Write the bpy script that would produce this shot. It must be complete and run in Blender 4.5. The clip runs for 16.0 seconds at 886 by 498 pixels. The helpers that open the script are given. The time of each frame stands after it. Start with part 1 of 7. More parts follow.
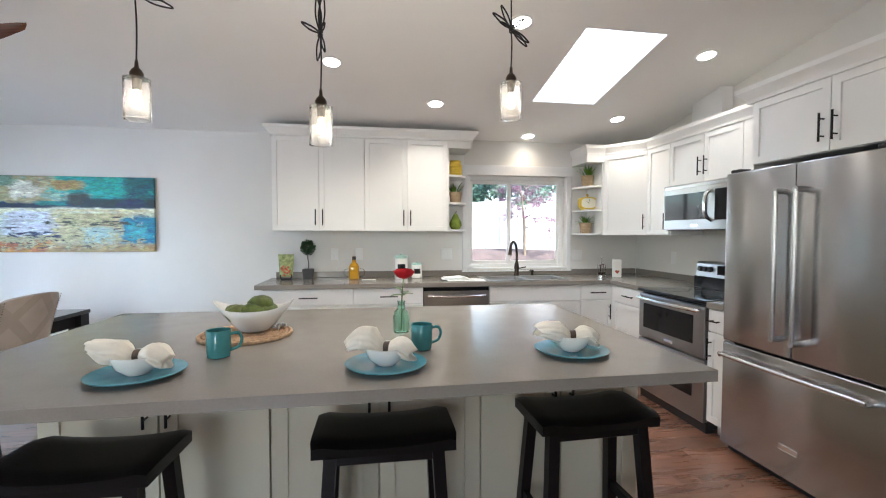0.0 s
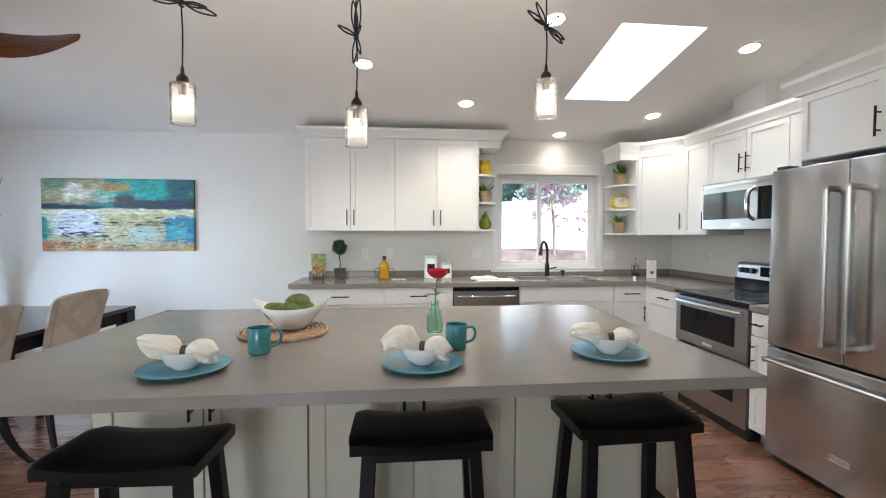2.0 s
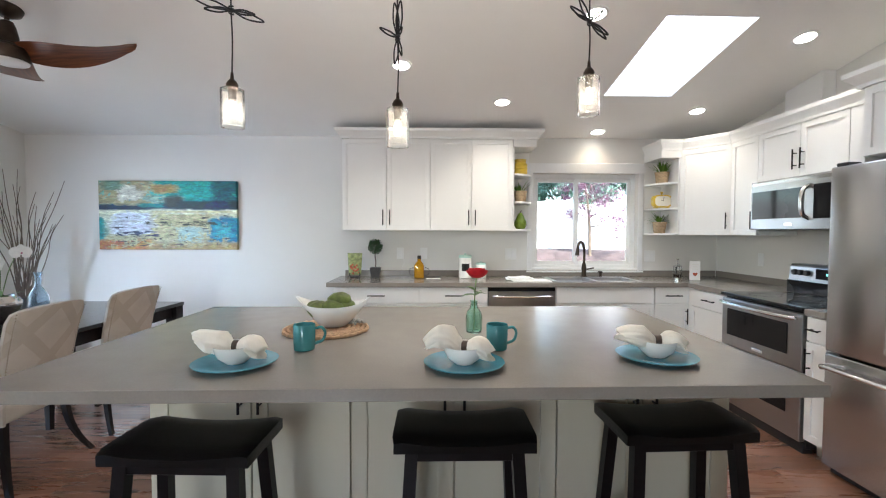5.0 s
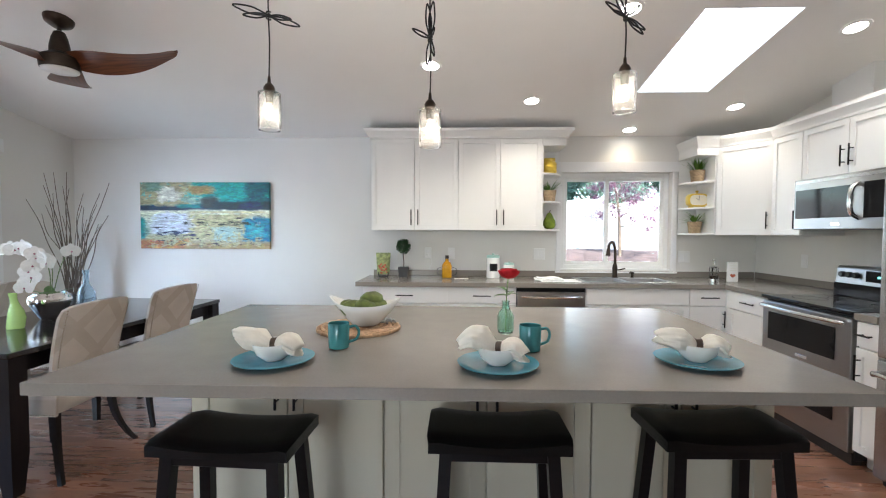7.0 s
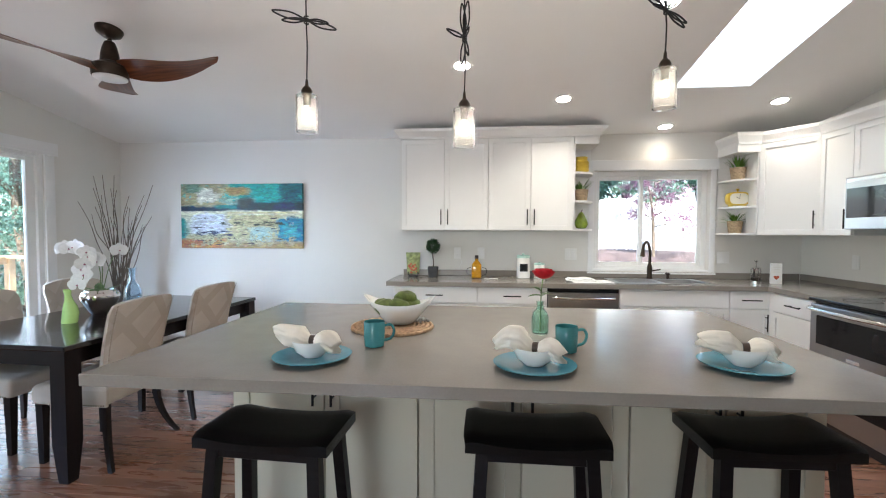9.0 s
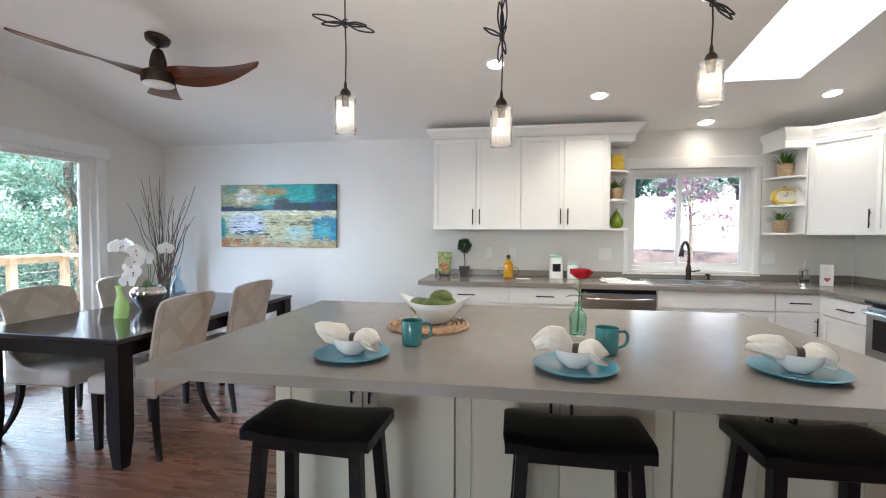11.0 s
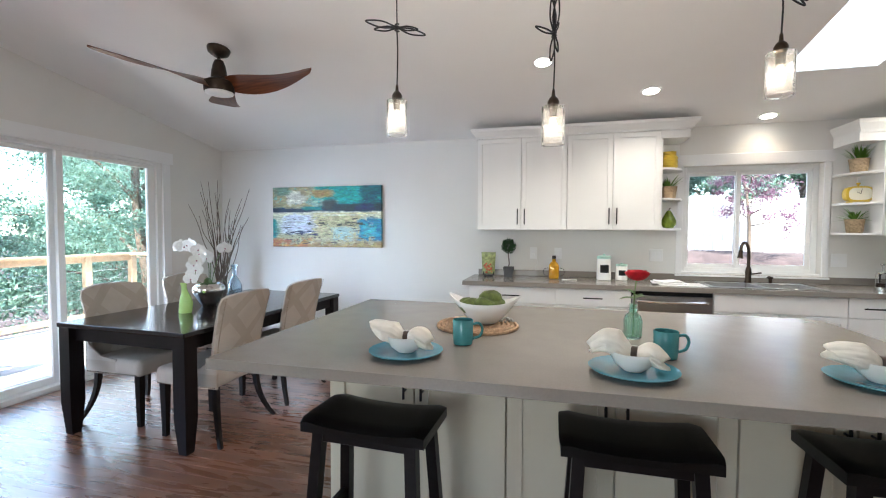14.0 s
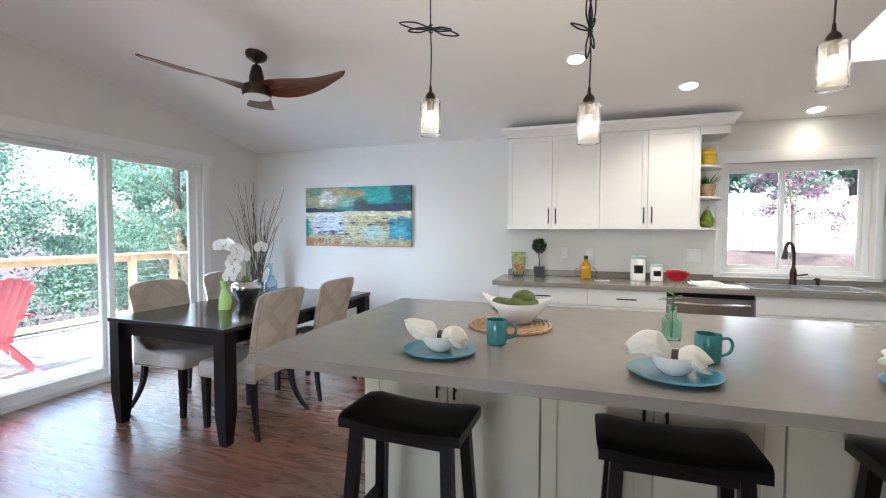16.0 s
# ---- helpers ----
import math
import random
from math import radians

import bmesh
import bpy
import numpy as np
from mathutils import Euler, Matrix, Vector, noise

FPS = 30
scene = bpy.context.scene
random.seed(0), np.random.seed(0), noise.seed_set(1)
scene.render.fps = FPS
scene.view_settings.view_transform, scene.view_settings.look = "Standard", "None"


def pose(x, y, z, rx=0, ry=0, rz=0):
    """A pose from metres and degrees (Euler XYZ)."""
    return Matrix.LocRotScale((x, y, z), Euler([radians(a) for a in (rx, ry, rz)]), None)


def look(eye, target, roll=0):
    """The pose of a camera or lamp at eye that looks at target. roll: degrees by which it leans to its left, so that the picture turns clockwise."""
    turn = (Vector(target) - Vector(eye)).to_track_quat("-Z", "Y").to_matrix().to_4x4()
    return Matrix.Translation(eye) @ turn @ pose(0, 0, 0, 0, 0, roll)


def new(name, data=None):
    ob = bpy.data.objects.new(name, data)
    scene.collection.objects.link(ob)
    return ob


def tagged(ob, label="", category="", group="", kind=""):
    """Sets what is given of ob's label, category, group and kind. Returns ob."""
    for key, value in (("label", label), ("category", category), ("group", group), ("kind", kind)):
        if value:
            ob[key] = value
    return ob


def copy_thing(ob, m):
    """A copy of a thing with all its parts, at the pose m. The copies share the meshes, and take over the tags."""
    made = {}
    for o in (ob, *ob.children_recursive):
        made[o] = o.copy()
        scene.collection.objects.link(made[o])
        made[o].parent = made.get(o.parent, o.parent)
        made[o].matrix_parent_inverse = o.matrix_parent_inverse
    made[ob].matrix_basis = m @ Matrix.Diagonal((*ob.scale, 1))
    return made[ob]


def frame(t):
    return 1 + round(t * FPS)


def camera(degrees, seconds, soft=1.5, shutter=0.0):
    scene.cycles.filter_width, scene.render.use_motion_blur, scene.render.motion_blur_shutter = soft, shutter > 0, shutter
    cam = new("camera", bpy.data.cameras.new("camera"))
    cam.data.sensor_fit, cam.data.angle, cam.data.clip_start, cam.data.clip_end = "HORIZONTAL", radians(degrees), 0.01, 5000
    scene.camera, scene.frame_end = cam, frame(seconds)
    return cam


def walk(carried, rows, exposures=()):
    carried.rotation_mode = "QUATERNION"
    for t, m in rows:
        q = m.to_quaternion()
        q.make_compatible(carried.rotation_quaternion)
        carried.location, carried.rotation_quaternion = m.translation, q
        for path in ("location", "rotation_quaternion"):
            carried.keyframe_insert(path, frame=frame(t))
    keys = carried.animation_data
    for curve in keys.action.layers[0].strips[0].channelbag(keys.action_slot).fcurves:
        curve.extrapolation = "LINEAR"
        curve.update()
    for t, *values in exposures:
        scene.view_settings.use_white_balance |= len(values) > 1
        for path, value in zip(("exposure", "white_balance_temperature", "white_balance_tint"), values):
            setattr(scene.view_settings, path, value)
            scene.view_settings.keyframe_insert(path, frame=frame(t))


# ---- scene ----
cam = camera(91.6, 16.0, soft=1.1)
PATH = [
    (0, (0.033, -0.543, 1.368), (0.335, 1.433, 1.298), 0.1),
    (0.5, (0.024, -0.541, 1.367), (0.293, 1.439, 1.298), 0.1),
    (1, (0.015, -0.541, 1.368), (0.25, 1.444, 1.298), 0.1),
    (1.5, (0.008, -0.538, 1.366), (0.215, 1.45, 1.297), 0.1),
    (2, (0.0, -0.538, 1.368), (0.181, 1.453, 1.297), 0.1),
    (2.5, (-0.006, -0.535, 1.367), (0.148, 1.457, 1.297), 0.2),
    (3, (-0.012, -0.535, 1.368), (0.119, 1.46, 1.297), 0.1),
    (3.5, (-0.022, -0.535, 1.368), (0.091, 1.461, 1.297), 0.2),
    (4, (-0.028, -0.535, 1.368), (0.062, 1.462, 1.296), 0.2),
    (6.5, (-0.064, -0.534, 1.368), (-0.108, 1.465, 1.295), 0.2),
    (7, (-0.072, -0.534, 1.369), (-0.147, 1.463, 1.295), 0.2),
    (7.5, (-0.08, -0.535, 1.369), (-0.187, 1.46, 1.295), 0.2),
    (8, (-0.088, -0.536, 1.368), (-0.225, 1.458, 1.294), 0.2),
    (8.5, (-0.097, -0.536, 1.367), (-0.264, 1.456, 1.294), 0.1),
    (9, (-0.105, -0.537, 1.367), (-0.302, 1.451, 1.293), 0.2),
    (11.5, (-0.151, -0.548, 1.367), (-0.504, 1.419, 1.291), 0.2),
    (12, (-0.158, -0.551, 1.366), (-0.539, 1.411, 1.291), 0.2),
    (12.5, (-0.166, -0.554, 1.367), (-0.58, 1.401, 1.291), 0.2),
    (13, (-0.174, -0.557, 1.367), (-0.616, 1.392, 1.291), 0.2),
    (13.5, (-0.18, -0.56, 1.367), (-0.652, 1.382, 1.29), 0.2),
    (14, (-0.189, -0.564, 1.366), (-0.691, 1.37, 1.29), 0.2),
    (14.5, (-0.195, -0.568, 1.367), (-0.73, 1.358, 1.289), 0.2),
    (15, (-0.201, -0.57, 1.365), (-0.766, 1.347, 1.289), 0.2),
    (15.5, (-0.209, -0.575, 1.367), (-0.802, 1.333, 1.289), 0.2),
    (16, (-0.214, -0.579, 1.367), (-0.836, 1.32, 1.288), 0.2),
]
walk(cam, [(t, look(eye, target, roll)) for t, eye, target, roll in PATH], exposures=[(0.0, 4.04, 6200, 10), (16.0, 4.08, 6200, 10)])

# ---- world, sun, large lights ----
world = bpy.data.worlds.new("sky")
scene.world = world
world.use_nodes = True
wn = world.node_tree.nodes
sky = wn.new("ShaderNodeTexSky")
sky.sky_type = "NISHITA"
sky.sun_disc = False
sky.sun_elevation = radians(56)
sky.sun_rotation = radians(172)
wn["Background"].inputs["Strength"].default_value = 0.085
world.node_tree.links.new(sky.outputs[0], wn["Background"].inputs["Color"])

sun_data = bpy.data.lights.new("sun", "SUN")
sun_data.energy = 2.3
sun_data.angle = radians(0.6)
sun_data.color = (1.0, 0.95, 0.88)
sun = new("sun", sun_data)
sun.matrix_world = look((2, -14, 20), (0, 0, 0))


def area_lamp(name, eye, target, sx, sy, power, color=(1, 1, 1), shape="RECTANGLE", spread=180):
    d = bpy.data.lights.new(name, "AREA")
    d.shape, d.size, d.size_y, d.energy, d.color = shape, sx, sy, power, color
    d.spread = radians(spread)
    o = new(name, d)
    o.matrix_world = look(eye, target)
    return o


# area lamps added to stand in for daylight; side and rear openings are unseen
area_lamp("side_opening_fill", (-4.33, -1.0, 1.35), (0, -1.0, 1.35), 1.9, 1.5, 0.08, (0.82, 0.91, 1.0))
area_lamp("rear_opening_fill", (-1.3, -3.57, 1.475), (-1.3, 0, 1.475), 1.3, 1.2, 2.3, (0.93, 0.96, 1.0))
area_lamp("patio_glass_daylight", (-4.312, 2.23, 0.85), (0.0, 2.23, 0.85), 1.7, 1.4, 0.55, (0.72, 0.84, 1.0), spread=140)
# narrow added strip, kept out of view, bluing the lower back wall
area_lamp("patio_jamb_fill", (-4.312, 1.40, 0.95), (-2.4, 4.06, 0.45), 0.11, 1.5, 1.45, (0.60, 0.77, 1.0), spread=85)

# ---- plan ----
XL, XR, YB, YF = -4.30, 3.01, 4.06, -3.6      # left, right, back and rear wall faces
CZ, CS, RIDGE = 2.385, 0.1725, 0.0            # ceiling height at the back wall, its slope, the ridge's y


def ceil_z(y):
    return CZ + CS * (YB - y) if y > RIDGE else CZ + CS * (YB - RIDGE) - CS * (RIDGE - y)


# ---- materials ----
def mat(name, color, rough=0.5, metal=0.0, vary=0.08, scale=8.0, bump=0.0, bump_scale=60.0, spec=0.5, stretch=(1, 1, 1), fine=0.0, coat=0.0, trans=0.0, ior=1.45, per_object=0.0, rvary=0.0):
    m = bpy.data.materials.new(name)
    m.use_nodes = True
    n, l = m.node_tree.nodes, m.node_tree.links
    b = n["Principled BSDF"]
    b.inputs["Base Color"].default_value = (*color, 1)
    b.inputs["Roughness"].default_value = rough
    b.inputs["Metallic"].default_value = metal
    b.inputs["Specular IOR Level"].default_value = spec
    b.inputs["Coat Weight"].default_value = coat
    b.inputs["Transmission Weight"].default_value = trans
    b.inputs["IOR"].default_value = ior
    tc = n.new("ShaderNodeTexCoord")
    mp = n.new("ShaderNodeMapping")
    mp.inputs["Scale"].default_value = stretch
    l.new(tc.outputs["Object"], mp.inputs[0])
    if vary or fine or rvary:
        big = n.new("ShaderNodeTexNoise")
        big.inputs["Scale"].default_value = scale
        big.inputs["Detail"].default_value = 4
        l.new(mp.outputs[0], big.inputs["Vector"])
        sm = n.new("ShaderNodeTexNoise")
        sm.inputs["Scale"].default_value = scale * 14
        sm.inputs["Detail"].default_value = 3
        l.new(mp.outputs[0], sm.inputs["Vector"])
        r1 = n.new("ShaderNodeMapRange")
        r1.inputs[1].default_value, r1.inputs[2].default_value = 0.3, 0.7
        r1.inputs[3].default_value, r1.inputs[4].default_value = 1 - vary, 1 + vary
        l.new(big.outputs[0], r1.inputs[0])
        r2 = n.new("ShaderNodeMapRange")
        r2.inputs[1].default_value, r2.inputs[2].default_value = 0.3, 0.7
        r2.inputs[3].default_value, r2.inputs[4].default_value = 1 - fine, 1 + fine
        l.new(sm.outputs[0], r2.inputs[0])
        mul = n.new("ShaderNodeMath")
        mul.operation = "MULTIPLY"
        l.new(r1.outputs[0], mul.inputs[0])
        l.new(r2.outputs[0], mul.inputs[1])
        last = mul
        if per_object:
            oi = n.new("ShaderNodeObjectInfo")
            r3 = n.new("ShaderNodeMapRange")
            r3.inputs[3].default_value, r3.inputs[4].default_value = 1 - per_object, 1 + per_object
            l.new(oi.outputs["Random"], r3.inputs[0])
            m2 = n.new("ShaderNodeMath")
            m2.operation = "MULTIPLY"
            l.new(mul.outputs[0], m2.inputs[0])
            l.new(r3.outputs[0], m2.inputs[1])
            last = m2
        vm = n.new("ShaderNodeVectorMath")
        vm.operation = "SCALE"
        vm.inputs[0].default_value = color
        l.new(last.outputs[0], vm.inputs["Scale"])
        l.new(vm.outputs[0], b.inputs["Base Color"])
        if rvary:
            r4 = n.new("ShaderNodeMapRange")
            r4.inputs[1].default_value, r4.inputs[2].default_value = 0.3, 0.7
            r4.inputs[3].default_value, r4.inputs[4].default_value = max(rough - rvary, 0.02), rough + rvary
            l.new(big.outputs[0], r4.inputs[0])
            l.new(r4.outputs[0], b.inputs["Roughness"])
    if bump:
        t = n.new("ShaderNodeTexNoise")
        t.inputs["Scale"].default_value = bump_scale
        t.inputs["Detail"].default_value = 5
        l.new(mp.outputs[0], t.inputs["Vector"])
        bp = n.new("ShaderNodeBump")
        bp.inputs["Strength"].default_value = bump
        bp.inputs["Distance"].default_value = 0.004
        l.new(t.outputs[0], bp.inputs["Height"])
        l.new(bp.outputs[0], b.inputs["Normal"])
    return m


def glow(name, color, strength):
    m = bpy.data.materials.new(name)
    m.use_nodes = True
    b = m.node_tree.nodes["Principled BSDF"]
    b.inputs["Base Color"].default_value = (*color, 1)
    b.inputs["Emission Color"].default_value = (*color, 1)
    b.inputs["Emission Strength"].default_value = strength
    return m


M = {}
M["wall"] = mat("wall_paint", (0.73, 0.715, 0.675), 0.75, vary=0.025, scale=1.5, bump=0.10, bump_scale=180)
M["ceiling"] = mat("ceiling_paint", (0.86, 0.85, 0.825), 0.8, vary=0.02, scale=1.2, bump=0.22, bump_scale=110)
# dark tone chosen to limit bounce from the unseen rear wall
M["dim_rear_wall"] = mat("dim_rear_wall_paint", (0.36, 0.325, 0.275), 0.75, vary=0.025, scale=1.5, bump=0.10, bump_scale=180)
M["trim"] = mat("white_trim_paint", (0.80, 0.80, 0.79), 0.35, vary=0.02, scale=3)
M["cab"] = mat("cabinet_white_paint", (0.80, 0.795, 0.765), 0.32, vary=0.02, scale=2.5, bump=0.03, bump_scale=90)
# cream darkened and warmed, putting the shade under the overhang into the paint
M["island"] = mat("island_shaded_cream_paint", (0.535, 0.485, 0.365), 0.35, vary=0.03, scale=2.5, bump=0.03, bump_scale=90)
M["cabin"] = mat("cabinet_inside", (0.74, 0.72, 0.66), 0.5, vary=0.03)
M["quartz"] = mat("grey_quartz", (0.245, 0.220, 0.190), 0.17, vary=0.03, scale=9, fine=0.03, bump=0.008, bump_scale=500, rvary=0.035, spec=0.42)
M["steel"] = mat("brushed_steel", (0.46, 0.455, 0.45), 0.24, 1.0, vary=0.012, scale=2, bump=0.006, bump_scale=90, stretch=(20, 20, 0.2))
M["steel_h"] = mat("brushed_steel_across", (0.36, 0.355, 0.35), 0.30, 1.0, vary=0.012, scale=2, bump=0.006, bump_scale=90, stretch=(0.2, 0.2, 20))
for key, turn_ in (("steel", 0.25), ("steel_h", 0.25)):
    bs_ = M[key].node_tree.nodes["Principled BSDF"]
    bs_.inputs["Anisotropic"].default_value = 0.75
    bs_.inputs["Anisotropic Rotation"].default_value = turn_
    tg_ = M[key].node_tree.nodes.new("ShaderNodeTangent")
    tg_.direction_type, tg_.axis = "RADIAL", "Z"
    M[key].node_tree.links.new(tg_.outputs[0], bs_.inputs["Tangent"])
M["satin"] = mat("satin_steel_bar", (0.55, 0.54, 0.52), 0.24, 1.0, vary=0.02)
M["chrome"] = mat("polished_chrome", (0.75, 0.75, 0.74), 0.1, 1.0, vary=0.02)
M["black_metal"] = mat("black_bronze_metal", (0.018, 0.016, 0.015), 0.35, 0.6, vary=0.15, scale=20)
M["bronze"] = mat("oil_rubbed_bronze", (0.05, 0.036, 0.026), 0.38, 0.8, vary=0.25, scale=14)
M["black_glass"] = mat("black_glass", (0.010, 0.010, 0.011), 0.07, vary=0.05, spec=0.25)
M["black_plastic"] = mat("black_plastic", (0.015, 0.015, 0.016), 0.4, vary=0.1)
M["black_wood"] = mat("black_stained_wood", (0.008, 0.006, 0.006), 0.35, spec=0.2, vary=0.25, scale=9, bump=0.05, bump_scale=40, stretch=(1, 1, 6))
M["leather"] = mat("black_leather", (0.006, 0.0055, 0.005), 0.38, spec=0.2, vary=0.2, scale=12, bump=0.25, bump_scale=220)
M["table_wood"] = mat("espresso_wood", (0.010, 0.007, 0.007), 0.15, vary=0.35, scale=4, bump=0.03, bump_scale=40, stretch=(7, 0.7, 7), coat=0.2)
M["table_leg"] = mat("espresso_wood_leg", (0.009, 0.006, 0.006), 0.38, spec=0.22, vary=0.3, scale=4, stretch=(5, 5, 0.7))
M["white_ceramic"] = mat("white_ceramic", (0.78, 0.77, 0.73), 0.12, vary=0.02)
M["blue_ceramic"] = mat("blue_glazed_stoneware", (0.075, 0.255, 0.335), 0.12, vary=0.10, scale=20, rvary=0.04)
M["teal"] = mat("teal_glaze", (0.055, 0.225, 0.235), 0.14, vary=0.08, scale=22)
M["napkin"] = mat("cream_cotton", (0.76, 0.72, 0.63), 0.9, vary=0.05, scale=30, bump=0.35, bump_scale=350)
M["brown"] = mat("dark_brown_ring", (0.07, 0.045, 0.03), 0.5, vary=0.3, scale=60)
M["avocado"] = mat("avocado_skin", (0.085, 0.115, 0.020), 0.45, vary=0.4, scale=35, fine=0.2, bump=0.4, bump_scale=140)
M["wicker"] = mat("natural_wicker", (0.45, 0.29, 0.17), 0.75, vary=0.3, scale=60, fine=0.2)
M["beads"] = mat("silver_glass_beads", (0.55, 0.56, 0.55), 0.2, 0.6, vary=0.2, scale=60)
M["red"] = mat("red_rose_petal", (0.52, 0.008, 0.018), 0.55, vary=0.2, scale=50)
M["green_leaf"] = mat("green_leaf", (0.085, 0.17, 0.045), 0.5, vary=0.3, scale=40)
M["stem"] = mat("green_stem", (0.12, 0.19, 0.07), 0.5, vary=0.2, scale=40)
M["clear_green"] = mat("pale_green_glass", (0.66, 0.90, 0.80), 0.03, vary=0, trans=1.0)
M["clear"] = mat("clear_glass", (0.97, 0.98, 0.98), 0.02, vary=0, trans=1.0)
M["fabric"] = mat("beige_linen", (0.50, 0.445, 0.385), 0.9, vary=0.06, scale=9, bump=0.3, bump_scale=420)
M["stud"] = mat("nailhead_nickel", (0.6, 0.57, 0.5), 0.25, 1.0, vary=0.05)
M["dark_leg"] = mat("dark_espresso_leg", (0.010, 0.007, 0.006), 0.4, spec=0.25, vary=0.3, scale=8)
M["lime"] = mat("lime_glass", (0.56, 0.82, 0.28), 0.08, vary=0.05, trans=0.25)
M["blue_glass"] = mat("blue_art_glass", (0.72, 0.85, 0.95), 0.03, vary=0.1, scale=10, trans=0.97)
M["silver_pot"] = mat("mirror_silver", (0.80, 0.78, 0.74), 0.06, 1.0, vary=0.02)
M["orchid"] = mat("white_orchid_petal", (0.85, 0.85, 0.83), 0.6, vary=0.05, scale=60)
M["orchid_heart"] = mat("orchid_heart", (0.30, 0.06, 0.14), 0.6)
M["twig"] = mat("brown_twig", (0.11, 0.085, 0.065), 0.8, vary=0.3, scale=60)
M["yellow"] = mat("yellow_enamel", (0.62, 0.43, 0.045), 0.3, vary=0.1, scale=20)
M["honey"] = mat("amber_liquid_glass", (0.70, 0.36, 0.02), 0.08, vary=0.1, scale=30, trans=0.35)
M["dial"] = mat("cream_dial", (0.72, 0.68, 0.55), 0.4, vary=0.03)
M["burlap"] = mat("burlap_wrap", (0.38, 0.28, 0.17), 0.9, vary=0.35, scale=60, bump=0.4, bump_scale=200)
M["dark_pot"] = mat("dark_grey_pot", (0.05, 0.05, 0.05), 0.6, vary=0.15, scale=30)
M["pear"] = mat("green_pear_glaze", (0.14, 0.20, 0.018), 0.25, vary=0.3, scale=25)
M["white_plastic"] = mat("white_plastic", (0.80, 0.80, 0.78), 0.3, vary=0.02)
M["mint"] = mat("mint_lid", (0.40, 0.62, 0.54), 0.35, vary=0.05)
M["towel"] = mat("white_towel", (0.80, 0.80, 0.79), 0.95, vary=0.04, scale=30, bump=0.4, bump_scale=260)
M["print_green"] = mat("bag_green_print", (0.28, 0.33, 0.14), 0.5, vary=0.4, scale=40)
M["print_red"] = mat("bag_red_print", (0.45, 0.10, 0.05), 0.5, vary=0.7, scale=60)
M["cedar"] = mat("cedar_deck_wood", (0.48, 0.34, 0.21), 0.7, vary=0.25, scale=6, stretch=(1, 1, 1), fine=0.1, per_object=0.1)
M["deck"] = mat("weathered_deck_boards", (0.44, 0.42, 0.385), 0.8, vary=0.2, scale=5, fine=0.1, per_object=0.12)
M["coral"] = mat("coral_red_plastic", (0.64, 0.095, 0.13), 0.4, vary=0.06, scale=6)
M["bark"] = mat("tree_bark", (0.10, 0.075, 0.055), 0.9, vary=0.4, scale=12, bump=0.8, bump_scale=30)
M["mulch"] = mat("bark_mulch_soil", (0.042, 0.028, 0.027), 0.95, vary=0.4, scale=6, fine=0.4, bump=0.8, bump_scale=30)
M["fence"] = mat("white_fence_vinyl", (0.55, 0.55, 0.54), 0.5, vary=0.03, scale=2, per_object=0.03)
M["fan_wood"] = mat("fan_blade_walnut", (0.13, 0.042, 0.016), 0.28, vary=0.5, scale=5, stretch=(1, 14, 1), fine=0.15)
M["sign_white"] = mat("card_white", (0.80, 0.79, 0.76), 0.6, vary=0.02)
M["ink"] = mat("dark_ink", (0.03, 0.03, 0.03), 0.6, vary=0.1)
M["amber_wood"] = mat("bottle_cap_dark", (0.02, 0.015, 0.012), 0.4, vary=0.1)
M["coffee"] = mat("ground_coffee", (0.02, 0.012, 0.008), 0.8, vary=0.3, scale=80)


def leaf_material(name, color, spread):
    m = bpy.data.materials.new(name)
    m.use_nodes = True
    n, l = m.node_tree.nodes, m.node_tree.links
    b = n["Principled BSDF"]
    b.inputs["Roughness"].default_value = 0.55
    geo = n.new("ShaderNodeNewGeometry")
    hsv = n.new("ShaderNodeHueSaturation")
    hsv.inputs["Color"].default_value = (*color, 1)
    r = n.new("ShaderNodeMapRange")
    r.inputs[3].default_value, r.inputs[4].default_value = 1 - spread, 1 + spread
    l.new(geo.outputs["Random Per Island"], r.inputs[0])
    l.new(r.outputs[0], hsv.inputs["Value"])
    r2 = n.new("ShaderNodeMapRange")
    r2.inputs[3].default_value, r2.inputs[4].default_value = 0.47, 0.53
    l.new(geo.outputs["Random Per Island"], r2.inputs[0])
    l.new(r2.outputs[0], hsv.inputs["Hue"])
    l.new(hsv.outputs[0], b.inputs["Base Color"])
    tr = n.new("ShaderNodeBsdfTranslucent")
    l.new(hsv.outputs[0], tr.inputs["Color"])
    mix = n.new("ShaderNodeMixShader")
    mix.inputs[0].default_value = 0.5
    l.new(b.outputs[0], mix.inputs[1])
    l.new(tr.outputs[0], mix.inputs[2])
    l.new(mix.outputs[0], n["Material Output"].inputs["Surface"])
    return m


M["foliage"] = leaf_material("maple_foliage", (0.135, 0.23, 0.17), 0.6)
M["foliage_dark"] = leaf_material("fir_foliage", (0.06, 0.125, 0.085), 0.5)
M["foliage_plum"] = leaf_material("plum_foliage", (0.17, 0.085, 0.13), 0.5)
M["herb"] = leaf_material("herb_foliage", (0.11, 0.23, 0.03), 0.4)
M["topiary"] = leaf_material("topiary_foliage", (0.035, 0.085, 0.03), 0.5)


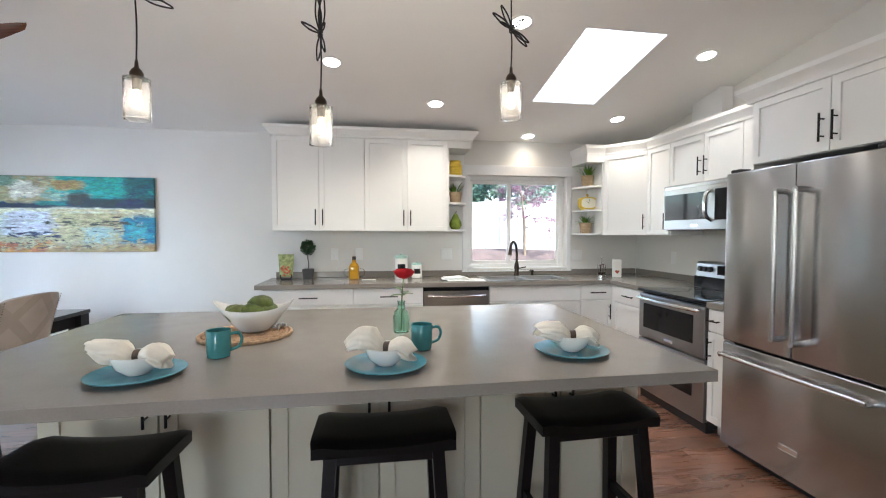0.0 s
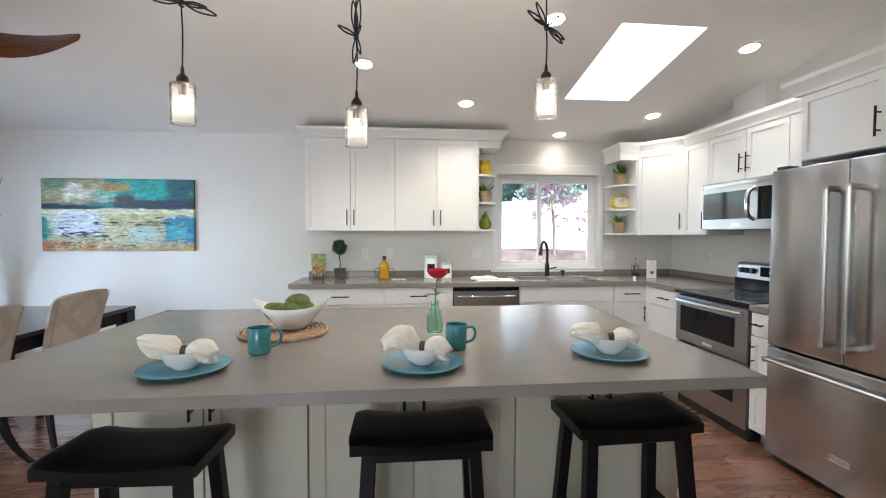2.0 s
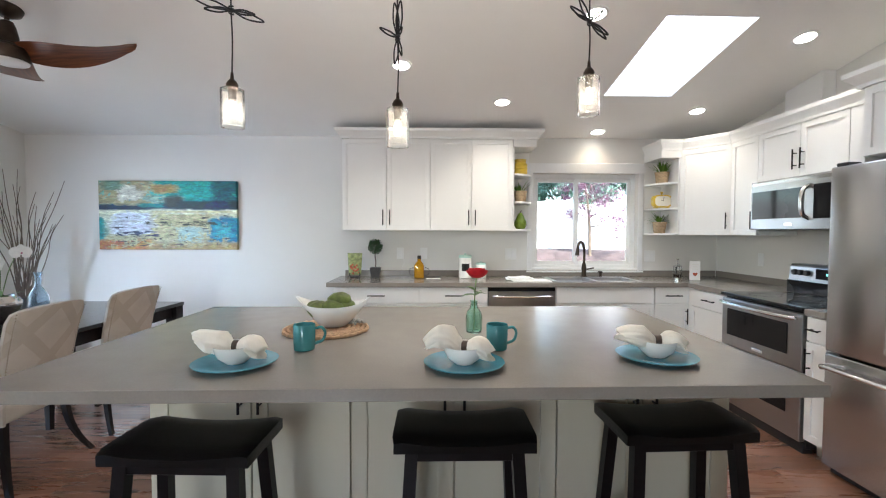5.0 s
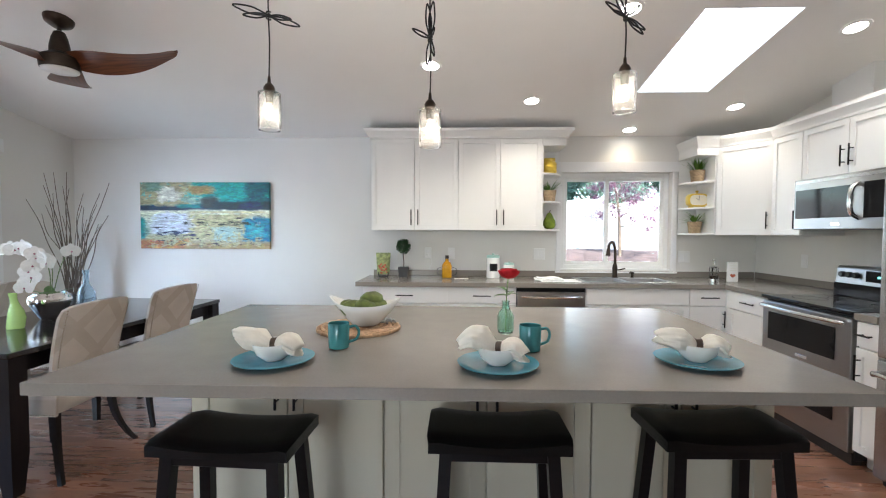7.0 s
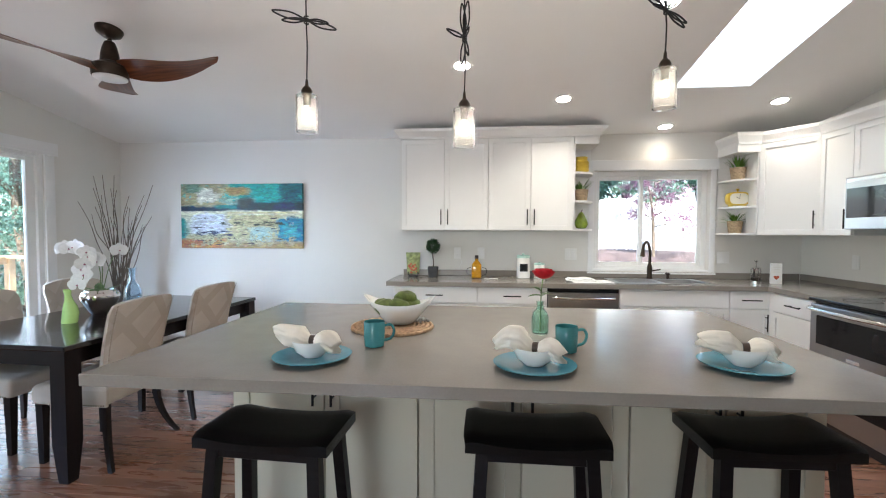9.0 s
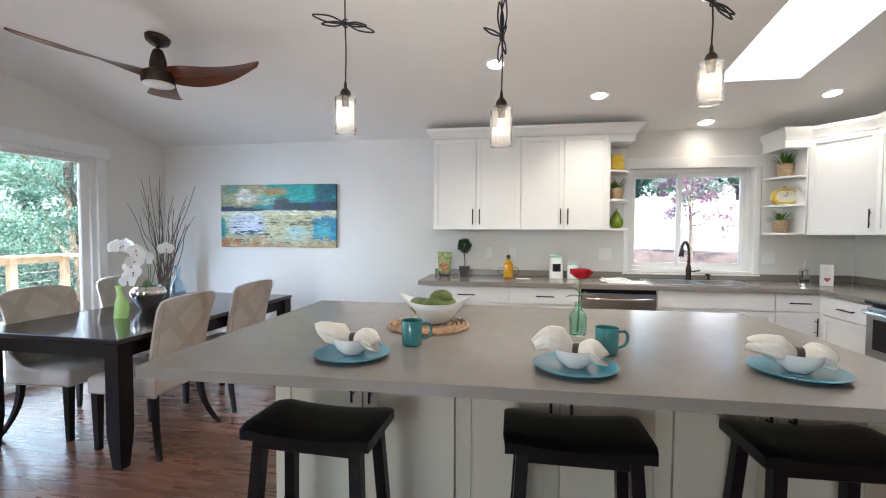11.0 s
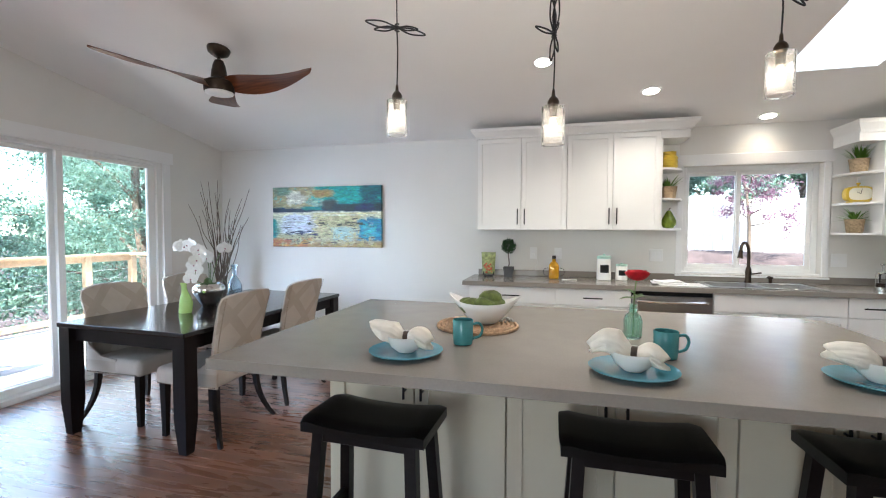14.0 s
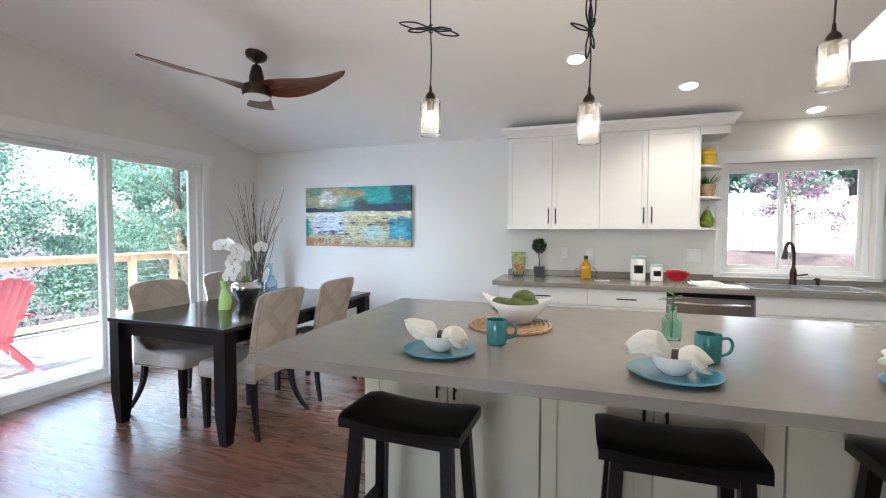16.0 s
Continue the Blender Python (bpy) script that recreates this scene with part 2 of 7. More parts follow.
def plank_material(name, dark, light):
    """Stained oak, grain along x, each board its own tone."""
    m = bpy.data.materials.new(name)
    m.use_nodes = True
    n, l = m.node_tree.nodes, m.node_tree.links
    b = n["Principled BSDF"]
    tc = n.new("ShaderNodeTexCoord")
    geo = n.new("ShaderNodeNewGeometry")
    oi = n.new("ShaderNodeObjectInfo")
    mp = n.new("ShaderNodeMapping")
    mp.inputs["Scale"].default_value = (0.9, 6.5, 1.0)
    add = n.new("ShaderNodeVectorMath")
    add.operation = "ADD"
    sumr = n.new("ShaderNodeMath")
    sumr.operation = "ADD"
    l.new(oi.outputs["Random"], sumr.inputs[0])
    l.new(geo.outputs["Random Per Island"], sumr.inputs[1])
    sc = n.new("ShaderNodeMath")
    sc.operation = "MULTIPLY"
    sc.inputs[1].default_value = 37.0
    l.new(sumr.outputs[0], sc.inputs[0])
    l.new(tc.outputs["Object"], mp.inputs[0])
    l.new(mp.outputs[0], add.inputs[0])
    l.new(sc.outputs[0], add.inputs[1])
    wav = n.new("ShaderNodeTexNoise")
    wav.inputs["Scale"].default_value = 1.7
    wav.inputs["Detail"].default_value = 8
    wav.inputs["Roughness"].default_value = 0.62
    wav.inputs["Distortion"].default_value = 1.2
    l.new(add.outputs[0], wav.inputs["Vector"])
    fine = n.new("ShaderNodeTexNoise")
    fine.inputs["Scale"].default_value = 26
    fine.inputs["Detail"].default_value = 4
    l.new(add.outputs[0], fine.inputs["Vector"])
    mixf = n.new("ShaderNodeMath")
    mixf.operation = "MULTIPLY_ADD"
    mixf.inputs[1].default_value = 0.22
    l.new(fine.outputs[0], mixf.inputs[0])
    arch = n.new("ShaderNodeTexNoise")
    arch.inputs["Scale"].default_value, arch.inputs["Detail"].default_value, arch.inputs["Distortion"].default_value = 0.9, 2.0, 0.5
    l.new(add.outputs[0], arch.inputs["Vector"])
    turns = n.new("ShaderNodeMath")
    turns.operation = "MULTIPLY"
    turns.inputs[1].default_value = 58.0
    l.new(arch.outputs[0], turns.inputs[0])
    rings = n.new("ShaderNodeMath")
    rings.operation = "SINE"
    l.new(turns.outputs[0], rings.inputs[0])
    half = n.new("ShaderNodeMath")
    half.operation = "MULTIPLY"
    half.inputs[1].default_value = 0.83
    l.new(wav.outputs[0], half.inputs[0])
    l.new(half.outputs[0], mixf.inputs[2])
    grain = n.new("ShaderNodeMath")
    grain.operation = "MULTIPLY_ADD"
    grain.inputs[1].default_value = 0.055
    l.new(rings.outputs[0], grain.inputs[0])
    l.new(mixf.outputs[0], grain.inputs[2])
    ramp = n.new("ShaderNodeValToRGB")
    ramp.color_ramp.elements[0].position, ramp.color_ramp.elements[1].position = 0.24, 0.78
    ramp.color_ramp.elements[0].color, ramp.color_ramp.elements[1].color = (*dark, 1), (*light, 1)
    l.new(grain.outputs[0], ramp.inputs[0])
    hsv = n.new("ShaderNodeHueSaturation")
    fr = n.new("ShaderNodeMath")
    fr.operation = "FRACT"
    l.new(sumr.outputs[0], fr.inputs[0])
    rng = n.new("ShaderNodeMapRange")
    rng.inputs[3].default_value, rng.inputs[4].default_value = 0.78, 1.22
    l.new(fr.outputs[0], rng.inputs[0])
    l.new(rng.outputs[0], hsv.inputs["Value"])
    l.new(ramp.outputs[0], hsv.inputs["Color"])
    l.new(hsv.outputs[0], b.inputs["Base Color"])
    b.inputs["Specular IOR Level"].default_value = 0.8
    b.inputs["Coat Weight"].default_value, b.inputs["Coat Roughness"].default_value = 1.0, 0.27
    rr = n.new("ShaderNodeMapRange")
    rr.inputs[3].default_value, rr.inputs[4].default_value = 0.20, 0.36
    l.new(wav.outputs[0], rr.inputs[0])
    l.new(rr.outputs[0], b.inputs["Roughness"])
    bp = n.new("ShaderNodeBump")
    bp.inputs["Strength"].default_value = 0.04
    bp.inputs["Distance"].default_value = 0.002
    l.new(mixf.outputs[0], bp.inputs["Height"])
    l.new(bp.outputs[0], b.inputs["Normal"])
    return m


M["oak"] = plank_material("red_brown_oak", (0.14, 0.056, 0.031), (0.31, 0.145, 0.082))


def painting_material():
    """Abstract seascape: pale sky, a dark teal band, sand and blue daubs."""
    m = bpy.data.materials.new("abstract_painting")
    m.use_nodes = True
    n, l = m.node_tree.nodes, m.node_tree.links
    b = n["Principled BSDF"]
    b.inputs["Roughness"].default_value = 0.5
    tc = n.new("ShaderNodeTexCoord")
    sep = n.new("ShaderNodeSeparateXYZ")
    l.new(tc.outputs["Generated"], sep.inputs[0])

    def noise_at(scale, stretch, detail=5, distortion=0.6):
        mp = n.new("ShaderNodeMapping")
        mp.inputs["Scale"].default_value = stretch
        l.new(tc.outputs["Generated"], mp.inputs[0])
        t = n.new("ShaderNodeTexNoise")
        t.inputs["Scale"].default_value, t.inputs["Detail"].default_value, t.inputs["Distortion"].default_value = scale, detail, distortion
        l.new(mp.outputs[0], t.inputs["Vector"])
        return t

    warp = noise_at(3.2, (1.6, 1, 3.0))
    off = n.new("ShaderNodeMath")
    off.operation = "MULTIPLY_ADD"
    off.inputs[1].default_value, off.inputs[2].default_value = 0.07, -0.035
    l.new(warp.outputs[0], off.inputs[0])
    z = n.new("ShaderNodeMath")
    z.operation = "ADD"
    l.new(sep.outputs["Z"], z.inputs[0])
    l.new(off.outputs[0], z.inputs[1])
    ramp = n.new("ShaderNodeValToRGB")
    stops = [(0.0, (0.30, 0.22, 0.15)), (0.10, (0.40, 0.36, 0.25)), (0.22, (0.46, 0.48, 0.36)), (0.36, (0.52, 0.60, 0.55)), (0.50, (0.62, 0.66, 0.52)),
             (0.575, (0.70, 0.74, 0.62)), (0.60, (0.015, 0.05, 0.08)), (0.645, (0.01, 0.06, 0.10)), (0.69, (0.05, 0.36, 0.40)), (0.84, (0.16, 0.52, 0.50)), (1.0, (0.14, 0.40, 0.38))]
    cr = ramp.color_ramp
    while len(cr.elements) < len(stops):
        cr.elements.new(0.5)
    for e, (p, c) in zip(cr.elements, stops):
        e.position, e.color = p, (*c, 1)
    l.new(z.outputs[0], ramp.inputs[0])
    last = ramp.outputs[0]

    def daub(color, x0, x1, z0, z1, scale=5.0, stretch=(2.0, 1, 1.6), ragged=3.6, edge=0.12, soft=0.16, at=0.62):
        """A patch of paint with broken edges."""
        nonlocal last
        f = None
        for sock, a, c in (("Z", z0, z1), ("X", x0, x1)):
            g = n.new("ShaderNodeMath")
            g.operation = "SUBTRACT"
            l.new(sep.outputs[sock], g.inputs[0])
            g.inputs[1].default_value = (a + c) / 2
            h = n.new("ShaderNodeMath")
            h.operation = "ABSOLUTE"
            l.new(g.outputs[0], h.inputs[0])
            e = min(edge, (c - a) / 2) * (1.0 if sock == "X" else 0.8)
            k = n.new("ShaderNodeMapRange")
            k.inputs[1].default_value, k.inputs[2].default_value = (c - a) / 2 + e * 0.4, (c - a) / 2 - e * 0.6
            l.new(h.outputs[0], k.inputs[0])
            if f is None:
                f = k.outputs[0]
            else:
                mm = n.new("ShaderNodeMath")
                mm.operation = "MULTIPLY"
                l.new(f, mm.inputs[0])
                l.new(k.outputs[0], mm.inputs[1])
                f = mm.outputs[0]
        t = noise_at(scale, stretch, 12, 0.5)
        t.inputs["Roughness"].default_value = 0.68
        na = n.new("ShaderNodeMath")
        na.operation = "MULTIPLY_ADD"
        na.inputs[1].default_value, na.inputs[2].default_value = ragged, -0.5 * ragged
        l.new(t.outputs[0], na.inputs[0])
        sm = n.new("ShaderNodeMath")
        sm.operation = "ADD"
        l.new(f, sm.inputs[0])
        l.new(na.outputs[0], sm.inputs[1])
        r = n.new("ShaderNodeMapRange")
        r.inputs[1].default_value, r.inputs[2].default_value = at - soft, at + soft
        l.new(sm.outputs[0], r.inputs[0])
        cut = n.new("ShaderNodeMath")
        cut.operation = "MULTIPLY"
        l.new(r.outputs[0], cut.inputs[0])
        l.new(f, cut.inputs[1])
        mx = n.new("ShaderNodeMix")
        mx.data_type = "RGBA"
        l.new(cut.outputs[0], mx.inputs[0])
        l.new(last, mx.inputs[6])
        mx.inputs[7].default_value = (*[v ** 1.25 for v in color], 1)
        last = mx.outputs[2]

    daub((0.44, 0.42, 0.30), -0.2, 0.46, 0.62, 1.2)
    daub((0.14, 0.46, 0.44), 0.36, 1.2, 0.70, 1.2, 4.0)
    daub((0.40, 0.55, 0.50), 0.30, 0.62, 0.66, 0.80, 6.0)
    daub((0.72, 0.74, 0.68), 0.10, 0.33, 0.68, 0.96, 4.0)
    daub((0.48, 0.40, 0.24), 0.34, 0.60, 0.80, 0.97, 6.0, ragged=3.2)
    daub((0.24, 0.34, 0.28), 0.0, 0.20, 0.82, 1.1, 7.0, ragged=3.2)
    daub((0.05, 0.17, 0.20), 0.78, 1.2, 0.66, 1.2, 5.0)
    daub((0.06, 0.085, 0.085), 0.44, 0.64, 0.60, 0.80, 5.0, ragged=1.8)
    daub((0.02, 0.06, 0.075), 0.52, 1.2, 0.575, 0.73, 6.0, (2.0, 1, 2.4), 1.4)
    daub((0.02, 0.05, 0.14), 0.74, 0.98, 0.58, 0.72, 8.0)
    daub((0.03, 0.065, 0.11), -0.2, 0.40, 0.57, 0.65, 5.0, (1.2, 1, 3.0), 1.6)
    daub((0.06, 0.30, 0.30), 0.26, 0.52, 0.61, 0.68, 6.0, (1.5, 1, 3.0))
    daub((0.70, 0.69, 0.50), 0.34, 1.0, 0.535, 0.572, 6.0, (1.5, 1, 3.0), 1.2, soft=0.1)
    daub((0.56, 0.55, 0.38), 0.30, 0.88, 0.10, 0.56, 5.0)
    daub((0.68, 0.73, 0.80), 0.06, 0.42, 0.18, 0.57, 4.0, (1.6, 1, 2.0))
    daub((0.46, 0.60, 0.58), 0.54, 0.78, 0.06, 0.36, 6.0)
    daub((0.04, 0.28, 0.42), 0.76, 1.2, 0.08, 0.50, 5.0, (2.6, 1, 1.4))
    daub((0.20, 0.48, 0.55), 0.80, 1.0, 0.14, 0.40, 8.0, (3.0, 1, 1.2), 3.4)
    daub((0.10, 0.34, 0.34), -0.1, 0.07, 0.0, 0.50, 6.0)
    daub((0.045, 0.065, 0.045), 0.28, 0.90, 0.33, 0.43, 7.0, (1.2, 1, 4.0), 3.6, soft=0.12, at=1.0)
    daub((0.03, 0.045, 0.11), 0.06, 0.48, 0.17, 0.29, 7.0, (1.5, 1, 4.0), 3.4, soft=0.12, at=0.95)
    daub((0.45, 0.27, 0.17), -0.1, 0.42, -0.2, 0.17, 6.0)
    daub((0.40, 0.34, 0.21), 0.30, 1.2, -0.2, 0.12, 6.0)
    daub((0.50, 0.50, 0.36), 0.0, 1.0, 0.0, 0.24, 9.0, ragged=4.0, at=1.05)
    daub((0.05, 0.04, 0.06), 0.05, 1.0, 0.0, 0.22, 9.0, (1.6, 1, 2.6), 4.4, soft=0.12, at=1.32)
    daub((0.03, 0.03, 0.05), 0.0, 1.0, 0.12, 0.56, 9.0, (1.2, 1, 4.4), 4.6, soft=0.14, at=1.44)
    for sc_, st_, lo_, hi_ in ((9, (1.4, 1, 2.6), 0.62, 1.34), (34, (1.0, 1, 2.2), 0.70, 1.28)):
        br = noise_at(sc_, st_, 8, 1.1)
        rg_ = n.new("ShaderNodeMapRange")
        rg_.inputs[1].default_value, rg_.inputs[2].default_value = 0.32, 0.68
        rg_.inputs[3].default_value, rg_.inputs[4].default_value = lo_, hi_
        l.new(br.outputs[0], rg_.inputs[0])
        hs = n.new("ShaderNodeHueSaturation")
        hu = n.new("ShaderNodeMapRange")
        hu.inputs[1].default_value, hu.inputs[2].default_value = 0.3, 0.7
        hu.inputs[3].default_value, hu.inputs[4].default_value = 0.465, 0.535
        l.new(noise_at(sc_ * 0.8, (2.0, 1.7, 2.4), 6, 0.8).outputs[0], hu.inputs[0])
        l.new(hu.outputs[0], hs.inputs["Hue"])
        l.new(rg_.outputs[0], hs.inputs["Value"])
        hs.inputs["Saturation"].default_value = 1.12
        l.new(last, hs.inputs["Color"])
        last = hs.outputs[0]
    l.new(last, b.inputs["Base Color"])
    t = noise_at(30, (2, 1, 2))
    bp = n.new("ShaderNodeBump")
    bp.inputs["Strength"].default_value, bp.inputs["Distance"].default_value = 0.3, 0.003
    l.new(t.outputs[0], bp.inputs["Height"])
    l.new(bp.outputs[0], b.inputs["Normal"])
    return m


def seeded_glass():
    """Thin blown glass full of small bubbles that catch the lamp's light."""
    m = bpy.data.materials.new("seeded_glass")
    m.use_nodes = True
    n, l = m.node_tree.nodes, m.node_tree.links
    tp = n.new("ShaderNodeBsdfTransparent")
    tp.inputs["Color"].default_value = (0.97, 0.96, 0.94, 1)
    gl = n.new("ShaderNodeBsdfGlossy")
    gl.inputs["Roughness"].default_value = 0.08
    tr = n.new("ShaderNodeBsdfTranslucent")
    tr.inputs["Color"].default_value = (0.95, 0.93, 0.88, 1)
    tc = n.new("ShaderNodeTexCoord")
    vo = n.new("ShaderNodeTexVoronoi")
    vo.inputs["Scale"].default_value = 95
    l.new(tc.outputs["Object"], vo.inputs["Vector"])
    rg = n.new("ShaderNodeMapRange")
    rg.inputs[1].default_value, rg.inputs[2].default_value = 0.12, 0.22
    rg.inputs[3].default_value, rg.inputs[4].default_value = 0.28, 0.006
    l.new(vo.outputs["Distance"], rg.inputs[0])
    mx = n.new("ShaderNodeMixShader")
    l.new(rg.outputs[0], mx.inputs[0])
    l.new(tp.outputs[0], mx.inputs[1])
    l.new(tr.outputs[0], mx.inputs[2])
    fr = n.new("ShaderNodeFresnel")
    fr.inputs[0].default_value = 1.16
    bp = n.new("ShaderNodeBump")
    bp.inputs["Strength"].default_value, bp.inputs["Distance"].default_value = 0.4, 0.003
    l.new(vo.outputs["Distance"], bp.inputs["Height"])
    l.new(bp.outputs[0], gl.inputs["Normal"])
    m2 = n.new("ShaderNodeMixShader")
    l.new(fr.outputs[0], m2.inputs[0])
    l.new(mx.outputs[0], m2.inputs[1])
    l.new(gl.outputs[0], m2.inputs[2])
    l.new(m2.outputs[0], n["Material Output"].inputs["Surface"])
    return m


M["seeded"] = seeded_glass()
M["painting"] = painting_material()


def fabric_pattern():
    """Beige linen with a faint woven lattice."""
    m = M["fabric"].copy()
    m.name = "beige_lattice_linen"
    n, l = m.node_tree.nodes, m.node_tree.links
    b = n["Principled BSDF"]
    old = b.inputs["Base Color"].links[0].from_socket
    tc = n.new("ShaderNodeTexCoord")
    mp = n.new("ShaderNodeMapping")
    mp.inputs["Rotation"].default_value = (0, radians(45), 0)
    mp.inputs["Scale"].default_value = (4.3, 1, 4.3)
    l.new(tc.outputs["Object"], mp.inputs[0])
    sp = n.new("ShaderNodeSeparateXYZ")
    l.new(mp.outputs[0], sp.inputs[0])
    bands = []
    for axis in ("X", "Z"):
        mo = n.new("ShaderNodeMath")
        mo.operation = "FRACT"
        l.new(sp.outputs[axis], mo.inputs[0])
        ab = n.new("ShaderNodeMath")
        ab.operation = "SUBTRACT"
        ab.inputs[1].default_value = 0.5
        l.new(mo.outputs[0], ab.inputs[0])
        ab2 = n.new("ShaderNodeMath")
        ab2.operation = "ABSOLUTE"
        l.new(ab.outputs[0], ab2.inputs[0])
        bd_ = n.new("ShaderNodeMapRange")
        bd_.inputs[1].default_value, bd_.inputs[2].default_value = 0.355, 0.375
        l.new(ab2.outputs[0], bd_.inputs[0])
        bands.append(bd_)
    br = n.new("ShaderNodeMath")
    br.operation = "MAXIMUM"
    l.new(bands[0].outputs[0], br.inputs[0])
    l.new(bands[1].outputs[0], br.inputs[1])
    mx = n.new("ShaderNodeMix")
    mx.data_type = "RGBA"
    mx.blend_type = "MULTIPLY"
    fac = n.new("ShaderNodeMath")
    fac.operation = "MULTIPLY"
    fac.inputs[1].default_value = 0.42
    l.new(br.outputs[0], fac.inputs[0])
    l.new(fac.outputs[0], mx.inputs[0])
    l.new(old, mx.inputs[6])
    mx.inputs[7].default_value = (0.72, 0.66, 0.60, 1)
    l.new(mx.outputs[2], b.inputs["Base Color"])
    return m


M["fabric_back"] = fabric_pattern()


def dome_material():
    m = bpy.data.materials.new("white_acrylic_dome")
    m.use_nodes = True
    n, l = m.node_tree.nodes, m.node_tree.links
    tr = n.new("ShaderNodeBsdfTranslucent")
    tr.inputs["Color"].default_value = (0.66, 0.74, 0.80, 1)
    l.new(tr.outputs[0], n["Material Output"].inputs["Surface"])
    return m


M["dome"] = dome_material()


def pane_material():
    """Clear window glass that lets the view through and mirrors a little."""
    m = bpy.data.materials.new("window_glass")
    m.use_nodes = True
    n, l = m.node_tree.nodes, m.node_tree.links
    tp = n.new("ShaderNodeBsdfTransparent")
    tp.inputs["Color"].default_value = (0.96, 0.98, 0.97, 1)
    gl = n.new("ShaderNodeBsdfGlossy")
    gl.inputs["Roughness"].default_value = 0.02
    fr = n.new("ShaderNodeFresnel")
    fr.inputs[0].default_value = 1.35
    mx = n.new("ShaderNodeMixShader")
    l.new(fr.outputs[0], mx.inputs[0])
    l.new(tp.outputs[0], mx.inputs[1])
    l.new(gl.outputs[0], mx.inputs[2])
    l.new(mx.outputs[0], n["Material Output"].inputs["Surface"])
    return m


M["pane"] = pane_material()


# ---- building helpers ----
def mesh_of(name, bm, material, smooth=False):
    bmesh.ops.recalc_face_normals(bm, faces=bm.faces)
    me = bpy.data.meshes.new(name)
    bm.to_mesh(me)
    bm.free()
    for m in material if isinstance(material, (list, tuple)) else [material]:
        me.materials.append(m)
    if smooth:
        for p in me.polygons:
            p.use_smooth = True
        if smooth != "all":
            me.set_sharp_from_angle(angle=radians(38))
    return me


def part(name, bm, material, parent, label="", smooth=False):
    ob = new(name, mesh_of(name, bm, material, smooth))
    ob.parent = parent
    if label:
        ob["label"] = label
    return ob


def thing(name, loc=(0, 0, 0), rz=0.0, label="", category="", group="", kind=""):
    e = new(name)
    e.empty_display_size = 0.05
    e.matrix_basis = pose(*loc, 0, 0, rz)
    return tagged(e, label, category, group, kind)


def solo(name, bm, material, label="", category="", group="", kind="", loc=(0, 0, 0), rz=0.0, smooth=False):
    ob = new(name, mesh_of(name, bm, material, smooth))
    ob.matrix_basis = pose(*loc, 0, 0, rz)
    return tagged(ob, label, category, group, kind)


def box(bm, x0, x1, y0, y1, z0, z1, bevel=0.0, seg=1):
    r = bmesh.ops.create_cube(bm, size=1, matrix=Matrix.Translation(((x0 + x1) / 2, (y0 + y1) / 2, (z0 + z1) / 2)) @ Matrix.Diagonal((abs(x1 - x0), abs(y1 - y0), abs(z1 - z0), 1)))
    if bevel:
        es = {e for v in r["verts"] for e in v.link_edges}
        bmesh.ops.bevel(bm, geom=list(es), offset=bevel, segments=seg, affect="EDGES", profile=0.5)
    return bm


def bx(*a, bevel=0.0, seg=1):
    return box(bmesh.new(), *a, bevel=bevel, seg=seg)


def lathe(profile, steps=28, bm=None, at=(0, 0, 0), cap=True):
    """Turns (radius, z) pairs round the z axis."""
    bm = bm or bmesh.new()
    rings = []
    for r, z in profile:
        rings.append([bm.verts.new((at[0] + max(r, 1e-4) * math.cos(2 * math.pi * i / steps), at[1] + max(r, 1e-4) * math.sin(2 * math.pi * i / steps), at[2] + z)) for i in range(steps)])
    for a, b in zip(rings, rings[1:]):
        for i in range(steps):
            bm.faces.new((a[i], a[(i + 1) % steps], b[(i + 1) % steps], b[i]))
    if cap:
        bm.faces.new(list(reversed(rings[0])))
        bm.faces.new(rings[-1])
    return bm


def tube(points, r, steps=8, bm=None, taper=None):
    """A round bar through the points."""
    bm = bm or bmesh.new()
    pts = [Vector(p) for p in points]
    rings = []
    side = None
    for i, p in enumerate(pts):
        d = (pts[min(i + 1, len(pts) - 1)] - pts[max(i - 1, 0)]).normalized()
        if side is None:
            side = d.orthogonal().normalized()
        else:
            side = (side - d * side.dot(d))
            side = side.normalized() if side.length > 1e-5 else d.orthogonal().normalized()
        up = d.cross(side)
        rad = r if taper is None else r * (1 + (taper - 1) * i / (len(pts) - 1))
        rings.append([bm.verts.new(p + rad * (math.cos(2 * math.pi * k / steps) * side + math.sin(2 * math.pi * k / steps) * up)) for k in range(steps)])
    for a, b in zip(rings, rings[1:]):
        for k in range(steps):
            bm.faces.new((a[k], a[(k + 1) % steps], b[(k + 1) % steps], b[k]))
    bm.faces.new(list(reversed(rings[0])))
    bm.faces.new(rings[-1])
    return bm


def curve(points, n=8):
    """A smooth line through the points (Catmull-Rom)."""
    p = [Vector(q) for q in points]
    p = [2 * p[0] - p[1]] + p + [2 * p[-1] - p[-2]]
    out = []
    for i in range(1, len(p) - 2):
        for k in range(n):
            t = k / n
            a, b, c, d = p[i - 1], p[i], p[i + 1], p[i + 2]
            out.append(0.5 * ((2 * b) + (c - a) * t + (2 * a - 5 * b + 4 * c - d) * t * t + (3 * b - a - 3 * c + d) * t ** 3))
    out.append(p[-2])
    return out


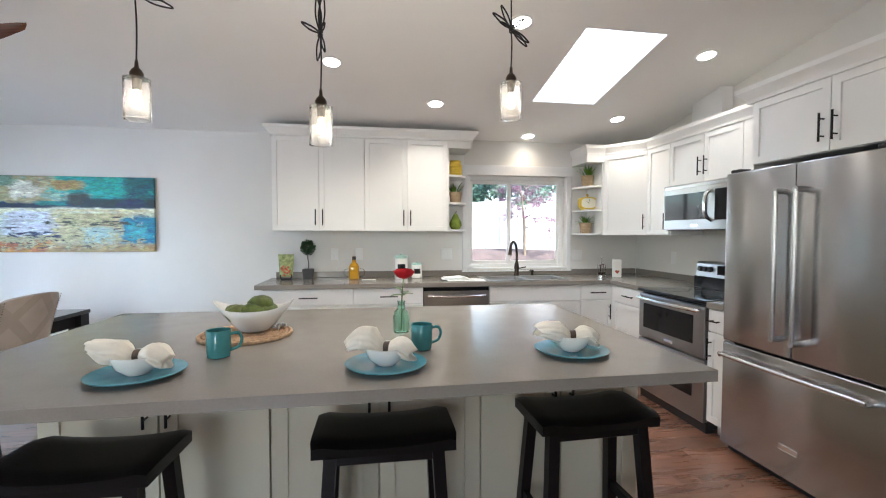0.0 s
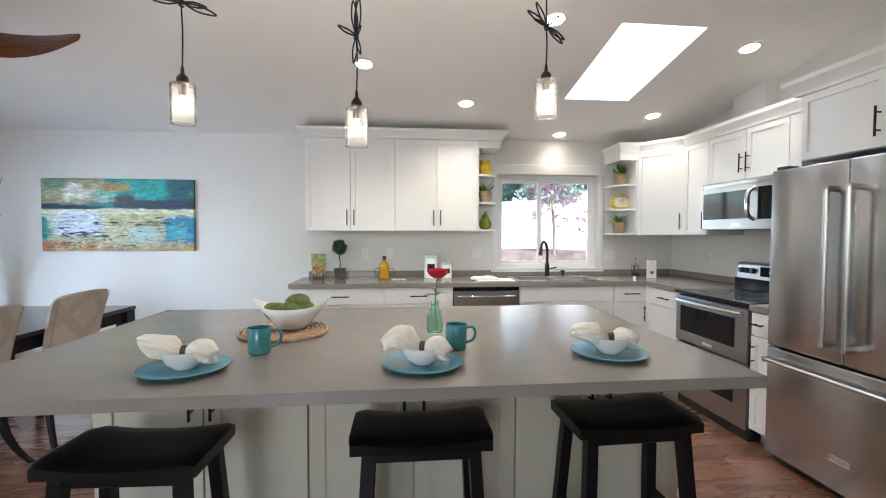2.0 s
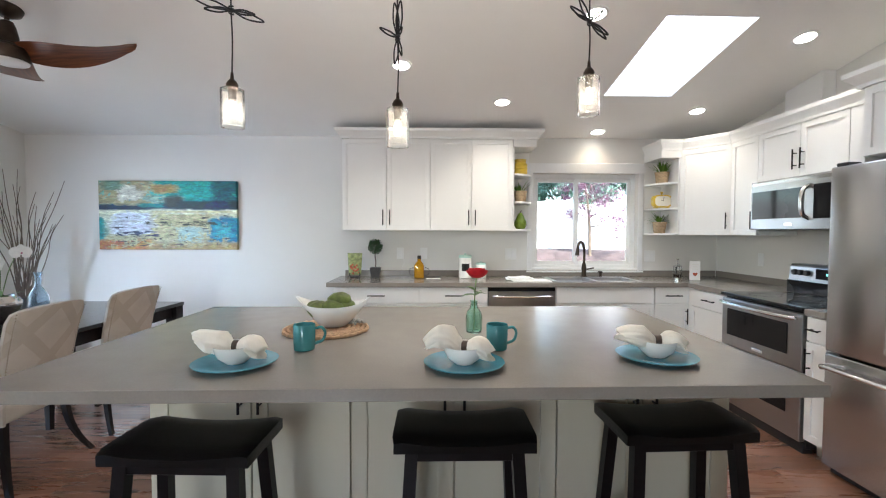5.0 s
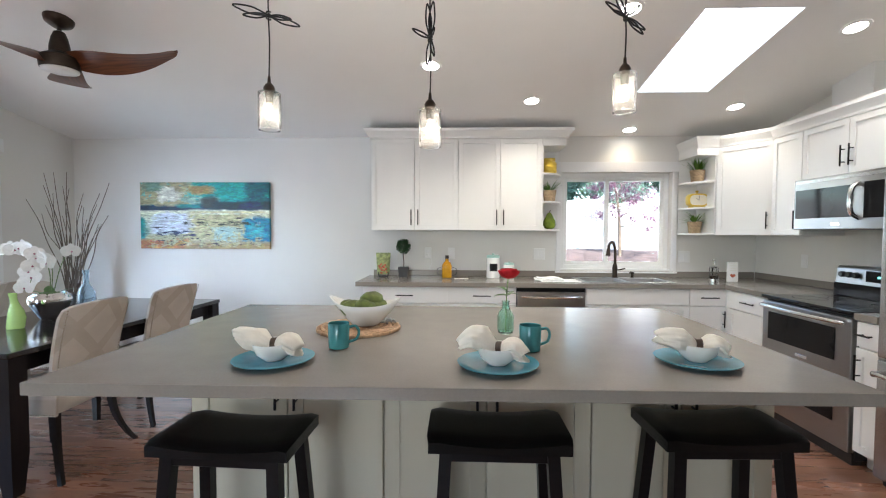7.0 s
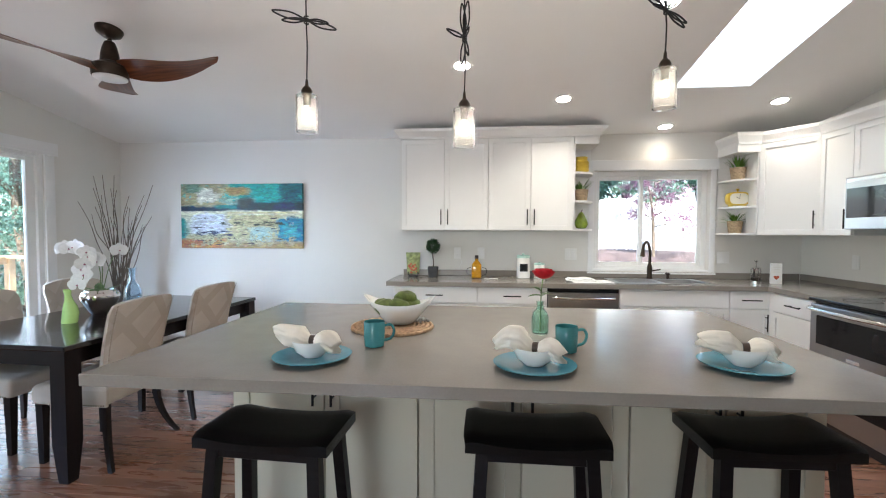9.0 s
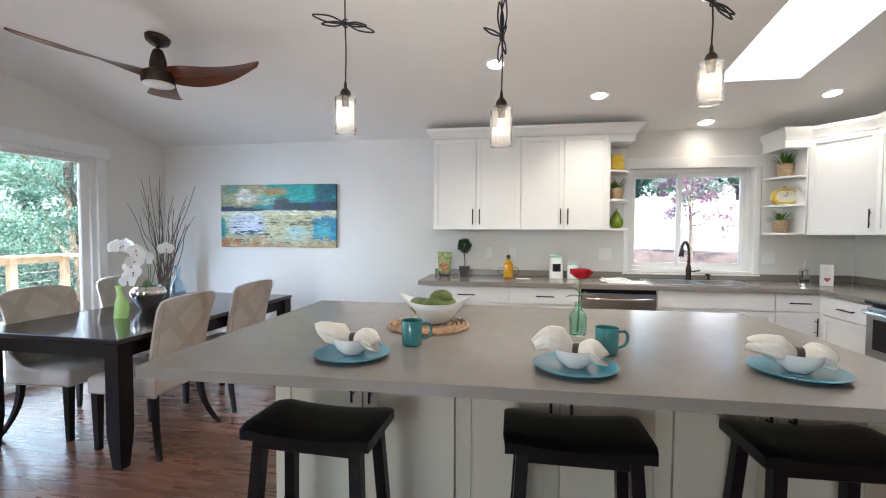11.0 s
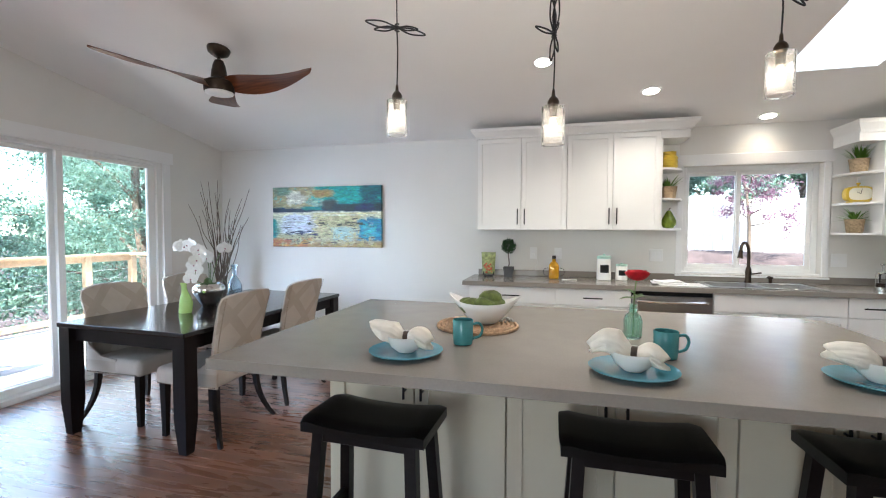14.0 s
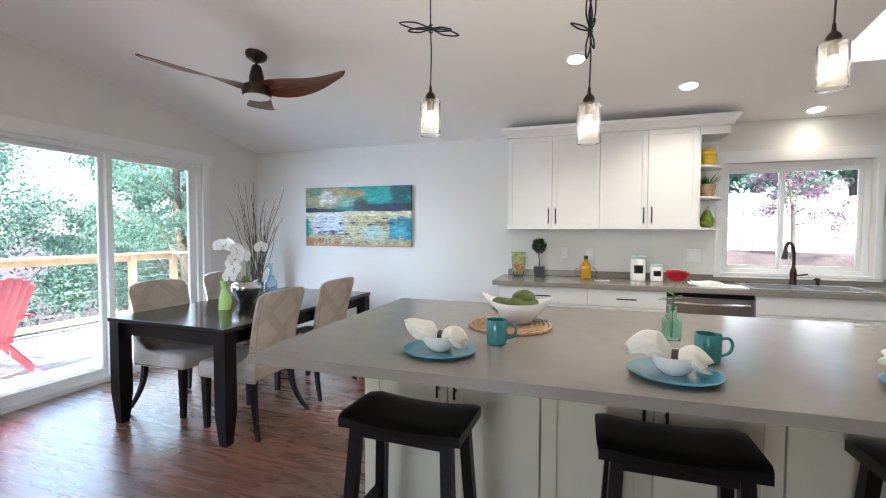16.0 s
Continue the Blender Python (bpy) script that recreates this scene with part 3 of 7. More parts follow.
def prism(outline, axis_len, bm=None, axis="z", base=0.0, bevel=0.0):
    """Pushes a flat outline along an axis."""
    bm = bm or bmesh.new()
    def at(u, v, w):
        return {"z": (u, v, w), "y": (u, w, v), "x": (w, u, v)}[axis]
    lo = [bm.verts.new(at(u, v, base)) for u, v in outline]
    hi = [bm.verts.new(at(u, v, base + axis_len)) for u, v in outline]
    k = len(outline)
    faces = [bm.faces.new(list(reversed(lo))), bm.faces.new(hi)]
    for i in range(k):
        faces.append(bm.faces.new((lo[i], lo[(i + 1) % k], hi[(i + 1) % k], hi[i])))
    bmesh.ops.recalc_face_normals(bm, faces=faces)
    if bevel:
        es = {e for f in faces for e in f.edges}
        bmesh.ops.bevel(bm, geom=list(es), offset=bevel, segments=2, affect="EDGES", profile=0.5)
    return bm


def blob(r, sx=1, sy=1, sz=1, at=(0, 0, 0), sub=2, bm=None, rough=0.0, seed=0):
    bm = bm or bmesh.new()
    res = bmesh.ops.create_icosphere(bm, subdivisions=sub, radius=1)
    for v in res["verts"]:
        k = 1 + rough * noise.noise(v.co * 2.3 + Vector((seed, seed * 0.7, 0)))
        v.co = Vector((v.co.x * sx * k, v.co.y * sy * k, v.co.z * sz * k)) * r + Vector(at)
    return bm


def shaker(w, h, rail=0.06, th=0.02):
    """A shaker door with its lower left corner at 0, facing -y, its face at y = -th."""
    bm = bx(0, w, -th, 0, 0, h, bevel=0.0012)
    bm.faces.ensure_lookup_table()
    f = max((f for f in bm.faces if f.normal.y < -0.9), key=lambda f: f.calc_area())
    bmesh.ops.inset_individual(bm, faces=[f], thickness=rail, depth=0)
    bmesh.ops.inset_individual(bm, faces=[f], thickness=0.001, depth=-0.010)
    return bm


def bar_handle(parent, x, z, length, vertical=True, y=-0.02):
    """A black bar pull on two posts."""
    h = length / 2
    bm = bmesh.new()
    if vertical:
        tube([(x, y - 0.032, z - h), (x, y - 0.032, z + h)], 0.0055, 8, bm)
        for s in (-0.6, 0.6):
            tube([(x, y, z + s * h), (x, y - 0.032, z + s * h)], 0.0045, 6, bm)
    else:
        tube([(x - h, y - 0.032, z), (x + h, y - 0.032, z)], 0.0055, 8, bm)
        for s in (-0.6, 0.6):
            tube([(x + s * h, y, z), (x + s * h, y - 0.032, z)], 0.0045, 6, bm)
    return part("handle", bm, M["black_metal"], parent, "black bar pull", smooth=True)


# ---- large structure ----
TH = 0.16
WX0, WX1, WZ0, WZ1 = 1.0, 2.14, 0.985, 2.01      # kitchen window opening
DY0, DY1, DZ = 1.27, 3.19, 2.10                  # sliding door opening
bm = bmesh.new()
box(bm, XL - TH, WX0, YB, YB + TH, -0.3, 2.5)
box(bm, WX1, XR + TH, YB, YB + TH, -0.3, 2.5)
box(bm, WX0, WX1, YB, YB + TH, -0.3, WZ0)
box(bm, WX0, WX1, YB, YB + TH, WZ1, 2.5)
solo("wall_north", bm, M["wall"], "warm light grey painted plaster wall behind the kitchen", "wall", kind="structure")


def gable(y0, y1, z0, x0):
    """A piece of a side wall that runs up into the sloping ceiling."""
    o = [(y0, z0), (y1, z0), (y1, ceil_z(y1) + 0.1)]
    if y0 < RIDGE < y1:
        o.append((RIDGE, ceil_z(RIDGE) + 0.1))
    o.append((y0, ceil_z(y0) + 0.1))
    return o


bm = bmesh.new()
# the unseen opening at y -2 to 0 is added to let in side light
for y0, y1, z0 in ((YF, -2.0, -0.3), (-2.0, 0.0, 2.15), (0.0, DY0, -0.3), (DY0, DY1, DZ), (DY1, YB, -0.3)):
    prism(gable(y0, y1, z0, 0), TH, bm, "x", XL - TH)
box(bm, XL - TH, XL, DY0, DY1, -0.3, -0.02)
box(bm, XL - TH, XL, -2.0, 0.0, -0.3, 0.55)
solo("wall_west", bm, M["wall"], "light grey painted wall with the sliding patio door", "wall", kind="structure")
bm = prism(gable(YF, YB, -0.3, 0), TH, None, "x", XR)
solo("wall_east", bm, M["wall"], "light grey painted wall behind the range and refrigerator", "wall", kind="structure")
# unseen wall with an added opening; its dark paint dims the island front
bm = bmesh.new()
for x0, x1, z0, z1 in ((XL - TH, -2.0, -0.3, 2.9), (-0.6, XR + TH, -0.3, 2.9), (-2.0, -0.6, -0.3, 0.85), (-2.0, -0.6, 2.1, 2.9)):
    box(bm, x0, x1, YF - TH, YF, z0, z1)
solo("wall_south", bm, M["dim_rear_wall"], "unseen taupe wall closing the room, dark to cut bounce light", "wall", kind="structure")

SX0, SX1, SY0, SY1, CT = 1.395, 1.975, 2.15, 3.15, 0.34   # skylight opening, ceiling thickness
bm = bmesh.new()


def slope_slab(x0, x1, y0, y1):
    prism([(y0, ceil_z(y0)), (y1, ceil_z(y1)), (y1, ceil_z(y1) + CT), (y0, ceil_z(y0) + CT)], x1 - x0, bm, "x", x0)


for x0, x1, y0, y1 in ((XL - 0.4, SX0, RIDGE, YB + 0.55), (SX1, XR + 0.4, RIDGE, YB + 0.55), (SX0, SX1, RIDGE, SY0), (SX0, SX1, SY1, YB + 0.55)):
    slope_slab(x0, x1, y0, y1)
slope_slab(XL - 0.4, XR + 0.4, YF - 0.4, RIDGE - 0.0001)
solo("ceiling", bm, M["ceiling"], "sloping vaulted ceiling painted pale warm grey", "ceiling", kind="structure")

# skylight
sl = thing("skylight_window", ((SX0 + SX1) / 2, (SY0 + SY1) / 2, ceil_z((SY0 + SY1) / 2) + CT), 0, "white acrylic dome skylight over a drywall shaft", "skylight", kind="structure")
slope_deg = -math.degrees(math.atan(CS))
sl.matrix_basis = sl.matrix_basis @ pose(0, 0, 0, slope_deg, 0, 0)
w, d = (SX1 - SX0) / 2, (SY1 - SY0) / 2 / math.cos(math.atan(CS))
bm = bmesh.new()
for a in ((-w - 0.06, -w - 0.004, -d - 0.06, d + 0.06), (w + 0.004, w + 0.06, -d - 0.06, d + 0.06), (-w, w, -d - 0.06, -d - 0.004), (-w, w, d + 0.004, d + 0.06)):
    box(bm, a[0], a[1], a[2], a[3], 0.002, 0.06)
part("frame", bm, M["trim"], sl)
bm = bmesh.new()
bmesh.ops.create_grid(bm, x_segments=10, y_segments=14, size=1)
for v in bm.verts:
    x, y = v.co.x, v.co.y
    v.co = Vector((x * (w + 0.03), y * (d + 0.03), 0.064 + 0.10 * (1 - x ** 4) * (1 - y ** 4)))
part("dome", bm, M["dome"], sl, "white translucent acrylic dome", smooth="all")

# vent chase between the wall cabinets and the ceiling
solo("vent_chase", bx(2.90, XR - 0.002, 2.72, 3.07, 2.18, ceil_z(2.72) + 0.03, bevel=0.003), M["trim"], "white boxed vent chase above the microwave cabinet", "vent chase", kind="structure")

# window over the sink
win = thing("window_1", ((WX0 + WX1) / 2, YB, WZ0), 0, "white vinyl sliding window above the sink", "window", kind="structure")
hw, hh = (WX1 - WX0) / 2, WZ1 - WZ0
bm = bmesh.new()
box(bm, -hw - 0.05, -hw, -0.018, -0.001, -0.012, hh, bevel=0.002)
box(bm, hw, hw + 0.05, -0.018, -0.001, -0.012, hh, bevel=0.002)
box(bm, -hw - 0.07, hw + 0.07, -0.022, -0.001, hh, hh + 0.105, bevel=0.002)
part("window_casing", bm, M["trim"], win, "white painted window trim")
bm = bmesh.new()
box(bm, -hw - 0.06, hw + 0.06, -0.026, 0.0, -0.03, -0.0125, bevel=0.002)
box(bm, -hw, hw, -0.0, 0.07, 0.0, 0.012)
part("window_sill", bm, M["trim"], win)
bm = bmesh.new()
FY0, FY1 = 0.07, 0.135
for a in ((-hw, -hw + 0.05, 0, hh), (hw - 0.05, hw, 0, hh), (-hw + 0.05, hw - 0.05, 0.0, 0.05), (-hw + 0.05, hw - 0.05, hh - 0.05, hh)):
    box(bm, a[0], a[1], FY0, FY1, a[2], a[3], bevel=0.003)
part("window_frame", bm, M["white_plastic"], win)
for k, (a, b, y) in enumerate(((-hw + 0.05, -0.055, 0.105), (-0.085, hw - 0.05, 0.08))):
    bm = bmesh.new()
    for q in ((a, a + 0.035, 0.05, hh - 0.05), (b - 0.035, b, 0.05, hh - 0.05), (a + 0.035, b - 0.035, 0.05, 0.085), (a + 0.035, b - 0.035, hh - 0.085, hh - 0.05)):
        box(bm, q[0], q[1], y, y + 0.022, q[2], q[3], bevel=0.002)
    sash = part("sash", bm, M["white_plastic"], win)
    p = part("pane", bx(a + 0.033, b - 0.033, y + 0.009, y + 0.013, 0.083, hh - 0.083), M["pane"], sash, "clear window glass")
    p.visible_shadow = False

# sliding patio door
dr = thing("door_1", (XL, (DY0 + DY1) / 2, 0), 90, "white vinyl sliding patio door, closed", "door", kind="structure")
hw = (DY1 - DY0) / 2      # local x runs along world y, local -y into the room
bm = bmesh.new()
box(bm, -hw - 0.095, -hw, -0.02, -0.001, 0.0, DZ, bevel=0.003)
box(bm, hw, hw + 0.095, -0.02, -0.001, 0.0, DZ, bevel=0.003)
box(bm, -hw - 0.128, hw + 0.128, -0.026, -0.001, DZ, DZ + 0.12, bevel=0.003)
part("door_casing", bm, M["trim"], dr, "white painted door trim")
bm = bmesh.new()
for a in ((-hw, -hw + 0.055, 0, DZ), (hw - 0.055, hw, 0, DZ), (-hw + 0.055, hw - 0.055, 0.0, 0.045), (-hw + 0.055, hw - 0.055, DZ - 0.032, DZ)):
    box(bm, a[0], a[1], 0.005, 0.15, a[2], a[3], bevel=0.003)
part("door_frame", bm, M["white_plastic"], dr)
for a, b, y in ((-hw + 0.055, 0.015, 0.085), (-0.036, hw - 0.055, 0.03)):
    bm = bmesh.new()
    for q in ((a, a + 0.055, 0.045, DZ - 0.032), (b - 0.08, b, 0.045, DZ - 0.032), (a + 0.055, b - 0.08, 0.045, 0.105), (a + 0.055, b - 0.08, DZ - 0.072, DZ - 0.032)):
        box(bm, q[0], q[1], y, y + 0.04, q[2], q[3], bevel=0.003)
    sash = part("door_panel", bm, M["white_plastic"], dr)
    p = part("pane", bx(a + 0.053, b - 0.078, y + 0.017, y + 0.023, 0.103, DZ - 0.07), M["pane"], sash, "clear door glass")
    p.visible_shadow = False
part("vent_slot", bx(0.22, 0.62, 0.025, 0.029, DZ - 0.062, DZ - 0.046), M["cabin"], dr, "thin trickle vent in the head")

# baseboards
bm = bmesh.new()
box(bm, XL + 0.001, -0.99, YB - 0.014, YB - 0.001, 0.001, 0.10, bevel=0.003)
box(bm, XL + 0.001, XL + 0.014, DY1 + 0.098, YB - 0.016, 0.001, 0.10, bevel=0.003)
box(bm, XL + 0.001, XL + 0.014, YF + 0.01, DY0 - 0.098, 0.001, 0.10, bevel=0.003)
solo("baseboard", bm, M["trim"], "white painted baseboard", "baseboard", kind="structure")

# ---- kitchen cabinets ----
UD = 0.33
UY = YB - UD


def upper(name, x, y, rz, w, h, z, doors, label, handle_side=None, depth=UD, group="wall cabinets"):
    """A wall cabinet whose front lower left corner is at x, y, z; doors: their widths from the left."""
    c = thing(name, (x, y, z), rz, label, "cabinet", group)
    part("body", bx(0, w, 0.0, depth - 0.002, 0, h, bevel=0.001), M["cab"], c)
    px, g = 0.0, 0.0024
    for k, dw in enumerate(doors):
        bm = shaker(dw - 2 * g, h - 0.006)
        dd = part("door", bm, M["cab"], c)
        dd.location = (px + g, -0.001, 0.003)
        side = (handle_side or ["r", "l"] * 3)[k]
        bar_handle(dd, dw - 0.035 if side == "r" else 0.032, 0.125, 0.15)
        px += dw
    return c


LZ, LH = 1.395, 0.895
upper("wall_cabinet", -0.943, UY, 0, 0.859, LH, LZ, [0.43, 0.429], "white shaker double-door wall cabinet with black bar pulls")
upper("wall_cabinet", -0.083, UY, 0, 0.813, LH, LZ, [0.407, 0.406], "white shaker double-door wall cabinet beside the open corner shelf")
RZ, RH = 1.358, 0.835


def crown(points, z, name, label, out=1.0, tall=1.0):
    """Crown moulding swept along the cabinets' front line, points in plan from left to right."""
    prof = [(0.0, 0.0), (0.012, 0.0), (0.016, 0.018), (0.034, 0.040), (0.058, 0.066), (0.062, 0.092), (0.0, 0.092)]
    prof = [(o * out, h * tall) for o, h in prof]
    bm = bmesh.new()
    pts = [Vector((p[0], p[1], 0)) for p in points]
    rings = []
    for i, p in enumerate(pts):
        d0 = (p - pts[i - 1]).normalized() if i else (pts[1] - p).normalized()
        d1 = (pts[i + 1] - p).normalized() if i < len(pts) - 1 else d0
        n0, n1 = Vector((d0.y, -d0.x, 0)), Vector((d1.y, -d1.x, 0))
        nn = (n0 + n1).normalized()
        k = 1 / max(nn.dot(n0), 0.3)
        rings.append([bm.verts.new(p + nn * k * o + Vector((0, 0, z + h))) for o, h in prof])
    for a, b in zip(rings, rings[1:]):
        for j in range(len(prof)):
            bm.faces.new((a[j], a[(j + 1) % len(prof)], b[(j + 1) % len(prof)], b[j]))
    bm.faces.new(rings[0])
    bm.faces.new(list(reversed(rings[-1])))
    return solo(name, bm, M["cab"], label, "moulding", kind="structure")


F = -0.022
crown([(-0.945, YB - 0.003), (-0.945, UY + F), (0.965, UY + F), (0.965, YB - 0.003)], LZ + LH, "trim_crown", "white crown moulding along the wall cabinets")
crown([(2.21, YB - 0.003), (2.21, UY + F), (2.405, UY + F), (2.66, 3.36), (2.66, 1.87)], RZ + RH, "trim_crown", "white crown moulding over the corner and microwave cabinets", 0.6, 1.1)
crown([(3.0, 1.866), (2.348, 1.866), (2.348, 0.90), (3.0, 0.90)], 2.185, "trim_crown", "white crown moulding over the refrigerator cabinet")


def end_shelf(x0, x1, z, h, label, flip=False):
    """Open end unit with quarter-round shelves; the side panel stands at the cabinet."""
    c = thing("corner_shelf", (x0, YB, z), 0, label, "shelf", "open end shelves")
    w = x1 - x0
    part("back_panel", bx(0.0, w, -0.012, -0.002, 0, h), M["cab"], c)
    part("side_panel", bx(w - 0.016, w, -UD, -0.012, 0, h) if flip else bx(0, 0.016, -UD, -0.012, 0, h), M["cab"], c)
    top = bx(0.0, w, -UD - 0.02, -0.012, h - 0.07, h, bevel=0.001)
    part("top_board", top, M["cab"], c)
    n = 3
    for k in range(n):
        zz = 0.0 if k == 0 else (h - 0.07) * k / n
        o = [(0.016, -0.013), (0.016, -UD)] if not flip else [(w - 0.016, -UD), (w - 0.016, -0.013)]
        arc = []
        for j in range(13):
            a = math.pi / 2 * j / 12
            u = 0.016 + (w - 0.018) * math.sin(a)
            v = -0.013 - (UD - 0.015) * (0.25 + 0.75 * math.cos(a)) if j < 12 else -0.013 - (UD - 0.015) * 0.25
            arc.append((w - u, v) if flip else (u, v))
        if flip:
            outline = [(w - 0.016, -0.013)] + arc + [(0.002, -0.013)]
        else:
            outline = [(0.016, -0.013)] + arc + [(w - 0.002, -0.013)]
        part("shelf", prism(outline, 0.018, None, "z", zz + (0.0 if k else 0.0)), M["cab"], c)
    return c


end_shelf(0.732, 0.962, LZ, LH, "white open end shelf with three curved boards")
end_shelf(2.20, 2.402, RZ, RH, "white open end shelf with three curved boards beside the window", True)

# diagonal corner cabinet
cc = thing("corner_wall_cabinet", (2.41, UY, RZ), 0, "white diagonal corner wall cabinet with one shaker door", "cabinet", "wall cabinets")
o = [(0, 0), (0.27, -0.37), (XR - 2.41 - 0.003, -0.37), (XR - 2.41 - 0.003, UD - 0.003), (0, UD - 0.003)]
part("body", prism(o, RH, None, "z", 0), M["cab"], cc)
dl = math.hypot(0.27, 0.37)
dd = part("door", shaker(dl - 0.006, RH - 0.006), M["cab"], cc)
dd.matrix_basis = pose(0.002, -0.003, 0.003, 0, 0, -math.degrees(math.atan2(0.37, 0.27)))
bar_handle(dd, dl - 0.04, 0.13, 0.15)
upper("wall_cabinet", XR - UD, 3.357, -90, 0.325, RH, RZ, [0.325], "narrow white shaker wall cabinet beside the microwave", ["r"])
upper("wall_cabinet", XR - UD, 3.031, -90, 0.792, RZ + RH - 1.80, 1.80, [0.412, 0.38], "short white double-door cabinet over the microwave")
solo("cabinet_filler", bx(XR - UD - 0.02, XR - 0.003, 1.866, 2.238, 1.42, RZ + RH, bevel=0.001), M["cab"], "plain white filler panel between cabinets", "panel", kind="structure")
upper("refrigerator_cabinet", XR - 0.64, 1.846, -90, 0.94, 0.385, 1.80, [0.47, 0.47], "deep white double-door cabinet over the refrigerator", depth=0.637)
solo("refrigerator_side_panel", bx(XR - 0.64, XR - 0.003, 1.848, 1.864, 1.75, 2.185, bevel=0.001), M["cab"], "white side panel of the refrigerator cabinet", "panel", kind="structure")

# base cabinets
BY = YB - 0.61
CTZ = 0.914


def base(name, x, y, rz, w, spec, label, depth=0.608, group="base cabinets", material="cab", toe=0.10, rail=0.06):
    """spec: 'drawer+doors', 'false+doors', 'drawer+door', 'doors'."""
    c = thing(name, (x, y, 0), rz, label, "cabinet", group)
    H = 0.872
    bm = bmesh.new()
    box(bm, 0, w, 0, depth, toe, H)
    box(bm, 0, w, 0.07, depth, 0.001, toe)
    part("body", bm, M[material], c)
    g = 0.003 if material == "cab" else 0.0065
    top = H - 0.006
    if "drawer" in spec or "false" in spec:
        dz = 0.145
        f = part("drawer", bx(g, w - g, -0.02, -0.001, top - dz, top, bevel=0.0015), M[material], c)
        if "drawer" in spec:
            bar_handle(f, w / 2, top - dz / 2, min(0.16, w * 0.6), vertical=False)
        top -= dz + 0.006
    n = 1 if spec.endswith("door") else 2
    dw = w / n
    for k in range(n):
        d = part("door", shaker(dw - g, top - toe - 0.008, rail), M[material], c)
        d.location = (k * dw + g / 2, -0.001, toe + 0.005)
        hx = 0.03 if w < 0.2 else dw - 0.04 if (n == 2 and k == 0) or (n == 1) else 0.035
        bar_handle(d, hx, top - toe - 0.12, 0.15)
    return c


base("base_cabinet", -0.97, BY, 0, 0.79, "drawer+doors", "white base cabinet with a drawer over two doors")
base("base_cabinet", -0.179, BY, 0, 0.634, "drawer+doors", "white base cabinet with a drawer beside the dishwasher")
base("sink_base_cabinet", 1.09, BY, 0, 0.925, "false+doors", "white sink base cabinet with a plain false front")
base("base_cabinet", 2.016, BY, 0, 0.335, "drawer+door", "narrow white base cabinet with a drawer near the corner")
RX = XR - 0.67      # front of the right-hand base run
base("base_cabinet", RX, BY - 0.09, -90, BY - 0.09 - 2.806, "drawer+door", "narrow white base cabinet beside the range", depth=0.667)
base("base_cabinet", 2.262, 2.044, -90, 0.139, "drawer+door", "slim white base cabinet between range and refrigerator", depth=0.745)
bm = bmesh.new()
box(bm, 2.352, XR - 0.003, BY + 0.001, YB - 0.003, 0.1, 0.872)
box(bm, RX + 0.001, XR - 0.003, BY - 0.089, BY, 0.1, 0.872)
solo("corner_base_cabinet", bm, M["cab"], "white blind corner base cabinet", "cabinet", "base cabinets")

# dishwasher
dw = thing("dishwasher", (0.458, BY, 0), 0, "stainless steel dishwasher with a bar handle", "dishwasher")
part("body", bx(0, 0.628, 0.0, 0.60, 0.02, 0.868), M["black_plastic"], dw)
part("control_strip", bx(0.004, 0.624, -0.022, -0.001, 0.835, 0.866, bevel=0.002), M["black_glass"], dw, "black control strip")
part("door", bx(0.004, 0.624, -0.024, -0.001, 0.11, 0.832, bevel=0.003), M["steel_h"], dw)
bm = tube(curve([(0.05, -0.024, 0.79), (0.07, -0.06, 0.79), (0.314, -0.066, 0.785), (0.558, -0.06, 0.79), (0.578, -0.024, 0.79)]), 0.011, 10)
part("handle", bm, M["chrome"], dw, "curved steel handle", smooth=True)

# worktop with its sink cut-out
CF = BY - 0.045
sx0, sx1, sy0, sy1 = 1.10, 1.90, 3.50, 3.90
bm = bmesh.new()
for a in ((-1.03, sx0, CF, YB - 0.002), (sx0, sx1, CF, sy0), (sx0, sx1, sy1, YB - 0.002), (sx1, RX - 0.03, CF, YB - 0.002), (RX - 0.03, XR - 0.002, 2.806, YB - 0.002)):
    box(bm, a[0], a[1], a[2], a[3], 0.8735, CTZ)
bmesh.ops.remove_doubles(bm, verts=bm.verts, dist=0.0005)
wt = solo("kitchen_worktop", bm, M["quartz"], "L-shaped grey quartz worktop with a low backsplash", "worktop")
part("backsplash", bx(-0.985, XR - 0.024, YB - 0.022, YB - 0.002, CTZ + 0.001, 0.975, bevel=0.002), M["quartz"], wt)
part("backsplash", bx(XR - 0.022, XR - 0.002, 2.806, YB - 0.024, CTZ + 0.001, 0.975, bevel=0.002), M["quartz"], wt)
solo("kitchen_worktop", bx(2.225, XR - 0.002, 1.905, 2.046, 0.8735, CTZ, bevel=0.002), M["quartz"], "short piece of grey quartz worktop beside the range", "worktop")

# sink
sk = thing("kitchen_sink", ((sx0 + sx1) / 2, (sy0 + sy1) / 2, CTZ), 0, "stainless steel double-bowl drop-in sink", "sink")
hx, hy = (sx1 - sx0) / 2, (sy1 - sy0) / 2
bm = bmesh.new()
for a in ((-hx - 0.02, hx + 0.02, -hy - 0.02, -hy + 0.02), (-hx - 0.02, hx + 0.02, hy - 0.05, hy + 0.02), (-hx - 0.02, -hx + 0.02, -hy + 0.02, hy - 0.05), (hx - 0.02, hx + 0.02, -hy + 0.02, hy - 0.05), (-0.02, 0.02, -hy + 0.02, hy - 0.05)):
    box(bm, a[0], a[1], a[2], a[3], 0.001, 0.008, bevel=0.002)
part("rim", bm, M["steel_h"], sk)
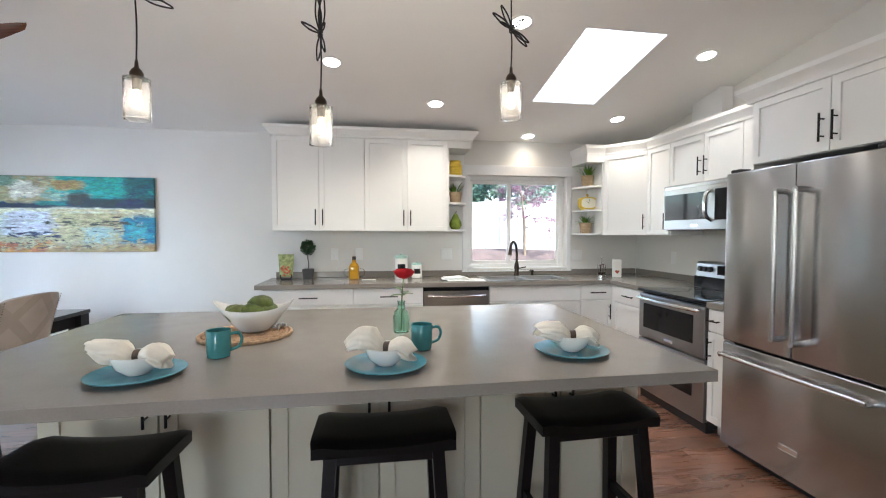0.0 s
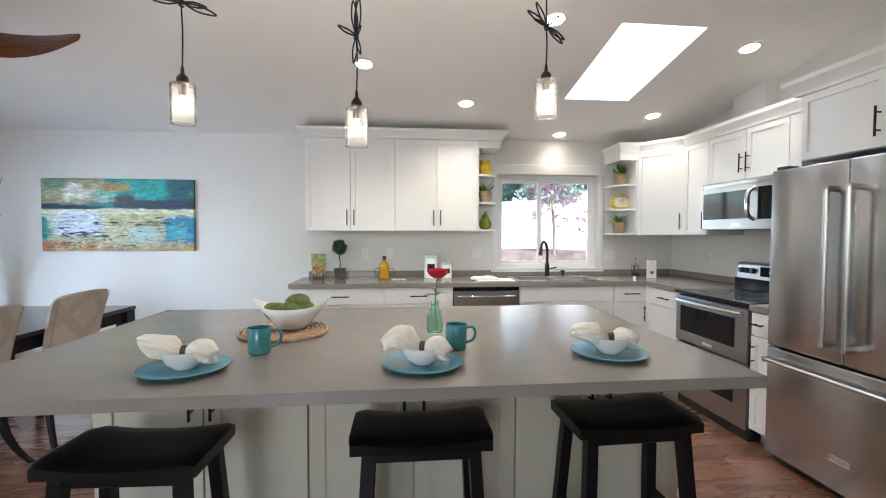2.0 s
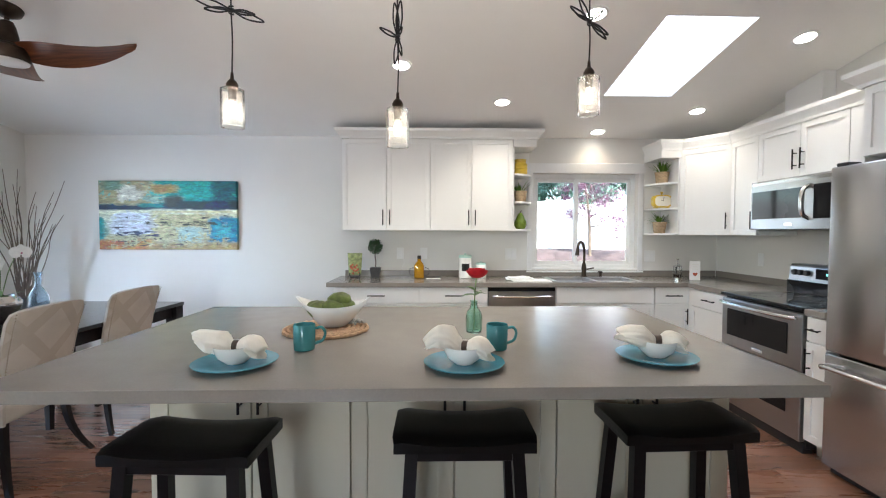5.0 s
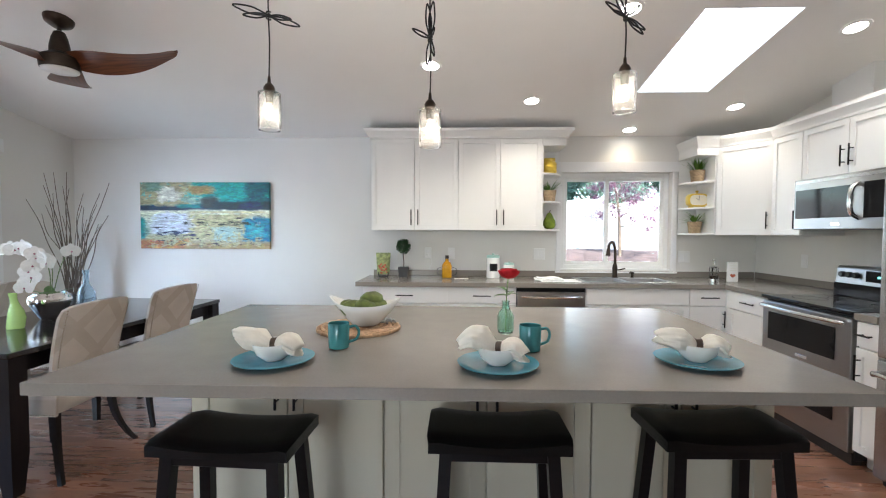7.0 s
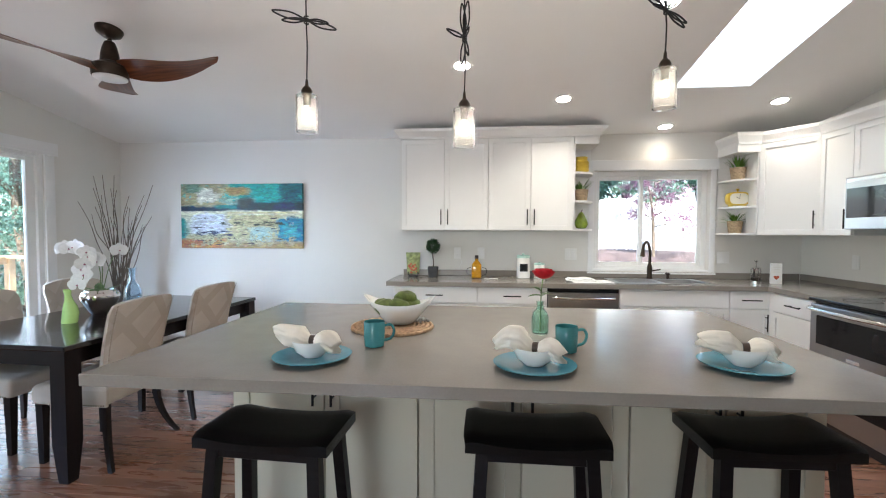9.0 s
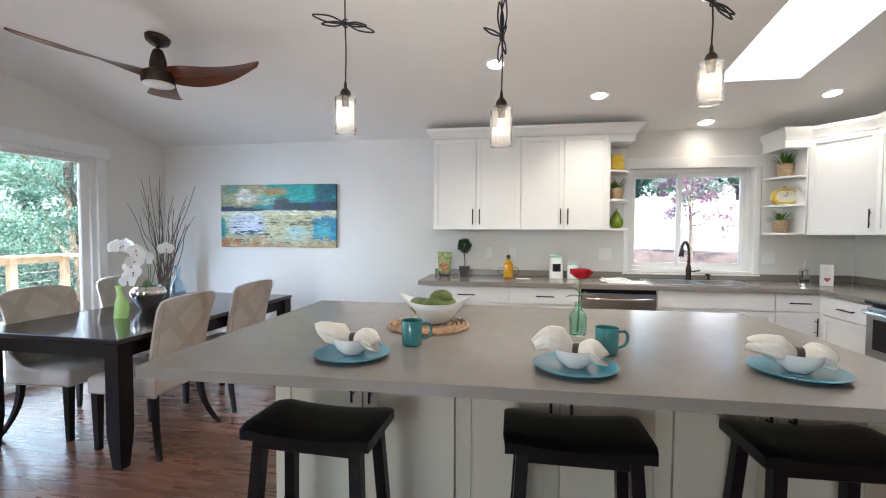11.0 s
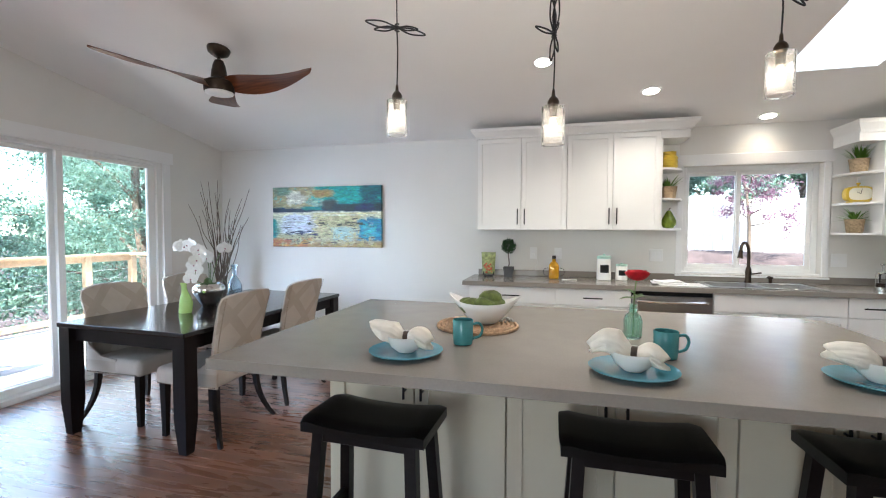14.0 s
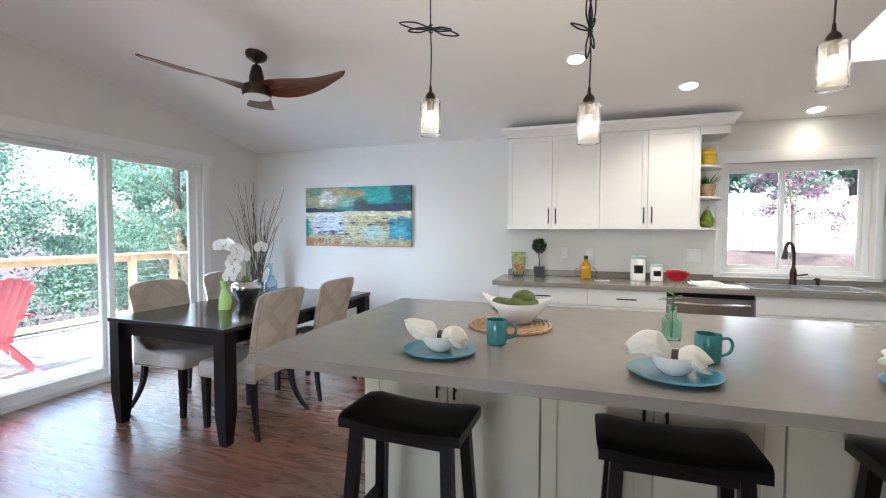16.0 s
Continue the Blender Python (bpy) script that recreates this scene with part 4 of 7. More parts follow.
for a, b in ((-hx + 0.02, -0.02), (0.02, hx - 0.02)):
    bm = bmesh.new()
    y0, y1 = -hy + 0.02, hy - 0.05
    box(bm, a, b, y0, y1, -0.19, -0.184)
    box(bm, a - 0.004, a, y0, y1, -0.19, 0.002)
    box(bm, b, b + 0.004, y0, y1, -0.19, 0.002)
    box(bm, a, b, y0 - 0.004, y0, -0.19, 0.002)
    box(bm, a, b, y1, y1 + 0.004, -0.19, 0.002)
    part("bowl", bm, M["steel_h"], sk)

# tap
tp = thing("kitchen_tap", (1.515, 3.91, CTZ), 0, "oil-rubbed bronze pull-down kitchen tap", "tap")
part("base", lathe([(0.032, 0.001), (0.032, 0.008), (0.026, 0.02), (0.023, 0.07), (0.026, 0.10), (0.022, 0.13), (0.016, 0.15)], 20), M["bronze"], tp, smooth=True)
part("spout", tube(curve([(0, 0, 0.14), (0.0, 0.0, 0.27), (-0.02, -0.02, 0.345), (-0.06, -0.06, 0.37), (-0.095, -0.10, 0.34), (-0.105, -0.115, 0.30)]), 0.0135, 12), M["bronze"], tp, smooth=True)
part("spray_head", tube([(-0.105, -0.115, 0.305), (-0.112, -0.125, 0.265), (-0.117, -0.13, 0.235)], 0.016, 12, taper=1.45), M["bronze"], tp, smooth=True)
part("lever", tube(curve([(0.02, 0, 0.085), (0.05, -0.005, 0.09), (0.10, -0.01, 0.10)]), 0.007, 8), M["bronze"], tp, smooth=True)
sd = thing("soap_dispenser", (1.69, 3.91, CTZ), 0, "bronze soap dispenser beside the tap", "soap dispenser")
part("base", lathe([(0.022, 0.001), (0.022, 0.006), (0.014, 0.015), (0.014, 0.045), (0.02, 0.05), (0.02, 0.062), (0.006, 0.068)], 16), M["bronze"], sd, smooth=True)
part("nozzle", tube(curve([(0, 0, 0.06), (-0.02, -0.02, 0.068), (-0.045, -0.045, 0.06)]), 0.005, 8), M["bronze"], sd, smooth=True)

# range
rg = thing("range", (2.215, 2.802, 0), -90, "stainless steel electric range with a black glass cooktop", "range")
rw, rd = 0.752, 0.68
part("body", bx(0, rw, 0.05, rd, 0.03, 0.895, bevel=0.003), M["black_plastic"], rg)
part("cooktop", bx(0.0, rw, 0.0, rd - 0.147, 0.896, 0.918, bevel=0.006, seg=2), M["black_glass"], rg, "black glass cooktop")
for cx, cy, r in ((0.2, 0.2, 0.1), (0.56, 0.2, 0.085), (0.2, 0.42, 0.08), (0.56, 0.42, 0.1)):
    bm = lathe([(r - 0.003, 0), (r, 0), (r, 0.0006), (r - 0.003, 0.0006)], 36, None, (cx, cy, 0.9185), cap=False)
    part("burner_ring", bm, M["dark_pot"], rg)
door = part("oven_door", bx(0.006, rw - 0.006, 0.012, 0.05, 0.515, 0.875, bevel=0.006, seg=2), M["steel_h"], rg)
part("oven_window", bx(0.07, rw - 0.115, 0.008, 0.0115, 0.60, 0.80, bevel=0.001), M["black_glass"], door, "dark oven glass")
bm = tube(curve([(0.045, 0.012, 0.845), (0.055, -0.028, 0.845), (0.375, -0.036, 0.843), (0.69, -0.028, 0.845), (0.70, 0.012, 0.845)]), 0.013, 10)
part("handle", bm, M["chrome"], door, "curved steel oven handle", smooth=True)
part("badge", bx(0.33, 0.43, 0.0085, 0.0115, 0.54, 0.562, bevel=0.002), M["chrome"], door)
dwr = part("lower_oven_drawer", bx(0.006, rw - 0.006, 0.012, 0.05, 0.075, 0.505, bevel=0.006, seg=2), M["steel_h"], rg)
part("lower_window", bx(0.07, rw - 0.115, 0.008, 0.0115, 0.225, 0.43, bevel=0.001), M["black_glass"], dwr, "dark oven glass")
part("kick", bx(0.004, rw - 0.004, 0.035, 0.10, 0.001, 0.07, bevel=0.004), M["black_plastic"], rg)
bm = prism([(rd - 0.145, 0.917), (rd - 0.13, 1.12), (rd - 0.115, 1.14), (rd - 0.012, 1.14), (rd - 0.012, 0.917)], rw, None, "x", 0.0, bevel=0.003)
bg = part("backguard", bm, M["steel_h"], rg)
part("lower_panel", bx(0.0, rw, rd - 0.152, rd - 0.143, 0.92, 1.015, bevel=0.002), M["black_glass"], bg, "black glass strip")
for x in (0.06, 0.115, 0.17, rw - 0.17, rw - 0.115, rw - 0.06):
    k = part("knob", lathe([(0.022, 0.0), (0.021, 0.02), (0.017, 0.026)], 18), M["black_plastic"], bg, "black control knob", smooth=True)
    k.matrix_basis = pose(x, rd - 0.134, 1.078, 90, 0, 0)
part("display", bx(0.24, 0.52, rd - 0.142, rd - 0.13, 1.04, 1.115, bevel=0.002), M["black_glass"], bg, "black display panel")
part("clock_digits", bx(0.33, 0.39, rd - 0.1445, rd - 0.1425, 1.07, 1.085), glow("display_teal", (0.2, 0.8, 0.75), 0.15), bg, "lit clock bar")

# microwave
mw = thing("microwave", (2.605, 3.03, 1.405), -90, "stainless steel over-the-range microwave with a black glass door", "microwave")
part("body", bx(0, 0.76, 0.03, 0.40, 0, 0.385, bevel=0.004), M["black_plastic"], mw)
part("front_frame", bx(0, 0.76, 0.0, 0.03, 0, 0.39, bevel=0.006, seg=2), M["steel_h"], mw)
part("door_glass", bx(0.02, 0.52, -0.004, -0.0005, 0.085, 0.305, bevel=0.001), M["black_glass"], mw, "black glass door")
part("vent_grille", bx(0.02, 0.74, -0.003, -0.0005, 0.352, 0.376, bevel=0.001), M["steel"], mw)
part("control_panel", bx(0.60, 0.745, -0.004, -0.0005, 0.075, 0.315, bevel=0.001), M["black_glass"], mw, "black control panel")
part("handle", tube(curve([(0.565, 0.0, 0.075), (0.565, -0.05, 0.11), (0.565, -0.062, 0.19), (0.565, -0.05, 0.275), (0.565, 0.0, 0.31)]), 0.016, 10), M["chrome"], mw, "bowed steel handle", smooth=True)
part("badge", bx(0.35, 0.42, -0.003, -0.0005, 0.028, 0.048, bevel=0.001), M["chrome"], mw)

# refrigerator
fr = thing("refrigerator", (2.20, 1.872, 0), -90, "stainless steel french-door refrigerator with a bottom freezer drawer", "refrigerator")
fw, fd = 0.905, XR - 0.03 - 2.20
part("body", bx(0.004, fw - 0.004, 0.075, fd, 0.03, 1.735, bevel=0.004), M["dark_pot"], fr)
for k, (a, b) in enumerate(((0.0, fw / 2 - 0.002), (fw / 2 + 0.002, fw))):
    d = part("door", bx(a, b, 0.0, 0.072, 0.705, 1.745, bevel=0.008, seg=3), M["steel"], fr, smooth=True)
    hx = b - 0.055 if k == 0 else a + 0.055
    bm = tube([(hx, -0.058, 0.80), (hx, -0.058, 1.60)], 0.0125, 14)
    h = part("handle", bm, M["satin"], d, "long tubular steel handle", smooth=True)
    for z in (0.80, 1.60):
        part("handle_mount", tube([(hx, 0.0, z), (hx, -0.066, z)], 0.016, 14), M["steel"], d, smooth=True)
d = part("freezer_drawer", bx(0.0, fw, 0.0, 0.072, 0.048, 0.692, bevel=0.008, seg=3), M["steel"], fr, smooth=True)
part("handle", tube([(0.045, -0.058, 0.625), (fw - 0.045, -0.058, 0.625)], 0.0125, 14), M["satin"], d, "long tubular steel handle", smooth=True)
for x in (0.05, fw - 0.05):
    part("handle_mount", tube([(x, 0.0, 0.625), (x, -0.066, 0.625)], 0.016, 14), M["steel"], d, smooth=True)
part("badge", bx(0.40, 0.51, -0.004, -0.0005, 0.20, 0.232, bevel=0.003), M["chrome"], d, "plain steel nameplate")
part("toe_grille", bx(0.01, fw - 0.01, 0.05, 0.08, 0.0, 0.046), M["black_plastic"], fr)
for x in (0.02, fw - 0.09):
    part("hinge_cover", bx(x, x + 0.07, 0.01, 0.09, 1.746, 1.765, bevel=0.004), M["black_plastic"], fr)

# ---- island ----
IX0, IX1, IY0, IY1 = -1.395, 1.162, 0.735, 2.13
o = [(IX0, IY0 - 0.036), (IX1, IY0 - 0.006), (IX1, IY1 - 0.06), (IX1 - 0.02, IY1 - 0.02), (IX1 - 0.06, IY1), (IX0, IY1)]
solo("island_worktop", prism(o, 0.04, None, "z", CTZ - 0.04, bevel=0.0025), M["quartz"], "large grey quartz island worktop with a polished edge", "worktop")
PY = 1.15
ub = [(-1.135, 0.768), (-0.366, 0.808), (0.443, 0.684)]
for k, (x, w) in enumerate(ub):
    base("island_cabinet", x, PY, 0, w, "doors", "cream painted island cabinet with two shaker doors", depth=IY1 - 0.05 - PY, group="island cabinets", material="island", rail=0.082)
bm = bmesh.new()
box(bm, -1.150, -1.136, PY - 0.005, IY1 - 0.05, 0.001, 0.8725, bevel=0.001)
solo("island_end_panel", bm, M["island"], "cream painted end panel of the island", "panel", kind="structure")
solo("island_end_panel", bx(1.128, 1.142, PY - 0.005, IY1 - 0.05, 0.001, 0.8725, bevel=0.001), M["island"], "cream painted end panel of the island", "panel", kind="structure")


# ---- bar stools ----
def bar_stool():
    s = thing("bar_stool", (0, 0, 0), 0, "black wooden bar stool with leather saddle seat under the island", "stool", "stools at the island")
    W2, D2, n, m = 0.225, 0.135, 14, 8
    bm = bmesh.new()
    top, bot = [], []
    for i in range(n + 1):
        u = -1 + 2 * i / n
        rt, rb = [], []
        for j in range(m + 1):
            v = -1 + 2 * j / m
            z = 0.730 + 0.019 * abs(u) ** 2.2 - 0.012 * max(0, abs(v) - 0.7) ** 1.2 / 0.3
            if abs(u) > 0.93:
                z -= 0.010
            k = 1.0 - 0.03 * (abs(u) ** 8) * (abs(v) ** 8)
            rt.append(bm.verts.new((u * W2 * k, v * D2 * k, z)))
            rb.append(bm.verts.new((u * (W2 - 0.006), v * (D2 - 0.006), 0.697)))
        top.append(rt)
        bot.append(rb)
    for i in range(n):
        for j in range(m):
            bm.faces.new((top[i][j], top[i + 1][j], top[i + 1][j + 1], top[i][j + 1]))
            bm.faces.new((bot[i][j], bot[i][j + 1], bot[i + 1][j + 1], bot[i + 1][j]))
    for i in range(n):
        bm.faces.new((top[i][0], bot[i][0], bot[i + 1][0], top[i + 1][0]))
        bm.faces.new((top[i][m], top[i + 1][m], bot[i + 1][m], bot[i][m]))
    for j in range(m):
        bm.faces.new((top[0][j], top[0][j + 1], bot[0][j + 1], bot[0][j]))
        bm.faces.new((top[n][j], bot[n][j], bot[n][j + 1], top[n][j + 1]))
    part("seat", bm, M["leather"], s, "black leather saddle seat", smooth=True)
    legs = {}
    for sx in (-1, 1):
        for sy in (-1, 1):
            a, b = Vector((sx * 0.165, sy * 0.092, 0.697)), Vector((sx * 0.205, sy * 0.15, 0.0))
            bm = bmesh.new()
            h = 0.019
            lo = [bm.verts.new(b + Vector((dx * h, dy * h, 0))) for dx, dy in ((-1, -1), (1, -1), (1, 1), (-1, 1))]
            hi = [bm.verts.new(a + Vector((dx * h, dy * h, 0.004))) for dx, dy in ((-1, -1), (1, -1), (1, 1), (-1, 1))]
            bm.faces.new(list(reversed(lo)))
            bm.faces.new(hi)
            for i in range(4):
                bm.faces.new((lo[i], lo[(i + 1) % 4], hi[(i + 1) % 4], hi[i]))
            part("leg", bm, M["black_wood"], s)
            legs[sx, sy] = (a, b)

    for ax_ in (-1, 1):
        part("apron", bx(-0.15, 0.15, ax_ * 0.098 - 0.009, ax_ * 0.098 + 0.009, 0.662, 0.6965, bevel=0.002), M["black_wood"], s)
        part("apron", bx(ax_ * 0.168 - 0.009, ax_ * 0.168 + 0.009, -0.085, 0.085, 0.662, 0.6965, bevel=0.002), M["black_wood"], s)

    def on_leg(sx, sy, z):
        a, b = legs[sx, sy]
        return b.lerp(a, z / 0.697)

    for z, pairs in ((0.24, (((-1, -1), (1, -1)), ((-1, 1), (1, 1)))), (0.36, (((-1, -1), (-1, 1)), ((1, -1), (1, 1))))):
        for p, q in pairs:
            a, b = on_leg(*p, z), on_leg(*q, z)
            d = (b - a).normalized()
            sd = Vector((-d.y, d.x, 0)) * 0.0095
            a, b = a + d * 0.012, b - d * 0.012
            bm = bmesh.new()
            vs = []
            for pt in (a, b):
                vs.append([bm.verts.new(pt + k * sd + Vector((0, 0, w))) for k, w in ((-1, -0.019), (1, -0.019), (1, 0.019), (-1, 0.019))])
            for i in range(4):
                bm.faces.new((vs[0][i], vs[0][(i + 1) % 4], vs[1][(i + 1) % 4], vs[1][i]))
            bm.faces.new(list(reversed(vs[0])))
            bm.faces.new(vs[1])
            part("stretcher", bm, M["black_wood"], s)
    return s


st = bar_stool()
st.matrix_basis = pose(0.055, 0.88, 0, 0, 0, 0)
copy_thing(st, pose(-0.785, 0.815, 0, 0, 0, -2))
copy_thing(st, pose(0.785, 0.93, 0, 0, 0, 2))


# ---- table setting on the island ----
def place_setting(x, y, rz, lift_l=0.034, fat=1.0, droop=0.0):
    pl = solo("dinner_plate", lathe([(0.085, 0.0), (0.09, 0.004), (0.137, 0.014), (0.1385, 0.0165), (0.136, 0.0175), (0.09, 0.0085), (0.0, 0.0075)], 48), M["blue_ceramic"],
              "blue glazed stoneware dinner plate on the island", "plate", "dinner plates", loc=(x, y, CTZ + 0.001), smooth=True)
    bo = solo("cereal_bowl", lathe([(0.032, 0.0), (0.036, 0.004), (0.058, 0.022), (0.071, 0.05), (0.0735, 0.062), (0.0705, 0.062), (0.066, 0.05), (0.05, 0.022), (0.0, 0.012)], 40), M["white_ceramic"],
              "small white ceramic bowl holding a napkin", "bowl", "white bowls", loc=(x, y, CTZ + 0.0095), smooth=True)
    nk = thing("cloth_napkin", (x, y, CTZ + 0.0095 + 0.05), rz, "cream cotton napkin in a brown ring, laid in a bowl", "napkin", "napkins")
    for side, ln, wd, ht, seed in ((-1, 0.128, 0.052, 0.030 * fat, 1), (1, 0.092, 0.044, 0.024, 5)):
        bm = bmesh.new()
        n, m = 20, 40
        rows = []
        for i in range(n + 1):
            t = i / n
            cx = side * (0.004 + ln * t)
            if side < 0:
                # a flat-topped wing that narrows towards its corner
                ht_t = 0.009 + ht * math.sin(math.pi * min(t ** 0.5 * 0.93, 1.0)) ** 0.8
                lift = (lift_l + 0.020) * min(1.0, 0.35 + 2.2 * t) - ht_t - droop * max(0.0, t - 0.55) ** 1.5
                wd_t = 0.012 + wd * math.sin(min(t * 1.6, 1.0) * math.pi / 2) * (1 - 0.45 * max(0, t - 0.6) / 0.4)
            else:
                ht_t = 0.010 + ht * math.sin(math.pi * min(t * 0.9 + 0.05, 1)) ** 0.7
                lift = 0.014 * math.sin(t * math.pi) - 0.014 * t * t
                wd_t = 0.012 + wd * math.sin(min(t * 1.25, 1.0) * math.pi / 2) * (1 - 0.35 * max(0, t - 0.75) / 0.25)
            ring = []
            for j in range(m):
                a = 2 * math.pi * j / m
                f = 1 + 0.13 * math.sin(a * 3 + seed + 3 * t) * t + 0.09 * math.sin(a * 7 + seed * 2 - 2 * t) * t + 0.05 * math.sin(a * 13 + 5 * t)
                ring.append(bm.verts.new((cx + 0.012 * t * math.sin(a * 2 + seed), wd_t * f * math.cos(a), lift + ht_t * f * math.sin(a))))
            rows.append(ring)
        for a, b in zip(rows, rows[1:]):
            for j in range(m):
                bm.faces.new((a[j], a[(j + 1) % m], b[(j + 1) % m], b[j]))
        bm.faces.new(rows[0])
        c = bm.verts.new(sum((v.co for v in rows[-1]), Vector()) / m + Vector((side * -0.014, 0, 0)))
        for j in range(m):
            bm.faces.new((rows[-1][j], rows[-1][(j + 1) % m], c))
        part("napkin_fold", bm, M["napkin"], nk, smooth="all")
    bm = lathe([(0.016, -0.010), (0.021, -0.010), (0.022, 0.010), (0.017, 0.010)], 20, cap=False)
    rg = part("napkin_ring", bm, M["brown"], nk, "dark brown beaded ring", smooth=True)
    rg.matrix_basis = pose(0.004, 0, 0.006, 0, 90, 0)


place_setting(-0.722, 0.945, -3, 0.036)
place_setting(0.062, 0.93, -16, 0.056, 1.15, 0.16)
place_setting(0.768, 1.005, -10, 0.040, 1.05, 0.06)


def mug(x, y, rz):
    m = thing("coffee_mug", (x, y, CTZ + 0.001), rz, "teal glazed coffee mug on the island", "mug", "coffee mugs")
    part("cup", lathe([(0.034, 0.0), (0.0385, 0.003), (0.041, 0.03), (0.042, 0.098), (0.0405, 0.10), (0.0385, 0.098), (0.037, 0.012), (0.0, 0.008)], 36), M["teal"], m, smooth=True)
    part("ear", tube(curve([(0.039, 0, 0.082), (0.066, 0, 0.084), (0.078, 0, 0.062), (0.068, 0, 0.034), (0.039, 0, 0.022)]), 0.0055, 10), M["teal"], m, smooth=True)


mug(-0.545, 1.135, 12)
mug(0.205, 1.135, 8)

mt = thing("wicker_placemat", (-0.545, 1.475, CTZ), 0, "round woven wicker placemat under the fruit bowl", "placemat")
for k in range(9):
    r = 0.02 + 0.021 * k
    bm = bmesh.new()
    pts = [(r * math.cos(a), r * math.sin(a), 0.0075 + 0.0022 * math.sin(a * (6 + 5 * k))) for a in [2 * math.pi * i / 72 for i in range(73)]]
    tube(pts, 0.0115 if k < 8 else 0.009, 6, bm)
    part("woven_ring", bm, M["wicker"], mt, smooth=True)
bd = thing("bead_garland", (-0.47, 1.545, CTZ + 0.018), 0, "small silver bead garland on the placemat", "garland")
rnd = random.Random(4)
bm = bmesh.new()
for k in range(46):
    a, r = rnd.uniform(0, 6.28), rnd.uniform(0.02, 0.085)
    blob(rnd.uniform(0.005, 0.009), at=(0.02 + r * math.cos(a), 0.6 * r * math.sin(a), rnd.uniform(0.004, 0.016)), sub=1, bm=bm)
part("beads", bm, M["beads"], bd, smooth=True)

fb = thing("fruit_bowl", (-0.512, 1.475, CTZ + 0.0205), 0, "white boat-shaped ceramic fruit bowl with peaked ends", "bowl")
bm = bmesh.new()
n = 48
rows = []
for rr, zz in ((0.0, 0.0), (0.052, 0.0), (0.062, 0.006), (0.085, 0.035), (0.112, 0.075), (0.135, 0.112), (0.131, 0.112), (0.106, 0.075), (0.078, 0.037), (0.05, 0.014), (0.0, 0.012)):
    ring = []
    for i in range(n):
        a = 2 * math.pi * i / n
        peak = abs(math.cos(a)) ** 10
        k = zz / 0.112
        ring.append(bm.verts.new(((rr * 1.0 + 0.036 * peak * k ** 1.5 * (rr > 0.01)) * math.cos(a), rr * 0.80 * math.sin(a), zz + (0.034 * peak + 0.008 * abs(math.cos(a)) ** 2) * k ** 2)))
    rows.append(ring)
for a, b in zip(rows, rows[1:]):
    for i in range(n):
        bm.faces.new((a[i], a[(i + 1) % n], b[(i + 1) % n], b[i]))
bmesh.ops.remove_doubles(bm, verts=bm.verts, dist=0.0001)
part("dish", bm, M["white_ceramic"], fb, smooth="all")
fb.scale = (1.02, 1.02, 0.90)
for dx, dy, dz, rz in ((-0.06, -0.02, 0.088, 20), (0.005, -0.03, 0.098, -10), (0.055, 0.0, 0.095, 50), (0.0, 0.045, 0.10, 100), (-0.085, 0.02, 0.085, 140), (0.03, -0.005, 0.128, 15)):
    bm = blob(0.043, 1.28, 0.95, 0.92, sub=3, rough=0.10, seed=dx * 40)
    solo("avocado", bm, M["avocado"], "ripe green avocado in the white bowl", "avocado", "avocados", loc=(-0.512 + dx, 1.475 + dy, CTZ + 0.0205 + dz - 0.008), rz=rz, smooth="all")

# bud vase with a rose
bv = thing("bud_vase", (0.141, 1.425, CTZ + 0.001), 0, "pale green glass bottle vase on the island", "vase")
prof = [(0.032, 0.0), (0.036, 0.004), (0.037, 0.078), (0.033, 0.092), (0.018, 0.106), (0.016, 0.130), (0.020, 0.138), (0.0175, 0.138), (0.0135, 0.130), (0.0155, 0.106), (0.030, 0.090), (0.034, 0.078), (0.033, 0.010), (0.0, 0.008)]
g = part("bottle", lathe(prof, 28), M["clear_green"], bv, "pale green glass", smooth=True)
g.visible_shadow = False
for k in range(10):
    a = 2 * math.pi * k / 10
    p = part("rib", tube([(0.037 * math.cos(a), 0.037 * math.sin(a), 0.01), (0.0375 * math.cos(a), 0.0375 * math.sin(a), 0.076)], 0.0022, 6), M["clear_green"], bv)
    p.visible_shadow = False
bv.scale = (0.97, 0.97, 1.06)
rs = thing("red_rose", (0.141, 1.425, CTZ + 0.012), 0, "single red rose with green leaves standing in the vase", "rose")
part("stem", tube(curve([(0, 0, 0), (0.002, 0, 0.12), (0.006, 0, 0.20), (0.012, -0.004, 0.25)]), 0.0028, 6), M["stem"], rs, smooth=True)
rnd = random.Random(9)
for R, cnt, end in ((0.018, 3, 0.12), (0.027, 4, 0.24), (0.036, 5, 0.33), (0.044, 6, 0.43)):
    for k in range(cnt):
        a = 2 * math.pi * k / cnt + R * 70
        bm = bmesh.new()
        bmesh.ops.create_grid(bm, x_segments=6, y_segments=6, size=1)
        for v in bm.verts:
            u, t = v.co.x, (v.co.y + 1) / 2
            phi = math.pi * (0.93 - (0.93 - end - 0.05 * u * u) * t)
            ang = a + u * 1.45 * math.pi / cnt
            rad = R * math.sin(phi) + 0.006 * t ** 4 + 0.002 * u
            v.co = Vector((0.012 + rad * math.cos(ang), -0.004 + rad * math.sin(ang), 0.272 + 0.78 * R * math.cos(phi) - 0.004 * t ** 6))
        part("petal", bm, M["red"], rs, smooth="all")


